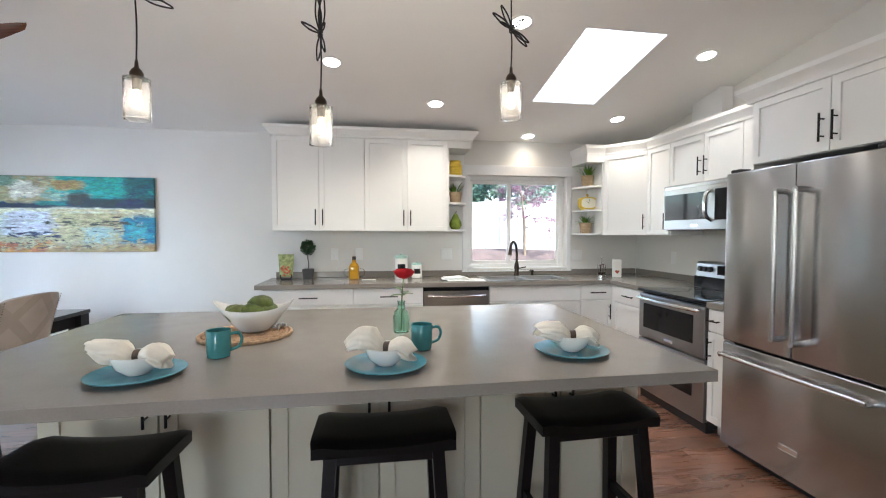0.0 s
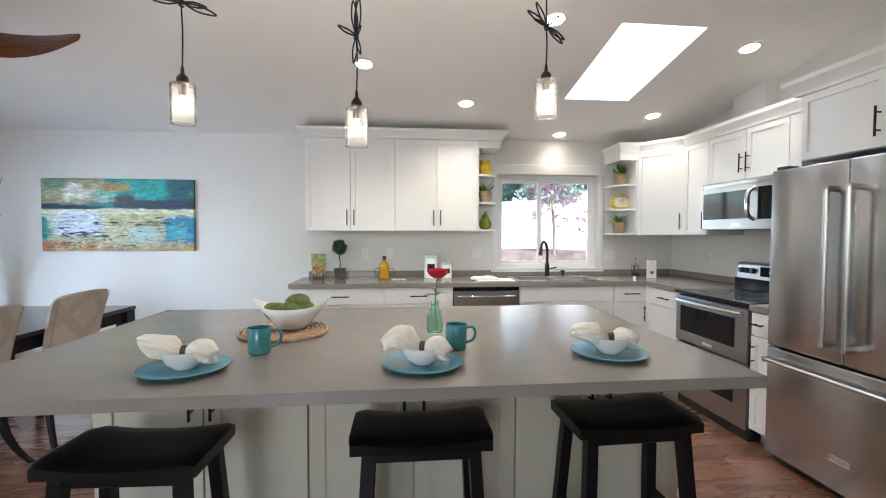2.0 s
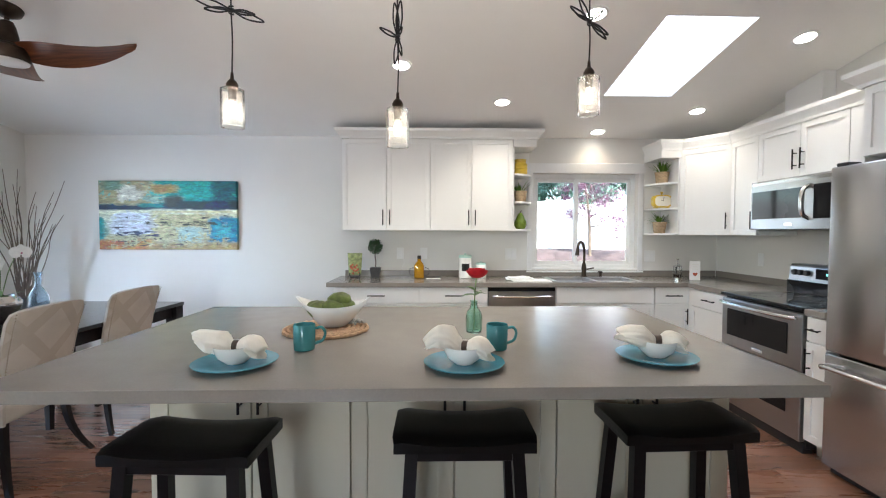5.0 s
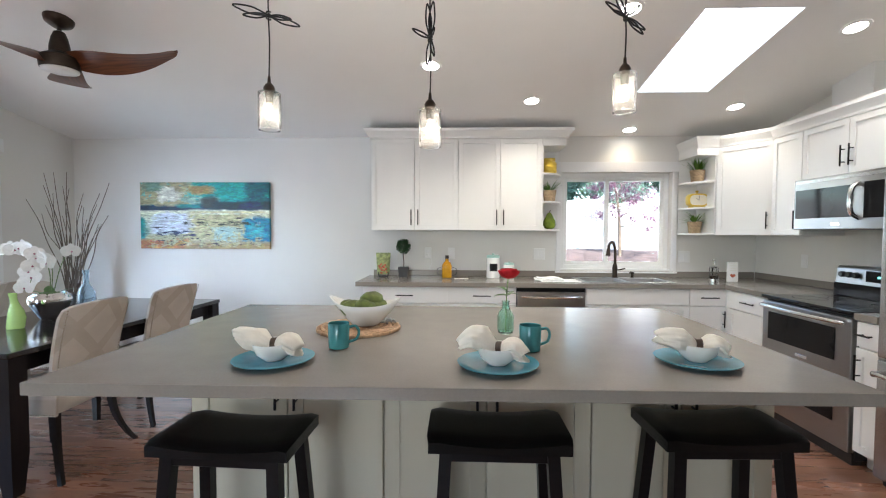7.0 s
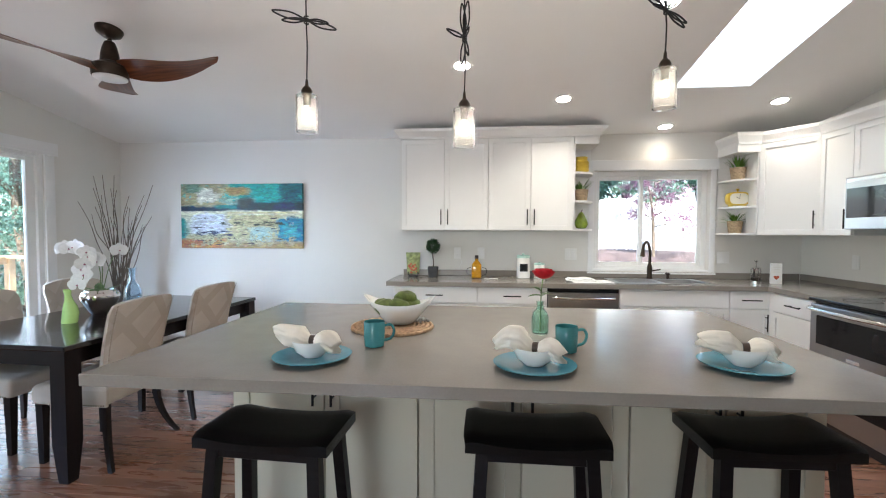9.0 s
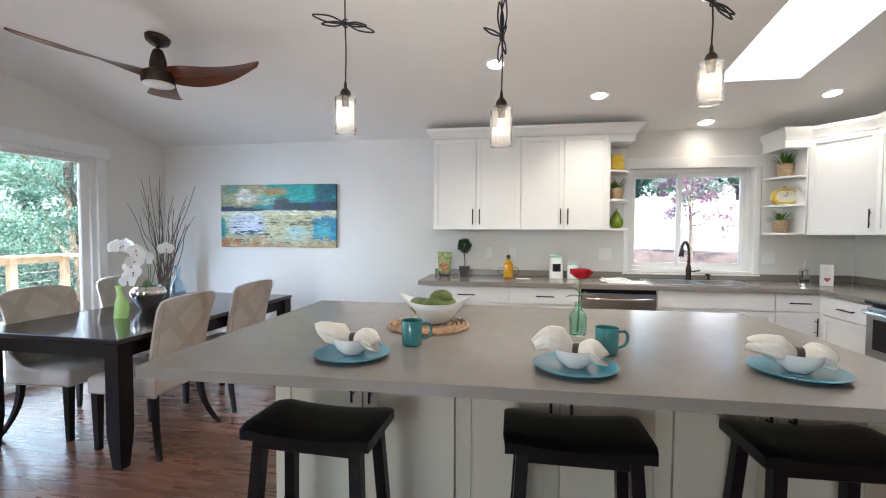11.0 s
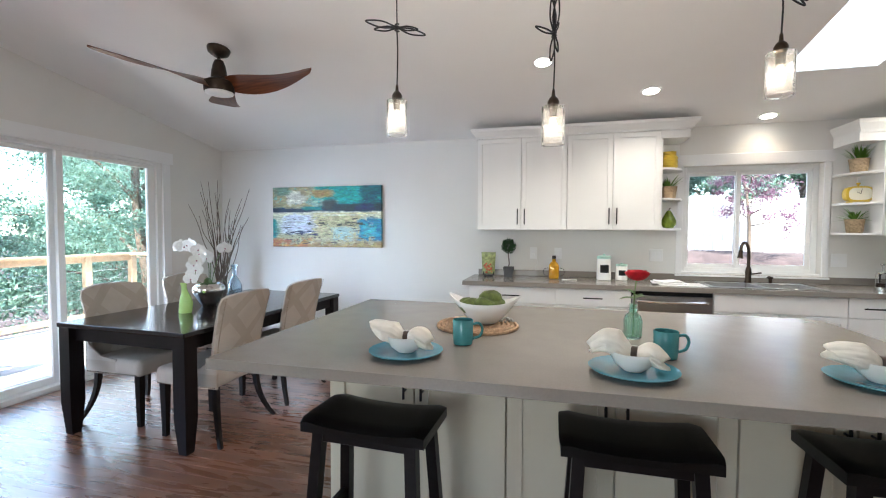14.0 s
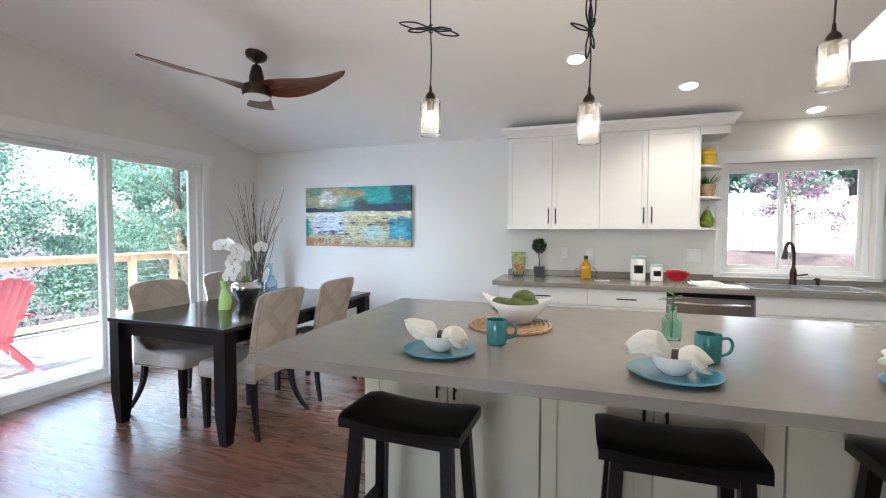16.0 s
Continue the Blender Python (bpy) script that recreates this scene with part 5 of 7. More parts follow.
def leaf_mesh(a, tilt, ln, wd, base):
    bm = bmesh.new()
    bmesh.ops.create_grid(bm, x_segments=4, y_segments=6, size=1)
    m = pose(*base, 0, 0, math.degrees(a)) @ pose(0, 0, 0, 0, -tilt, 0)
    for v in bm.verts:
        t = (v.co.y + 1) / 2
        w = wd * math.sin(math.pi * t ** 0.8) * v.co.x
        v.co = m @ Vector((ln * t, w, -0.25 * ln * t * t + 0.2 * abs(w)))
    return bm


for a, tl, z, ln in ((0.2, 12, 0.165, 0.06), (3.3, 10, 0.16, 0.062), (2.7, 35, 0.18, 0.05), (5.4, 25, 0.172, 0.045), (1.5, 15, 0.158, 0.05), (3.4, 70, 0.24, 0.05)):
    part("leaf", leaf_mesh(a, tl, ln, 0.021, (0.003, 0, z)), M["green_leaf"], rs, smooth="all")

# ---- pendants ----
def knot(parent, kind, z, seed):
    """Loops of spare cord tied round the hanging cord."""
    rnd = random.Random(seed)
    loops = {"bow": [(-0.155, 0.045), (0.135, -0.042), (-0.12, 0.012), (0.105, -0.022)], "hank": [(-0.08, 0.05), (0.016, -0.07), (-0.012, 0.14), (0.014, 0.15), (-0.014, -0.11), (0.018, 0.05)],
             "tangle": [(-0.09, 0.06), (0.075, -0.075), (-0.05, 0.10), (0.06, 0.05), (0.085, -0.055), (-0.06, 0.02)]}[kind]
    for dx, dz in loops:
        y = rnd.uniform(-0.012, 0.012)
        w = 0.085 if kind == "hank" else 0.09
        nx, nz = -dz * w, dx * w
        pts = curve([(0, 0, z), (dx * 0.5 + nx, y, z + dz * 0.5 + nz), (dx, y * 1.5, z + dz), (dx * 0.5 - nx, y, z + dz * 0.5 - nz), (0, 0, z + 0.002)], 8)
        part("cord_loop", tube(pts, 0.0036, 6), M["black_plastic"], parent, smooth=True)
    pts = [(0.009 * math.cos(t), 0.009 * math.sin(t), z - 0.016 + 0.032 * t / 18.85) for t in [18.85 * i / 36 for i in range(37)]]
    part("cord_wrap", tube(pts, 0.0036, 6), M["black_plastic"], parent, smooth=True)


BULB = glow("bulb_warm", (1.0, 0.84, 0.60), 0.32)


def pendant(x, y, z0, kind, zk, seed):
    p = thing("pendant_lamp", (x, y, z0), 0, "lit pendant lamp with seeded glass cylinder and knotted black cord", "pendant lamp", "pendant lamps over the island")
    H, R = 0.163, 0.0485
    g = part("shade", lathe([(R, 0.0), (R, H), (0.012, H + 0.003), (0.012, H), (R - 0.003, H - 0.003), (R - 0.003, 0.0)], 36, cap=False), M["seeded"], p, "clear seeded glass cylinder", smooth=True)
    g.visible_shadow = False
    part("shade_rim", lathe([(R - 0.0035, 0.0), (R + 0.001, 0.0), (R + 0.001, 0.004), (R - 0.0035, 0.004)], 36, cap=False), M["clear"], p).visible_shadow = False
    part("socket_cap", lathe([(0.016, H - 0.045), (0.018, H - 0.002), (0.024, H + 0.004), (0.025, H + 0.022), (0.018, H + 0.036), (0.008, H + 0.046), (0.006, H + 0.072), (0.004, H + 0.075)], 24), M["bronze"], p, "bronze socket and cap", smooth=True)
    part("bulb", lathe([(0.008, H - 0.05), (0.012, H - 0.06), (0.016, H - 0.072), (0.019, H - 0.092), (0.014, H - 0.112), (0.0, H - 0.118)], 20), BULB, p, "glowing warm bulb", smooth="all").visible_shadow = False
    top = ceil_z(y) - z0
    zz = zk - z0
    part("cord", tube(curve([(0, 0, H + 0.07), (0.003, 0.001, (H + zz) / 2 + 0.05), (0, 0, zz), (-0.002, 0, (zz + top) / 2), (0, 0, top - 0.02)]), 0.0034, 6), M["black_plastic"], p, "black fabric cord", smooth=True)
    knot(p, kind, zz, seed)
    part("canopy", lathe([(0.06, top - 0.03), (0.06, top + 0.015), (0.01, top + 0.015)], 24), M["bronze"], p, smooth=True)
    d = bpy.data.lights.new("pendant_bulb_light", "POINT")
    d.energy, d.color, d.shadow_soft_size = 0.42, (1.0, 0.90, 0.76), 0.015
    o = new("pendant_bulb_light", d)
    o.location = (x, y, z0 + 0.07)


pendant(-0.921, 1.38, 1.826, "bow", 2.328, 1)
pendant(-0.203, 1.38, 1.748, "hank", 2.22, 2)
pendant(0.646, 1.40, 1.900, "tangle", 2.31, 3)

# ---- recessed lights ----
LENS = glow("downlight_lens", (1.0, 0.95, 0.86), 1.6)
slope = math.degrees(math.atan(-CS))
for x, y, watts in ((0.55, 3.28, 3.2), (2.365, 3.415, 1.5), (1.63, 3.90, 0.62), (2.43, 2.34, 1.45), (-0.29, 2.72, 3.2), (0.947, 2.14, 3.2)):
    c = thing("recessed_light", (x, y, ceil_z(y)), 0, "lit round recessed ceiling light with a white ring", "recessed light", "ceiling downlights")
    c.matrix_basis = c.matrix_basis @ pose(0, 0, 0, slope, 0, 0)
    part("trim_ring", lathe([(0.058, -0.001), (0.060, -0.006), (0.078, -0.005), (0.080, -0.001)], 32, cap=False), M["trim"], c, smooth=True)
    part("lens", lathe([(0.0, -0.003), (0.059, -0.003)], 32, cap=False), LENS, c, "glowing frosted lens")
    d = bpy.data.lights.new("downlight", "SPOT")
    d.energy, d.color, d.spot_size, d.spot_blend, d.shadow_soft_size = watts, (1.0, 0.90, 0.77) if watts > 1 else (1.0, 0.80, 0.56), radians(134), 1.0, 0.06
    o = new("downlight", d)
    o.matrix_world = pose(x, y, ceil_z(y) - 0.02)

# ---- ceiling fan ----
fx, fy = -2.61, 2.15
fz = ceil_z(fy)
fan = thing("ceiling_fan", (fx, fy, fz), 0, "three-blade ceiling fan with walnut blades and a bronze motor, at rest", "ceiling fan")
cn = part("canopy", lathe([(0.078, 0.02), (0.080, -0.006), (0.072, -0.03), (0.035, -0.055), (0.014, -0.06)], 28), M["bronze"], fan, smooth=True)
cn.matrix_basis = pose(0, 0, 0, slope, 0, 0)
part("downrod", tube([(0, 0, -0.04), (0, 0, -0.115)], 0.0125, 12), M["bronze"], fan, smooth=True)
part("motor_housing", lathe([(0.013, -0.075), (0.030, -0.085), (0.043, -0.12), (0.053, -0.17), (0.056, -0.215), (0.09, -0.235), (0.105, -0.245), (0.107, -0.285), (0.104, -0.312), (0.10, -0.318)], 32), M["bronze"], fan, "bronze bullet-shaped motor housing", smooth=True)
part("light_lens", lathe([(0.098, -0.317), (0.096, -0.326), (0.06, -0.337), (0.0, -0.341)], 32), M["white_plastic"], fan, "frosted white light lens, off", smooth="all")
for ang in (0, 120, 240):
    bm = bmesh.new()
    n, m = 22, 8
    up, dn = [], []
    for i in range(n + 1):
        t = i / n
        x = 0.08 + 0.68 * t
        half = (0.045 + 0.055 * math.sin(math.pi * min(t * 1.1 + 0.05, 1) ** 0.8)) * (1 if t < 0.82 else math.sqrt(max(0.0, 1 - ((t - 0.82) / 0.18) ** 2)) * 0.93 + 0.07)
        tw = -radians(6 + 34 * (1 - t) ** 2)
        ctr = Vector((x, 0.05 * math.sin(math.pi * t) - 0.02 * t, -0.262 + 0.048 * t * t - 0.01 * math.sin(math.pi * t)))
        ru, rdn = [], []
        for j in range(m + 1):
            v = -1 + 2 * j / m
            off = Vector((0, v * half * math.cos(tw), v * half * math.sin(tw) + 0.008 * (1 - v * v)))
            th = 0.0045 * math.sqrt(max(1 - v * v * 0.95, 0.02))
            ru.append(bm.verts.new(ctr + off + Vector((0, 0, th))))
            rdn.append(bm.verts.new(ctr + off - Vector((0, 0, th))))
        up.append(ru)
        dn.append(rdn)
    for i in range(n):
        for j in range(m):
            bm.faces.new((up[i][j], up[i + 1][j], up[i + 1][j + 1], up[i][j + 1]))
            bm.faces.new((dn[i][j], dn[i][j + 1], dn[i + 1][j + 1], dn[i + 1][j]))
        bm.faces.new((up[i][0], dn[i][0], dn[i + 1][0], up[i + 1][0]))
        bm.faces.new((up[i][m], up[i + 1][m], dn[i + 1][m], dn[i][m]))
    for j in range(m):
        bm.faces.new((up[n][j], dn[n][j], dn[n][j + 1], up[n][j + 1]))
        bm.faces.new((up[0][j], up[0][j + 1], dn[0][j + 1], dn[0][j]))
    b = part("blade", bm, M["fan_wood"], fan, "curved walnut blade", smooth=True)
    b.matrix_basis = pose(0, 0, 0, 0, 0, ang + 2)

# ---- painting ----
ar = thing("abstract_painting", (-2.818, YB - 0.002, 1.19), 0, "unframed abstract seascape canvas in teal, blue and sand", "painting")
part("canvas", bx(-0.712, 0.712, -0.036, 0.0, 0.0, 0.715, bevel=0.003), M["painting"], ar)

# ---- dining table and chairs ----
tb = thing("dining_table", (-2.825, 2.425, 0), -2.0, "dark espresso wooden dining table with square tapered legs", "table")
tw, tl = 0.54, 0.90
part("tabletop", bx(-tw, tw, -tl, tl, 0.728, 0.758, bevel=0.006, seg=2), M["table_wood"], tb)
for a in ((-tw + 0.055, tw - 0.055, -tl + 0.05, -tl + 0.072), (-tw + 0.055, tw - 0.055, tl - 0.072, tl - 0.05), (-tw + 0.05, -tw + 0.072, -tl + 0.075, tl - 0.075), (tw - 0.072, tw - 0.05, -tl + 0.075, tl - 0.075)):
    part("apron", bx(a[0], a[1], a[2], a[3], 0.635, 0.7275), M["table_leg"], tb)
for sx in (-1, 1):
    for sy in (-1, 1):
        bm = bmesh.new()
        cx, cy = sx * (tw - 0.055), sy * (tl - 0.055)
        rings = []
        for z, h in ((0.0, 0.029), (0.02, 0.031), (0.22, 0.046), (0.6, 0.046), (0.7275, 0.046)):
            rings.append([bm.verts.new((cx + dx * h, cy + dy * h, z)) for dx, dy in ((-1, -1), (1, -1), (1, 1), (-1, 1))])
        for p, q in zip(rings, rings[1:]):
            for i in range(4):
                bm.faces.new((p[i], p[(i + 1) % 4], q[(i + 1) % 4], q[i]))
        bm.faces.new(list(reversed(rings[0])))
        bm.faces.new(rings[-1])
        part("leg", bm, M["table_leg"], tb)


def dining_chair():
    """Upholstered side chair, facing -y locally, the back at +y."""
    c = thing("dining_chair", (0, 0, 0), 0, "beige lattice-linen dining chair with nailhead trim and dark legs", "chair", "chairs round the dining table")
    n, m = 12, 12
    bm = bmesh.new()
    # seat with a waterfall front
    o = []
    box(bm, -0.245, 0.245, -0.27, 0.20, 0.355, 0.475, bevel=0.035, seg=4)
    part("seat", bm, M["fabric"], c, smooth=True)
    # back, slightly raked and curved round the sitter, wide at the top
    bm = bmesh.new()
    fr_, bk = [], []
    for i in range(n + 1):
        t = i / n
        z = 0.40 + 0.555 * t
        hw = 0.225 + 0.025 * t - (0.02 if t > 0.97 else 0)
        ra, rb = [], []
        for j in range(m + 1):
            u = -1 + 2 * j / m
            x = u * hw
            y = 0.185 + 0.13 * t ** 1.5 - 0.055 * u * u * (0.3 + 0.7 * t)
            th = 0.042 * (1 - 0.4 * t)
            zz = z + 0.016 * (1 - u * u) * t - (0.012 * abs(u) ** 6 * t)
            ra.append(bm.verts.new((x, y - th * math.sqrt(max(1 - abs(u) ** 6, 0.15)), zz)))
            rb.append(bm.verts.new((x, y + 0.016 * math.sqrt(max(1 - abs(u) ** 6, 0.1)), zz)))
        fr_.append(ra)
        bk.append(rb)
    for i in range(n):
        for j in range(m):
            bm.faces.new((fr_[i][j], fr_[i][j + 1], fr_[i + 1][j + 1], fr_[i + 1][j]))
            bm.faces.new((bk[i][j], bk[i + 1][j], bk[i + 1][j + 1], bk[i][j + 1]))
        bm.faces.new((fr_[i][0], fr_[i + 1][0], bk[i + 1][0], bk[i][0]))
        bm.faces.new((fr_[i][m], bk[i][m], bk[i + 1][m], fr_[i + 1][m]))
    for j in range(m):
        bm.faces.new((fr_[n][j], fr_[n][j + 1], bk[n][j + 1], bk[n][j]))
        bm.faces.new((fr_[0][j], bk[0][j], bk[0][j + 1], fr_[0][j + 1]))
    back = part("backrest", bm, M["fabric_back"], c, smooth=True)
    # sloping side wings that join back and seat
    for sx in (-1, 1):
        bm = prism([(-0.06, 0.36), (0.215, 0.36), (0.22, 0.60), (0.16, 0.545), (0.08, 0.485), (-0.06, 0.468)], 0.02, None, "x", sx * 0.236 - 0.01, bevel=0.006)
        part("side_wing", bm, M["fabric_back"], c, smooth=True)
    studs = bmesh.new()
    for sx in (-1, 1):
        for k in range(34):
            t = k / 33
            z = 0.42 + 0.52 * t
            lathe([(0.0055, 0.0), (0.004, 0.003), (0.0, 0.004)], 6, studs, (0, 0, 0), cap=False)
            vs = list(studs.verts)[-18:]
            u = 0.9
            x = sx * u * (0.225 + 0.025 * t)
            y = 0.185 + 0.13 * t ** 1.5 - 0.055 * u * u * (0.3 + 0.7 * t) + 0.016 * 0.7
            for v in vs:
                v.co = Vector((x + v.co.x, y + v.co.z, z + v.co.y))
        for k in range(30):
            lathe([(0.0055, 0.0), (0.004, 0.003), (0.0, 0.004)], 6, studs, (0, 0, 0), cap=False)
            for v in list(studs.verts)[-18:]:
                v.co = Vector((sx * 0.247 + sx * v.co.z, -0.24 + 0.44 * k / 29 + v.co.x, 0.372 + v.co.y))
    part("nailheads", studs, M["stud"], c, "row of small nickel nailheads")["kind"] = "stuff"
    for sx in (-1, 1):
        bm = bmesh.new()
        rings = []
        for z, h in ((0.0, 0.016), (0.36, 0.023)):
            rings.append([bm.verts.new((sx * 0.205 + dx * h, -0.225 + dy * h, z)) for dx, dy in ((-1, -1), (1, -1), (1, 1), (-1, 1))])
        for i in range(4):
            bm.faces.new((rings[0][i], rings[0][(i + 1) % 4], rings[1][(i + 1) % 4], rings[1][i]))
        bm.faces.new(list(reversed(rings[0])))
        bm.faces.new(rings[1])
        part("leg", bm, M["dark_leg"], c)
        bm = bmesh.new()
        rings = []
        for i in range(8):
            t = i / 7
            z = 0.36 * (1 - t)
            y, h = 0.165 + 0.095 * t ** 2.2, 0.018 - 0.006 * t
            rings.append([bm.verts.new((sx * (0.195 + 0.075 * t ** 2.2) + dx * h, y + dy * h, z)) for dx, dy in ((-1, -1), (1, -1), (1, 1), (-1, 1))])
        for p, q in zip(rings, rings[1:]):
            for i in range(4):
                bm.faces.new((p[i], p[(i + 1) % 4], q[(i + 1) % 4], q[i]))
        bm.faces.new(rings[0])
        bm.faces.new(list(reversed(rings[-1])))
        part("leg", bm, M["dark_leg"], c, smooth=True)
    return c


ch = dining_chair()
ch.matrix_basis = pose(-2.475, 1.93, 0, 0, 0, -89)
copy_thing(ch, pose(-2.475, 2.66, 0, 0, 0, -92))
copy_thing(ch, pose(-3.21, 1.99, 0, 0, 0, 90))
copy_thing(ch, pose(-3.30, 2.74, 0, 0, 0, 88))

# on the table
TZ = 0.759
gv = solo("lime_vase", lathe([(0.040, 0.0), (0.042, 0.01), (0.043, 0.06), (0.036, 0.10), (0.022, 0.135), (0.017, 0.165), (0.021, 0.195), (0.017, 0.195), (0.014, 0.165), (0.018, 0.135), (0.03, 0.10), (0.036, 0.06), (0.034, 0.018), (0.0, 0.016)], 28), M["lime"],
          "lime green glass vase on the dining table", "vase", loc=(-2.868, 2.06, TZ), smooth=True)
for v in gv.data.vertices:
    v.co.x, v.co.y = v.co.x * 1.18 + 0.012 * math.sin(v.co.z * 22), v.co.y * 0.95
    v.co.z *= 1.12 + (0.9 * -v.co.x if v.co.z > 0.18 else 0.0)
op = thing("orchid_pot", (-2.95, 2.38, TZ), 0, "round mirror-silver pot holding a white orchid", "pot")
part("pot", lathe([(0.05, 0.0), (0.058, 0.004), (0.085, 0.05), (0.118, 0.11), (0.124, 0.14), (0.112, 0.165), (0.092, 0.174), (0.095, 0.182), (0.087, 0.182), (0.083, 0.172), (0.07, 0.155), (0.0, 0.152)], 40), M["silver_pot"], op, smooth="all")
oc = thing("white_orchid", (-2.95, 2.38, TZ + 0.153), 0, "white moth orchid with two arching flower stems", "orchid")
rnd = random.Random(12)


def orchid_flower(parent, p, yaw, tilt, s):
    m = pose(*p, 0, 0, yaw) @ pose(0, 0, 0, tilt, 0, 0)
    bm = bmesh.new()
    for a, ln, wd in ((90, 1.0, 0.55), (210, 0.95, 0.5), (330, 0.95, 0.5), (15, 1.05, 0.85), (165, 1.05, 0.85)):
        pts = []
        q = m @ pose(0, 0, 0, 90, 0, 0) @ pose(0, 0, 0, 0, 0, a)
        c = bm.verts.new(q @ Vector((0, 0, 0.002)))
        rim = []
        for k in range(9):
            t = -1 + 2 * k / 8
            rim.append(bm.verts.new(q @ Vector((s * ln * (0.25 + 0.75 * math.cos(t * 1.35)), s * wd * math.sin(t * 1.5) * 0.75, 0.006 * math.cos(t * 2) + 0.15 * s * abs(t)))))
        for k in range(8):
            bm.faces.new((c, rim[k], rim[k + 1]))
    f = part("flower", bm, M["orchid"], parent, smooth="all")
    part("heart", blob(s * 0.12, at=m @ Vector((0, -0.006, -0.002)), sub=1), M["orchid_heart"], f, "purple-brown flower heart")


for stem_pts, flowers in (([(0, 0, 0), (0.01, -0.01, 0.18), (-0.03, -0.04, 0.33), (-0.10, -0.07, 0.37), (-0.19, -0.09, 0.34)], 9), ([(0.01, 0, 0), (0.02, 0.0, 0.20), (0.0, -0.04, 0.28), (-0.03, -0.07, 0.22), (-0.05, -0.09, 0.10)], 9), ([(0.01, 0.01, 0), (0.06, 0.02, 0.20), (0.12, 0.03, 0.33), (0.15, 0.03, 0.35)], 2)):
    cv = curve(stem_pts, 8)
    part("flower_stem", tube(cv, 0.003, 6), M["stem"], oc, smooth=True)
    for k in range(flowers):
        q = cv[-1 - int(k * 2.6)]
        orchid_flower(oc, (q.x + rnd.uniform(-0.02, 0.02), q.y - 0.012 + rnd.uniform(-0.02, 0.01), q.z - 0.012 + rnd.uniform(-0.03, 0.015)), rnd.uniform(-10, 60), rnd.uniform(-15, 15), rnd.uniform(0.05, 0.06))
for a, ln in ((0.4, 0.15), (2.4, 0.17), (4.0, 0.15), (5.3, 0.13)):
    part("leaf", leaf_mesh(a, 35, ln, 0.03, (0, 0, 0)), M["green_leaf"], oc, smooth="all")
bg_ = solo("blue_vase", lathe([(0.040, 0.0), (0.050, 0.008), (0.054, 0.05), (0.050, 0.10), (0.03, 0.135), (0.018, 0.15), (0.017, 0.20), (0.024, 0.225), (0.021, 0.225), (0.013, 0.20), (0.014, 0.15), (0.026, 0.133), (0.045, 0.10), (0.048, 0.05), (0.04, 0.014), (0.0, 0.012)], 28), M["blue_glass"],
           "blue art-glass bottle vase on the dining table", "vase", loc=(-2.955, 2.68, TZ), smooth=True)
bg_.scale = (1.2, 1.2, 1.4)
bg_.visible_shadow = False

# floor vase of branches behind the table, in the corner
bs = thing("branch_vase", (-3.90, 3.58, 0), 0, "tall dark floor vase with bare brown branches in the corner", "vase")
part("vase", lathe([(0.09, 0.0), (0.11, 0.02), (0.13, 0.25), (0.10, 0.55), (0.06, 0.70), (0.075, 0.76), (0.065, 0.76), (0.05, 0.70), (0.0, 0.68)], 28), M["dark_pot"], bs, smooth=True)
rnd = random.Random(21)
for k in range(26):
    a, s = rnd.uniform(0, 6.28), rnd.uniform(0.1, 0.42)
    h = rnd.uniform(1.4, 1.97)
    pts = [(0.02 * math.cos(a), 0.02 * math.sin(a), 0.6)]
    for i in range(1, 6):
        t = i / 5
        pts.append((s * t ** 1.3 * math.cos(a) + rnd.uniform(-0.025, 0.025), 0.6 * s * t ** 1.3 * math.sin(a) + rnd.uniform(-0.02, 0.02), 0.6 + (h - 0.6) * t))
    part("branch", tube(curve(pts, 5), 0.0068, 5, taper=0.35), M["twig"], bs, smooth=True)


# ---- things on the worktop ----
WZ = CTZ + 0.001
cb = thing("snack_bag", (-0.85, 3.86, WZ), 8, "printed green and red snack bag on a small black stand", "bag")
part("stand", bx(-0.05, 0.05, -0.03, 0.03, 0.0, 0.012, bevel=0.003), M["black_plastic"], cb, "black stand")
for x in (-0.04, 0.04):
    part("foot", tube(curve([(x, -0.02, 0.012), (x * 1.25, -0.05, 0.03), (x * 1.2, -0.052, 0.055)]), 0.006, 6), M["black_plastic"], cb)
bm = bmesh.new()
bmesh.ops.create_grid(bm, x_segments=8, y_segments=10, size=1)
front = []
for v in bm.verts:
    u, t = v.co.x, (v.co.y + 1) / 2
    v.co = Vector((u * (0.062 + 0.012 * t), -0.035 * math.sin(math.pi * min(t + 0.12, 1)) * (1 - u * u) ** 0.5 - 0.004 + 0.02 * t, 0.035 + 0.215 * t))
bmesh.ops.solidify(bm, geom=list(bm.faces), thickness=0.004)
part("bag", bm, M["print_green"], cb, smooth=True)
bm = bmesh.new()
rnd = random.Random(3)
for k in range(16):
    u, t = rnd.uniform(-0.7, 0.7), rnd.uniform(0.05, 0.45)
    blob(rnd.uniform(0.010, 0.017), 1, 0.35, 1, (u * 0.06, -0.035 * math.sin(math.pi * min(t + 0.12, 1)) * (1 - u * u) ** 0.5 - 0.003 + 0.02 * t, 0.035 + 0.215 * t), 1, bm)
part("fruit_print", bm, M["print_red"], cb, "red fruit print", smooth=True)

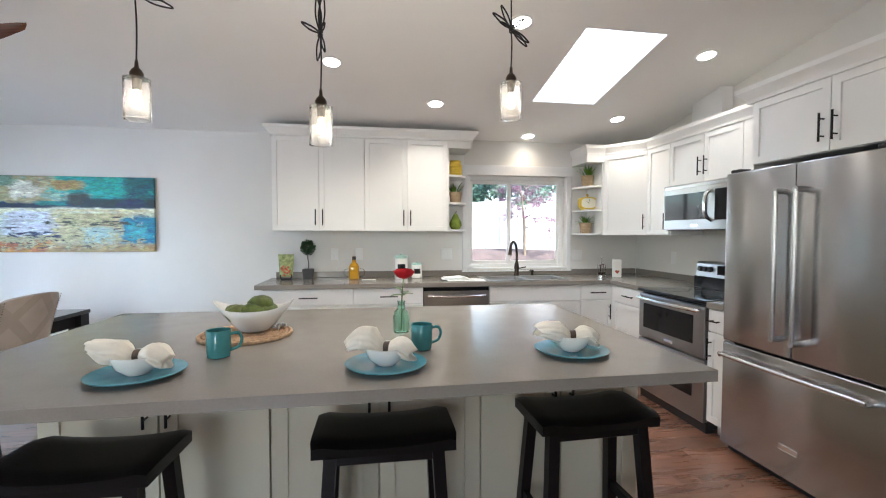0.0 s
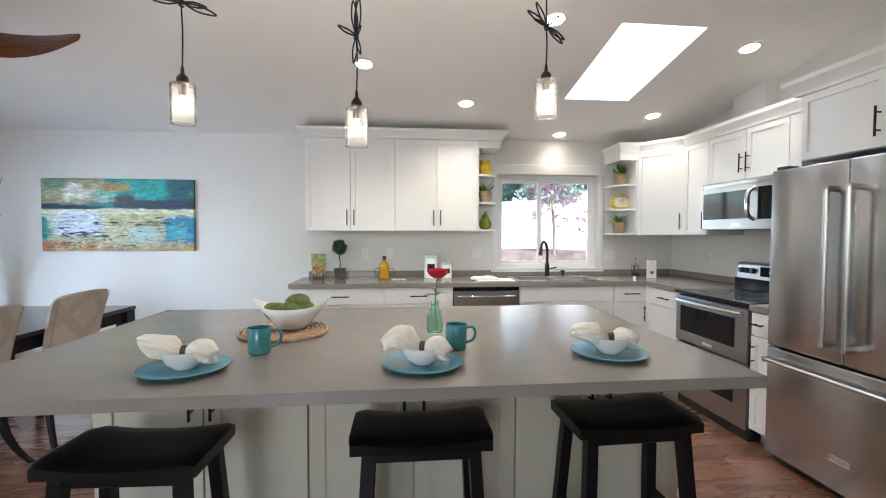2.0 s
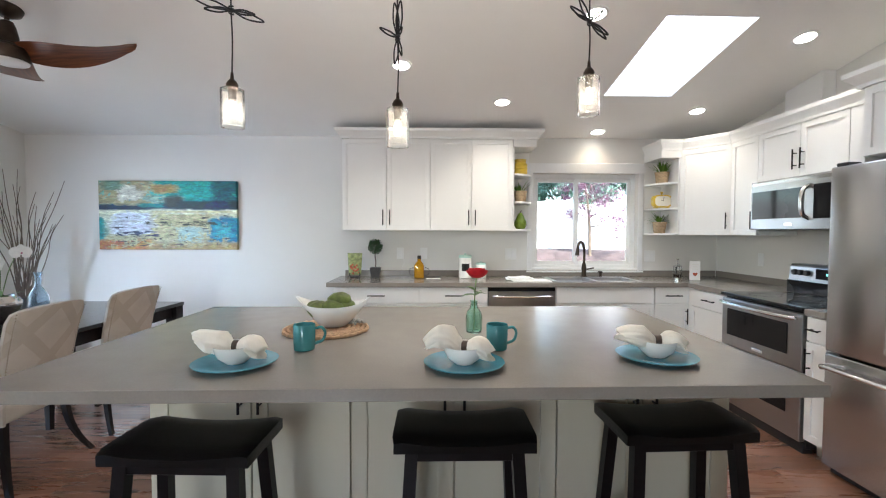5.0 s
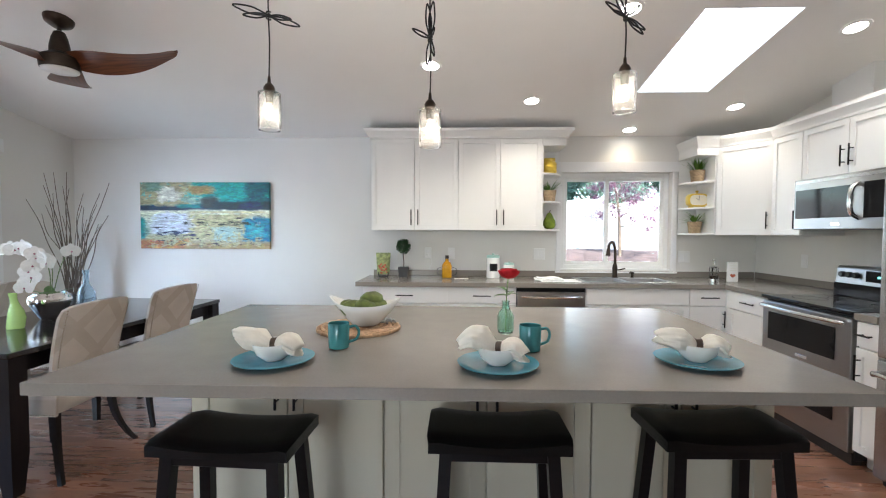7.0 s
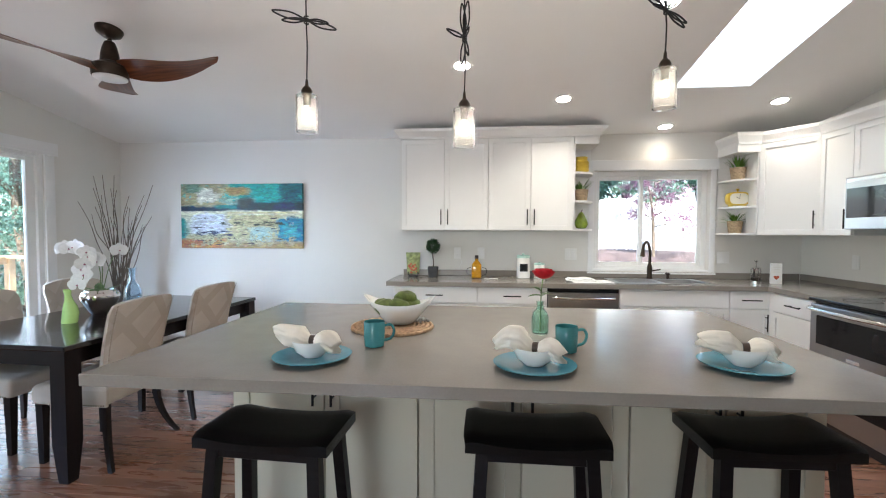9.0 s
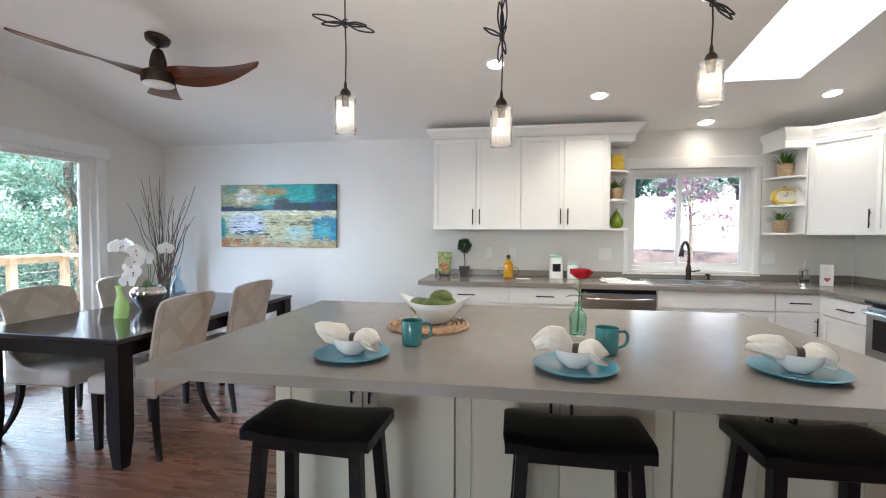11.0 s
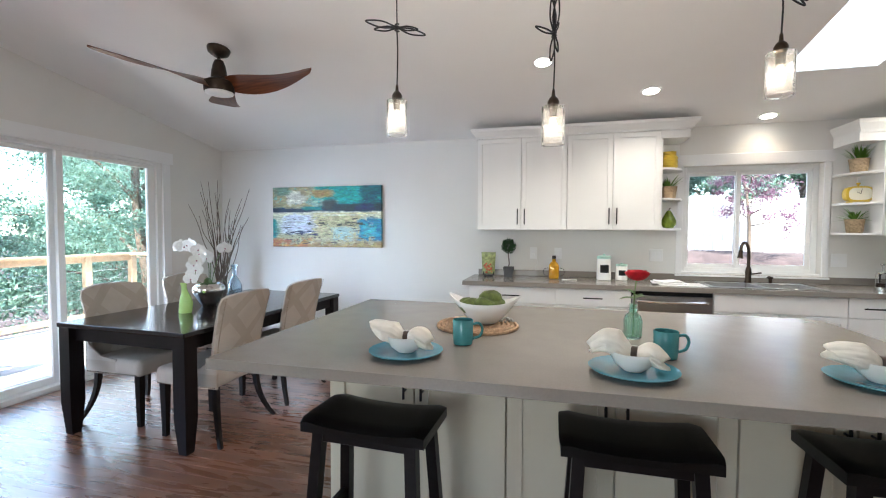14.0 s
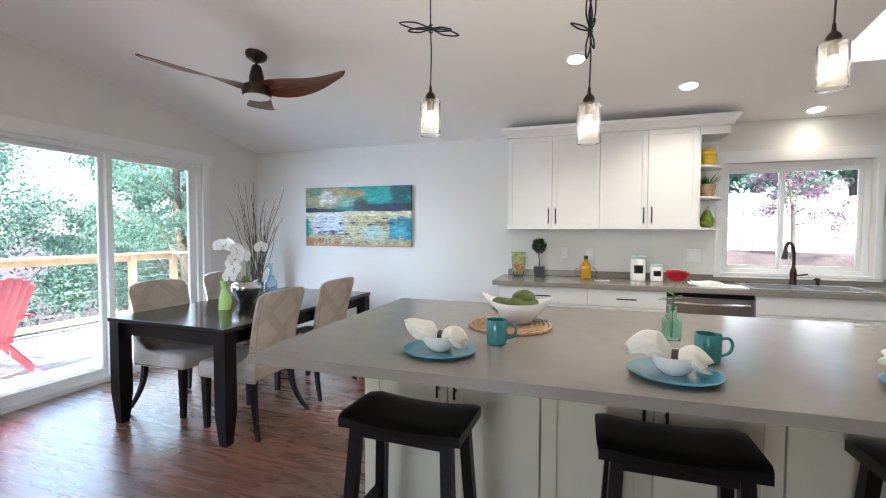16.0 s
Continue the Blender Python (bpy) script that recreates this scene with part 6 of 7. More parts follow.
tpy = thing("topiary", (-0.645, 3.88, WZ), 0, "small ball topiary in a dark square pot", "plant")
bm = bmesh.new()
rings = [[bm.verts.new((dx * h, dy * h, z)) for dx, dy in ((-1, -1), (1, -1), (1, 1), (-1, 1))] for z, h in ((0.0, 0.034), (0.075, 0.044), (0.09, 0.044))]
for p, q in zip(rings, rings[1:]):
    for i in range(4):
        bm.faces.new((p[i], p[(i + 1) % 4], q[(i + 1) % 4], q[i]))
bm.faces.new(list(reversed(rings[0])))
bm.faces.new(rings[-1])
part("pot", bm, M["dark_pot"], tpy)
part("trunk", tube(curve([(0, 0, 0.08), (0.004, 0, 0.13), (-0.003, 0, 0.19), (0, 0, 0.24)]), 0.005, 6), M["twig"], tpy, smooth=True)


def leaf_cloud(rnd, count, place, size, bm=None):
    """Many small leaves, each a bent pair of triangles."""
    verts, faces = [], []
    for k in range(count):
        p, s = place(rnd), size * rnd.uniform(0.6, 1.3)
        d = Vector((rnd.gauss(0, 1), rnd.gauss(0, 1), rnd.gauss(0, 1))).normalized()
        e = d.orthogonal().normalized()
        e.rotate(Matrix.Rotation(rnd.uniform(0, 6.28), 3, d))
        f = d.cross(e)
        i = len(verts)
        verts += [p - e * s, p + f * s * 0.45 + d * s * 0.15, p + e * s, p - f * s * 0.45 + d * s * 0.15]
        faces += [(i, i + 1, i + 2, i + 3)]
    return verts, faces


def leaf_part(name, parent, rnd, count, place, size, material, label=""):
    v, f = leaf_cloud(rnd, count, place, size)
    me = bpy.data.meshes.new(name)
    me.from_pydata([tuple(q) for q in v], [], f)
    me.materials.append(material)
    o = new(name, me)
    o.parent = parent
    if label:
        o["label"] = label
    o["kind"] = "stuff"
    return o


def in_ball(c, r, sz=1.0, shell=0.55):
    def place(rnd):
        d = Vector((rnd.gauss(0, 1), rnd.gauss(0, 1), rnd.gauss(0, 1))).normalized()
        k = r * (shell + (1 - shell) * rnd.random())
        return Vector(c) + Vector((d.x * k, d.y * k, d.z * k * sz))
    return place


tpy.scale = (1.15, 1.15, 1.15)
leaf_part("foliage", tpy, random.Random(5), 700, in_ball((0, 0, 0.275), 0.068), 0.011, M["topiary"], "dense dark green leaf ball")

ob = thing("oil_bottle", (-0.195, 3.82, WZ), 0, "square amber oil bottle with a dark stopper", "bottle")
part("bottle", bx(-0.043, 0.043, -0.043, 0.043, 0.0, 0.135, bevel=0.014, seg=4), M["honey"], ob, smooth=True)
for k in range(5):
    part("ridge", bx(-0.0445, 0.0445, -0.0445, 0.0445, 0.018 + 0.023 * k, 0.026 + 0.023 * k, bevel=0.003), M["honey"], ob, smooth=True)
part("neck", lathe([(0.04, 0.13), (0.03, 0.15), (0.016, 0.162), (0.016, 0.185)], 20), M["honey"], ob, smooth=True)
part("stopper", lathe([(0.014, 0.185), (0.017, 0.187), (0.017, 0.215), (0.012, 0.218)], 18), M["amber_wood"], ob, "dark stopper", smooth=True)
bm = tube(curve([(-0.05, 0.02, 0.10), (-0.085, 0.02, 0.085), (-0.085, 0.02, 0.04), (-0.05, 0.02, 0.02)]), 0.0025, 6)
tube(curve([(0.05, 0.02, 0.10), (0.085, 0.02, 0.085), (0.085, 0.02, 0.04), (0.05, 0.02, 0.02)]), 0.0025, 6, bm)
part("wire_rack", bm, M["black_metal"], ob, "thin wire handles", smooth=True)
ob.scale = (1.12, 1.12, 1.05)
solo("white_trivet", bx(-0.07, 0.07, -0.02, 0.02, 0, 0.008, bevel=0.003), M["white_ceramic"], "small white spoon rest on the worktop", "spoon rest", loc=(-0.05, 3.72, WZ))

for x, y, s, lab in ((0.275, 3.87, 1.18, "tall white enamel canister with a mint lid"), (0.437, 3.88, 0.78, "small white enamel canister with a mint lid")):
    c = thing("canister", (x, y, WZ), 0, lab, "canister", "canisters")
    part("body", lathe([(0.058 * s ** 0.5, 0.0), (0.062 * s ** 0.5, 0.004), (0.062 * s ** 0.5, 0.165 * s), (0.058 * s ** 0.5, 0.172 * s)], 32), M["white_ceramic"], c, smooth=True)
    part("lid", lathe([(0.060 * s ** 0.5, 0.1725 * s), (0.060 * s ** 0.5, 0.192 * s), (0.05 * s ** 0.5, 0.197 * s), (0.012, 0.199 * s), (0.012, 0.21 * s), (0.0, 0.213 * s)], 32), M["mint"], c, "mint green lid", smooth=True)
    bm = bmesh.new()
    r = 0.0625 * s ** 0.5
    vs = [[bm.verts.new((r * math.cos(a), r * math.sin(a), z * s)) for a in [radians(-125 + 10 * k) for k in range(8)]] for z in (0.06, 0.125)]
    for k in range(7):
        bm.faces.new((vs[0][k], vs[0][k + 1], vs[1][k + 1], vs[1][k]))
    bmesh.ops.solidify(bm, geom=list(bm.faces), thickness=-0.001)
    part("label_panel", bm, M["ink"], c, "dark label panel")

tw_ = thing("dish_towel", (0.80, 3.66, WZ), -6, "folded white dish towel lying beside the sink", "towel")
for z, (a, b, c_, d) in ((0.0, (-0.14, 0.13, -0.10, 0.09)), (0.012, (-0.12, 0.10, -0.085, 0.08))):
    bm = bmesh.new()
    bmesh.ops.create_grid(bm, x_segments=18, y_segments=14, size=1)
    for v in bm.verts:
        x, y = a + (b - a) * (v.co.x + 1) / 2, c_ + (d - c_) * (v.co.y + 1) / 2
        v.co = Vector((x, y, z + 0.010 + 0.004 * noise.noise(Vector((x * 22, y * 22, z * 90))) + (0.012 * noise.noise(Vector((x * 9, y * 9, 3))) if z else 0)))
    bmesh.ops.solidify(bm, geom=list(bm.faces), thickness=0.009)
    part("fold", bm, M["towel"], tw_, smooth="all")
dm = solo("drying_mat", bx(-0.20, 0.17, -0.11, 0.13, 0, 0.006, bevel=0.003), M["towel"], "thin white drying mat beside the sink", "mat", loc=(0.90, 3.60, WZ))
tw_.location.z += 0.0065

fp = thing("french_press", (2.335, 3.62, WZ), 70, "glass french press with a metal frame beside the card", "french press")
part("frame", lathe([(0.040, 0.0), (0.042, 0.002), (0.042, 0.03), (0.0405, 0.03)], 24, cap=False), M["chrome"], fp, smooth=True)
p = part("beaker", lathe([(0.038, 0.004), (0.038, 0.135), (0.036, 0.135), (0.036, 0.006), (0.0, 0.006)], 24), M["clear"], fp, "clear glass beaker", smooth=True)
p.visible_shadow = False
for a in (0.3, 1.87, 3.44, 5.01):
    part("frame_bar", tube([(0.0415 * math.cos(a), 0.0415 * math.sin(a), 0.02), (0.0415 * math.cos(a), 0.0415 * math.sin(a), 0.138)], 0.0025, 6), M["chrome"], fp)
part("coffee", lathe([(0.0345, 0.008), (0.0345, 0.06)], 24), M["coffee"], fp, "dark ground coffee")
part("lid", lathe([(0.040, 0.135), (0.040, 0.145), (0.02, 0.155), (0.004, 0.157), (0.004, 0.20), (0.015, 0.205), (0.015, 0.213), (0.0, 0.217)], 20), M["chrome"], fp, smooth=True)
part("ear", tube(curve([(0.04, 0, 0.13), (0.07, 0, 0.12), (0.07, 0, 0.05), (0.04, 0, 0.035)]), 0.006, 8), M["black_plastic"], fp, smooth=True)

cd = thing("heart_card", (2.53, 3.66, WZ), -14, "white card with a red heart standing on the worktop", "card")
part("card", bx(-0.045, 0.045, -0.012, 0.012, 0.0, 0.185, bevel=0.002), M["sign_white"], cd)
heart = [(0.022 * 16 * math.sin(t) ** 3 / 16, 0.058 + 0.022 * (13 * math.cos(t) - 5 * math.cos(2 * t) - 2 * math.cos(3 * t) - math.cos(4 * t)) / 16) for t in [2 * math.pi * k / 28 for k in range(28)]]
part("heart", prism(heart, 0.0012, None, "y", -0.0135), M["print_red"], cd, "dark red heart")
for k, wd in enumerate((0.028, 0.022, 0.030)):
    part("text_bar", bx(-wd, wd, -0.0135, -0.0121, 0.105 + 0.022 * k, 0.112 + 0.022 * k), M["cabin"], cd, "faint grey line of writing")


# wall plates
def wall_plate(x, z, kind, y=YB, rz=0, w=0.075):
    p = thing("wall_outlet" if kind == "outlet" else "light_switch", (x, y - 0.001 if rz == 0 else y, z), rz, "white plastic wall outlet plate" if kind == "outlet" else "white plastic rocker switch plate", "outlet" if kind == "outlet" else "switch", kind="structure")
    part("plate", bx(-w / 2, w / 2, -0.006, 0, -0.06, 0.06, bevel=0.002), M["white_plastic"], p)
    n = 2 if w > 0.1 else 1
    for k in range(n):
        cx = 0 if n == 1 else (-0.023 + 0.046 * k)
        part("rocker" if kind != "outlet" else "socket", bx(cx - 0.016, cx + 0.016, -0.009, -0.0062, -0.033, 0.033, bevel=0.001), M["trim"], p)
    return p


po = wall_plate(-0.405, 1.155, "outlet")
part("plug", bx(-0.012, 0.012, -0.03, -0.0092, -0.03, -0.005, bevel=0.003), M["white_plastic"], po)
part("plug_cord", tube(curve([(0, -0.03, -0.02), (0.03, -0.035, -0.05), (0.045, -0.03, -0.10), (0.02, -0.03, -0.15), (0.03, -0.035, -0.18)]), 0.0025, 6), M["white_plastic"], po, smooth=True)
wall_plate(-0.155, 1.155, "switch")
wall_plate(0.775, 1.15, "switch", w=0.12)
wall_plate(2.275, 1.13, "switch", w=0.12)
wall_plate(XR - 0.001, 1.13, "outlet", y=3.42, rz=-90).location.x = XR - 0.001


# ---- things on the open end shelves ----
def herb_pot(x, y, z, label, droop=0.0, seed=1, s=1.0, wrap="burlap"):
    h = thing("potted_herb", (x, y, z), 0, label, "plant", "shelf plants")
    part("pot", lathe([(0.028 * s, 0.0), (0.031 * s, 0.004), (0.038 * s, 0.06 * s), (0.040 * s, 0.066 * s), (0.034 * s, 0.062 * s), (0.0, 0.055 * s)], 20), M[wrap], h, smooth=True)
    rnd = random.Random(seed)
    for k in range(30):
        a, r = rnd.uniform(0, 6.28), rnd.uniform(0.2, 1)
        ln = rnd.uniform(0.045, 0.085) * s
        part("blade", leaf_mesh(a, 90 - 40 * r - droop * r, ln, 0.0045 * s, (0.02 * r * math.cos(a) * s, 0.02 * r * math.sin(a) * s, 0.058 * s)), M["herb"], h)
    return h


SY = YB - 0.15
b1 = LZ + 0.0185
s1 = (LH - 0.07) / 3
yj = thing("yellow_jar", (0.84, SY, LZ + 2 * s1 + 0.0185), 0, "squat yellow ribbed glass jar on the shelf", "jar")
part("jar", lathe([(0.048, 0.0), (0.055, 0.008), (0.058, 0.05), (0.055, 0.095), (0.045, 0.105), (0.048, 0.13), (0.042, 0.13), (0.04, 0.105), (0.0, 0.10)], 28), M["yellow"], yj, smooth=True)
for k in range(3):
    part("rib", lathe([(0.057, 0.02 + 0.028 * k), (0.0605, 0.027 + 0.028 * k), (0.057, 0.034 + 0.028 * k)], 28, cap=False), M["yellow"], yj, smooth=True)
herb_pot(0.845, SY, LZ + s1 + 0.0185, "green grass plant in a burlap-wrapped pot", seed=2, s=1.75)
pr = thing("ceramic_pear", (0.84, SY - 0.03, b1), 0, "green glazed ceramic pear on the shelf", "pear")
part("body", lathe([(0.02, 0.0), (0.04, 0.006), (0.056, 0.035), (0.054, 0.065), (0.036, 0.10), (0.022, 0.13), (0.013, 0.143), (0.0, 0.145)], 28), M["pear"], pr, smooth="all")
part("stalk", tube(curve([(0, 0, 0.14), (0.003, 0, 0.155), (0.01, 0, 0.165)]), 0.004, 6), M["twig"], pr)
yj.scale = (1.25, 1.25, 1.25)
pr.scale = (1.15, 1.15, 1.15)
s2 = (RH - 0.07) / 3
herb_pot(2.315, SY, RZ + 2 * s2 + 0.0185, "bright green grass plant in a wrapped pot", seed=6, s=1.8)
herb_pot(2.30, SY, RZ + 0.0185, "trailing green plant in a small wrapped pot", droop=45, seed=8, s=1.75)
ck = thing("desk_clock", (2.305, SY - 0.02, RZ + s2 + 0.0185), 0, "yellow retro clock with a cream oval dial", "clock")
oval = [(0.083 * math.copysign(abs(math.cos(t)) ** 0.55, math.cos(t)), 0.062 + 0.055 * math.copysign(abs(math.sin(t)) ** 0.7, math.sin(t))) for t in [2 * math.pi * k / 40 for k in range(40)]]
part("case", prism(oval, 0.05, None, "y", -0.025, bevel=0.004), M["yellow"], ck, smooth=True)
dial = [(x * 0.82, 0.062 + (z - 0.062) * 0.78) for x, z in oval]
part("dial", prism(dial, 0.002, None, "y", -0.029), M["dial"], ck, "cream dial")
for a, ln in ((-60, 0.026), (10, 0.034)):
    part("clock_pointer", tube([(0, -0.031, 0.062), (ln * math.sin(radians(a)), -0.031, 0.062 + ln * math.cos(radians(a)))], 0.0016, 5), M["ink"], ck, "thin black pointer")
part("top_knob", lathe([(0.006, 0.115), (0.006, 0.128), (0.013, 0.132), (0.010, 0.142), (0.0, 0.144)], 14), M["yellow"], ck, smooth=True)
for x in (-0.05, 0.05):
    part("foot", bx(x - 0.012, x + 0.012, -0.02, 0.02, 0.0, 0.012, bevel=0.003), M["yellow"], ck)

ck.scale = (1.2, 1.2, 1.2)

# ---- outdoors ----
def ground_z(x, y):
    def sm(a, b, t):
        t = min(max((t - a) / (b - a), 0), 1)
        return t * t * (3 - 2 * t)
    bank = 1.42 * sm(4.5, 7.4, y) * sm(-5.5, -2.5, x)
    fall = -2.6 * sm(-5.0, -11.0, x)
    return -0.35 + bank + fall + 0.05 * noise.noise(Vector((x * 0.4, y * 0.4, 0)))


def spread(n, far, near):
    return [math.copysign(near * (abs(k) / n) + far * (abs(k) / n) ** 5, k) for k in range(-n, n + 1)]


gx = [q - 1 for q in spread(44, 420, 22)]
gy = [q + 3 for q in spread(44, 420, 22)]
verts = [(x, y, ground_z(x, y)) for x in gx for y in gy]
n = len(gy)
faces = [(i * n + j, (i + 1) * n + j, (i + 1) * n + j + 1, i * n + j + 1) for i in range(len(gx) - 1) for j in range(n - 1)]
me = bpy.data.meshes.new("ground")
me.from_pydata(verts, [], faces)
me.materials.append(M["mulch"])
for p in me.polygons:
    p.use_smooth = True
tagged(new("ground", me), "bark-mulched garden ground sloping round the house", "ground", kind="structure")

fe = thing("garden_fence", (0, 7.9, 0), 0, "white board fence in full sun behind the garden bed", "fence")
for k in range(62):
    x = -3.6 + 0.152 * k
    top = 2.02 + 0.02 * math.sin(k) - 0.05 * (k > 40)
    part("board", bx(x, x + 0.146, 0.0, 0.02, ground_z(x, 7.9) - 0.1, top, bevel=0.003), M["fence"], fe)
for z in (1.15, 1.85):
    part("rail", bx(-3.6, 5.85, 0.021, 0.06, z, z + 0.09), M["fence"], fe)
for x in (-3.55, -1.2, 1.15, 3.5, 5.75):
    part("post", bx(x, x + 0.09, 0.021, 0.11, 0.6, 2.06), M["fence"], fe)


def tree(x, y, h, spread_r, material, count, leaf, label, seed, trunk_r=0.12, low=0.35, name="tree", limbs=9):
    rnd = random.Random(seed)
    z0 = ground_z(x, y)
    t = thing(name, (x, y, z0), 0, label, "tree", "garden trees")
    pts = [(rnd.uniform(-0.03, 0.03) * i, rnd.uniform(-0.03, 0.03) * i, h * 0.92 * i / 6 - (0.2 if i == 0 else 0)) for i in range(7)]
    bm = tube(curve(pts, 4), trunk_r, 10, taper=0.25)
    part("trunk", bm, M["bark"], t, smooth=True)
    centres = []
    for k in range(limbs):
        a = 2.4 * k + rnd.uniform(-0.4, 0.4)
        f = low + (1 - low) * (k + 0.5) / limbs
        r = spread_r * (1.05 - 0.75 * max(0, f - 0.45)) * rnd.uniform(0.65, 1.05)
        b = Vector((0, 0, h * f * 0.86))
        e = Vector((r * math.cos(a), r * math.sin(a), h * f + rnd.uniform(-0.05, 0.12) * h))
        mid = b.lerp(e, 0.5) + Vector((0, 0, 0.08 * r))
        part("limb", tube(curve([b, mid, e], 5), trunk_r * 0.35, 6, taper=0.25), M["bark"], t, smooth=True)
        for q in range(4):
            c = b.lerp(e, 0.45 + 0.2 * q) + Vector((rnd.gauss(0, 0.16), rnd.gauss(0, 0.16), rnd.gauss(0, 0.12))) * spread_r
            centres.append((c, spread_r * rnd.uniform(0.10, 0.26)))
    centres.append((Vector((0, 0, h * 0.97)), spread_r * 0.3))

    def place(rn):
        c, r = rn.choice(centres)
        d = Vector((rn.gauss(0, 1), rn.gauss(0, 1), rn.gauss(0, 0.7)))
        return c + d * r * 0.6
    leaf_part("crown", t, rnd, count, place, leaf, material, "loose crown of many small leaves")
    return t


tree(2.70, 7.0, 2.15, 0.56, M["foliage_plum"], 7500, 0.020, "young plum tree with dark red leaves by the fence", 31, 0.03, 0.24, "plum_tree", 16)
for k, (x, y, h, r, c) in enumerate(((-0.8, 11.2, 5.2, 2.4, 6500), (2.4, 12.5, 6.0, 2.6, 6500), (5.3, 11.0, 5.6, 2.4, 6500), (8.5, 11.5, 6.5, 2.6, 5000), (3.0, 9.8, 3.3, 1.1, 6000), (4.75, 10.0, 3.2, 1.1, 6000), (0.9, 9.8, 3.4, 1.2, 5000))):
    tree(x, y, h, r, M["foliage_dark"] if k % 2 else M["foliage"], c * 2, 0.06, "broadleaf tree behind the fence", 50 + k, 0.07, 0.2)
for k, (x, y, h, r, c) in enumerate(((-9.6, 2.0, 8.0, 2.3, 15000), (-9.0, 7.0, 8.0, 2.3, 18000), (-8.6, 10.5, 7.6, 2.7, 14000), (-12.5, 3.4, 9.0, 2.6, 13000), (-13.5, 11.5, 7.0, 2.6, 12000), (-9.8, -0.8, 7.5, 2.6, 8000))):
    tree(x, y, h, r, M["foliage"], int(c * 3.4), 0.031, "leafy maple tree below the deck", 70 + k, 0.16, 0.15, limbs=14)
for k, (x, y) in enumerate(((-20, 7), (-21, 15.5), (-18, 2), (-16, 18), (-19, 13.5))):
    tree(x, y, 7.6, 4.0, M["foliage_dark"] if k % 2 else M["foliage"], 20000, 0.085, "tree in the woods beyond the garden", 90 + k, 0.22, 0.1, limbs=12)

# deck outside the patio door
DKZ = -0.06
dk = thing("timber_deck", (0, 0, DKZ), 0, "sunlit timber deck outside the patio door", "deck", kind="structure")
DX0, DY_0, DY_1 = -7.2, -1.5, 5.2
for k in range(20):
    x = XL - TH - 0.145 - 0.145 * k
    part("deck_board", bx(x, x + 0.139, DY_0, DY_1, -0.035, 0.0, bevel=0.003), M["deck"], dk)
bm = bmesh.new()
for y in (DY_0 + 0.1, 0.6, 2.6, DY_1 - 0.1):
    box(bm, DX0, XL - TH, y - 0.03, y + 0.03, -0.2, -0.036)
for x in (DX0 + 0.1,):
    for y in (DY_0 + 0.1, 2.0, DY_1 - 0.1):
        box(bm, x - 0.06, x + 0.06, y - 0.06, y + 0.06, ground_z(x, y) - DKZ - 0.2, -0.2)
part("deck_frame", bm, M["cedar"], dk)
rl = thing("deck_railing", (0, 0, DKZ), 0, "new cedar deck railing with a flat cap and wire infill", "railing")
for y in (DY_0 + 0.05, 0.55, 2.55, 4.45, DY_1 - 0.02):
    part("post", bx(DX0 + 0.02, DX0 + 0.11, y - 0.045, y + 0.045, 0.001, 1.035, bevel=0.003), M["cedar"], rl)
part("cap_rail", bx(DX0 - 0.005, DX0 + 0.135, DY_0, DY_1, 1.036, 1.072, bevel=0.003), M["cedar"], rl)
part("top_rail", bx(DX0 + 0.045, DX0 + 0.085, DY_0, DY_1, 0.945, 1.035, bevel=0.003), M["cedar"], rl)
part("bottom_rail", bx(DX0 + 0.045, DX0 + 0.085, DY_0, DY_1, 0.08, 0.16, bevel=0.003), M["cedar"], rl)
for k in range(5):
    part("wire", tube([(DX0 + 0.065, DY_0, 0.25 + 0.14 * k), (DX0 + 0.065, DY_1, 0.25 + 0.14 * k)], 0.0025, 5), M["chrome"], rl)
part("cap_rail", bx(DX0 + 0.136, XL - TH - 0.002, DY_1 - 0.13, DY_1, 1.036, 1.072, bevel=0.003), M["cedar"], rl)
for x in (-5.8, -4.55):
    part("post", bx(x - 0.045, x + 0.045, DY_1 - 0.11, DY_1 - 0.02, 0.001, 1.035, bevel=0.003), M["cedar"], rl)

# adirondack chair on the deck
ad = thing("adirondack_chair", (-5.78, 1.86, DKZ + 0.001), -76, "coral red plastic adirondack chair on the deck", "chair")
for k in range(7):
    u = (k - 3) / 3
    h = 0.74 - 0.10 * u * u
    o = [(-0.034, 0.0), (0.034, 0.0), (0.046, h * 0.7), (0.046, h * 0.965), (0.036, h), (-0.036, h), (-0.046, h * 0.965), (-0.046, h * 0.7)]
    sl_ = part("back_slat", prism(o, 0.018, None, "y", -0.009, bevel=0.003), M["coral"], ad, smooth=True)
    sl_.matrix_basis = pose(u * 0.21, 0.20 - 0.03 * u * u, 0.30, -22, 0, 0) @ pose(0, 0, 0, 0, 4.2 * u, 0)
for k in range(6):
    part("seat_slat", bx(-0.26, 0.26, -0.34 + 0.085 * k, -0.265 + 0.085 * k, 0.355 - 0.012 * k, 0.375 - 0.012 * k, bevel=0.004), M["coral"], ad)
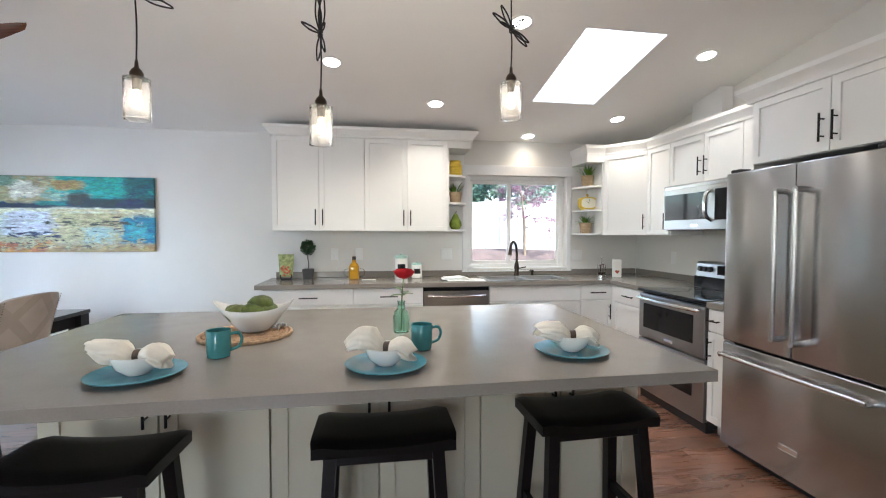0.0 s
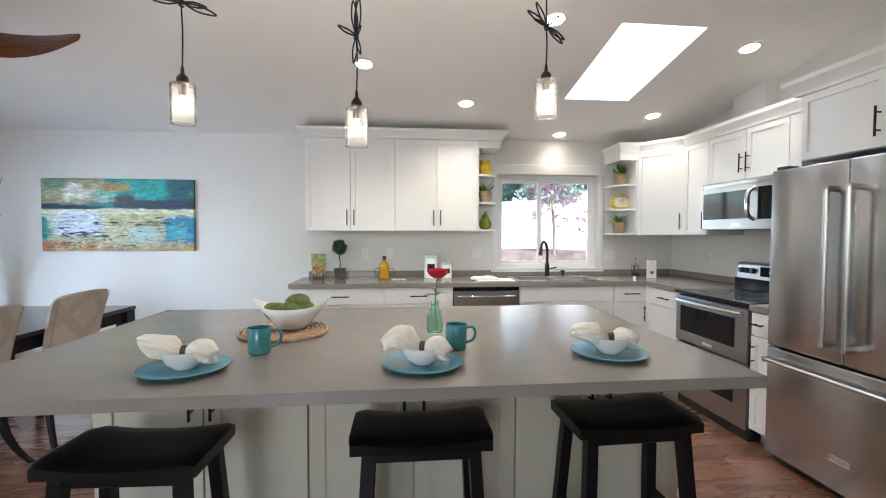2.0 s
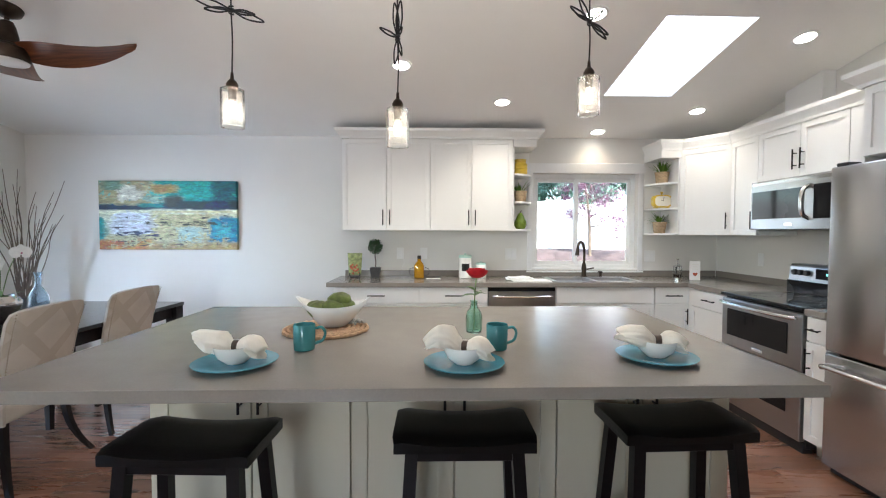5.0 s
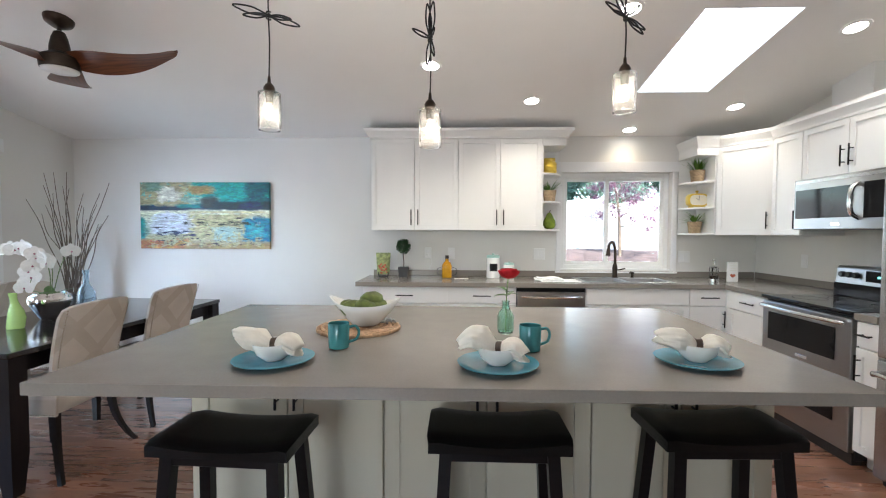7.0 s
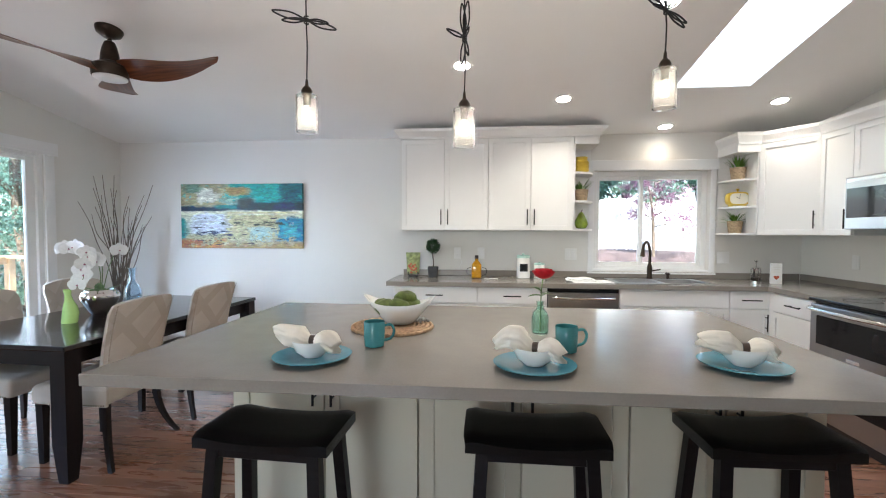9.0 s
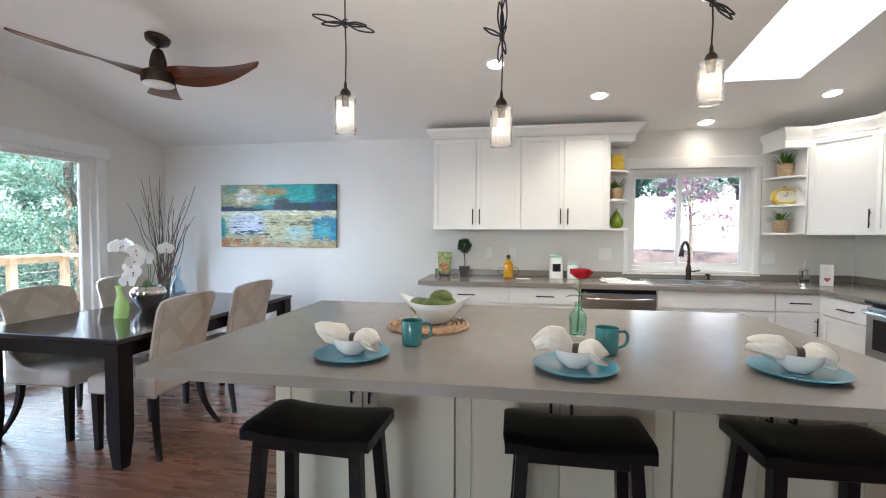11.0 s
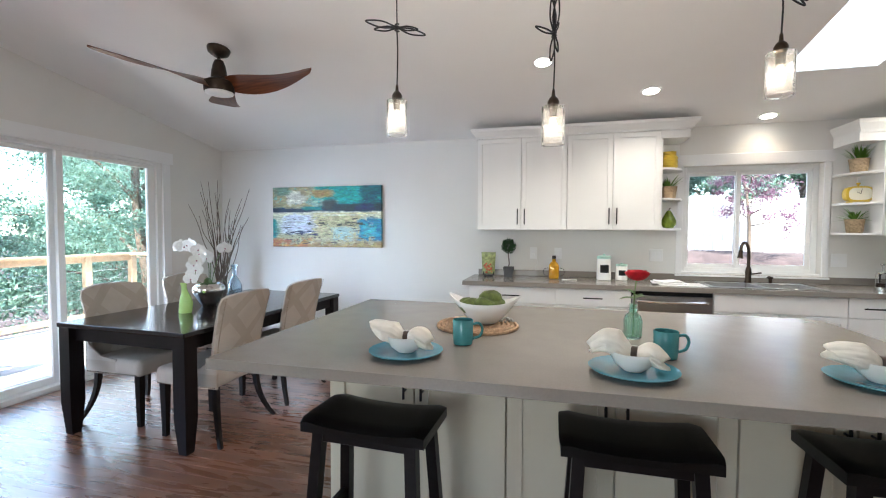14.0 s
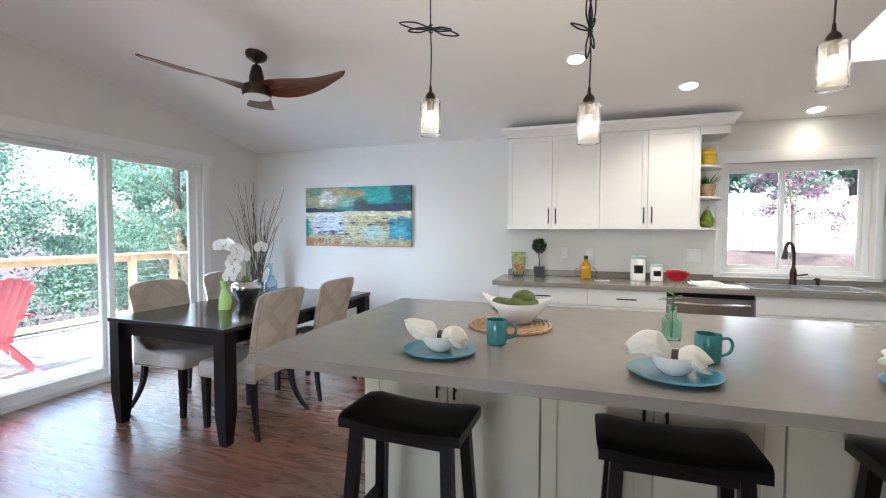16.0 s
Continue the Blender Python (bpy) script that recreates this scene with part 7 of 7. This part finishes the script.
for sx in (-1, 1):
    part("armrest", prism([(sx * 0.28, -0.40), (sx * 0.40, -0.40), (sx * 0.40, 0.0), (sx * 0.33, 0.36), (sx * 0.28, 0.36)], 0.022, None, "z", 0.56, bevel=0.005), M["coral"], ad)
    part("front_leg", bx(sx * 0.29 - 0.02, sx * 0.29 + 0.02, -0.36, -0.26, 0.0, 0.56, bevel=0.005), M["coral"], ad)
    part("rear_leg", prism([(-0.34, 0.27), (-0.34, 0.36), (0.1, 0.33), (0.52, 0.0), (0.42, 0.0), (0.05, 0.24)], 0.03, None, "x", sx * 0.25 - 0.015, bevel=0.004), M["coral"], ad)
part("back_brace", bx(-0.30, 0.30, 0.27, 0.29, 0.535, 0.60, bevel=0.004), M["coral"], ad)
part("back_brace", bx(-0.25, 0.25, 0.19, 0.21, 0.30, 0.36, bevel=0.004), M["coral"], ad)

# ---- floor boards, last ----
floor = solo("floor", bx(XL - 0.02, XR + 0.02, YF - 0.02, YB + 0.02, -0.30, -0.021), M["cedar"], "red-brown stained oak plank floor with a satin finish", "floor", kind="structure")
rnd = random.Random(17)
PW = 0.083
count, rest = 0, bmesh.new()
row = 0
y = YF
pieces = []
while y < YB:
    x = XL - rnd.uniform(0.0, 0.8)
    y1 = min(y + PW, YB)
    while x < XR:
        ln = rnd.uniform(0.7, 1.7)
        a, b = max(x, XL), min(x + ln, XR)
        if b - a > 0.01:
            pieces.append((a, b, y, y1))
        x += ln
    y = y1
near = [p for p in pieces if p[0] < -0.7 and 0.35 < p[2] < 3.9] + [p for p in pieces if p[1] > 1.0 and 0.9 < p[2] < 3.2]
near = near[:300]
for a, b, y0, y1 in pieces:
    key = (a, b, y0, y1)
    if key in near:
        continue
    g = 0.00025
    box(rest, a + g, b - g, y0 + g, y1 - g, -0.0205, 0.0)
part("floor_boards", rest, M["oak"], floor, "")["kind"] = "stuff"
for a, b, y0, y1 in near:
    g = 0.00025
    hl, hw_ = (b - a) / 2 - g, (y1 - y0) / 2 - g
    e = 0.0006
    me = bpy.data.meshes.new("plank")
    v = [(-hl, -hw_, -0.0205), (hl, -hw_, -0.0205), (hl, hw_, -0.0205), (-hl, hw_, -0.0205), (-hl, -hw_, -e), (hl, -hw_, -e), (hl, hw_, -e), (-hl, hw_, -e),
         (-hl + e, -hw_ + e, 0), (hl - e, -hw_ + e, 0), (hl - e, hw_ - e, 0), (-hl + e, hw_ - e, 0)]
    f = [(3, 2, 1, 0), (0, 1, 5, 4), (1, 2, 6, 5), (2, 3, 7, 6), (3, 0, 4, 7), (4, 5, 9, 8), (5, 6, 10, 9), (6, 7, 11, 10), (7, 4, 8, 11), (8, 9, 10, 11)]
    me.from_pydata(v, [], f)
    me.materials.append(M["oak"])
    o = new("plank", me)
    o.parent = floor
    o.location = ((a + b) / 2, (y0 + y1) / 2, 0)
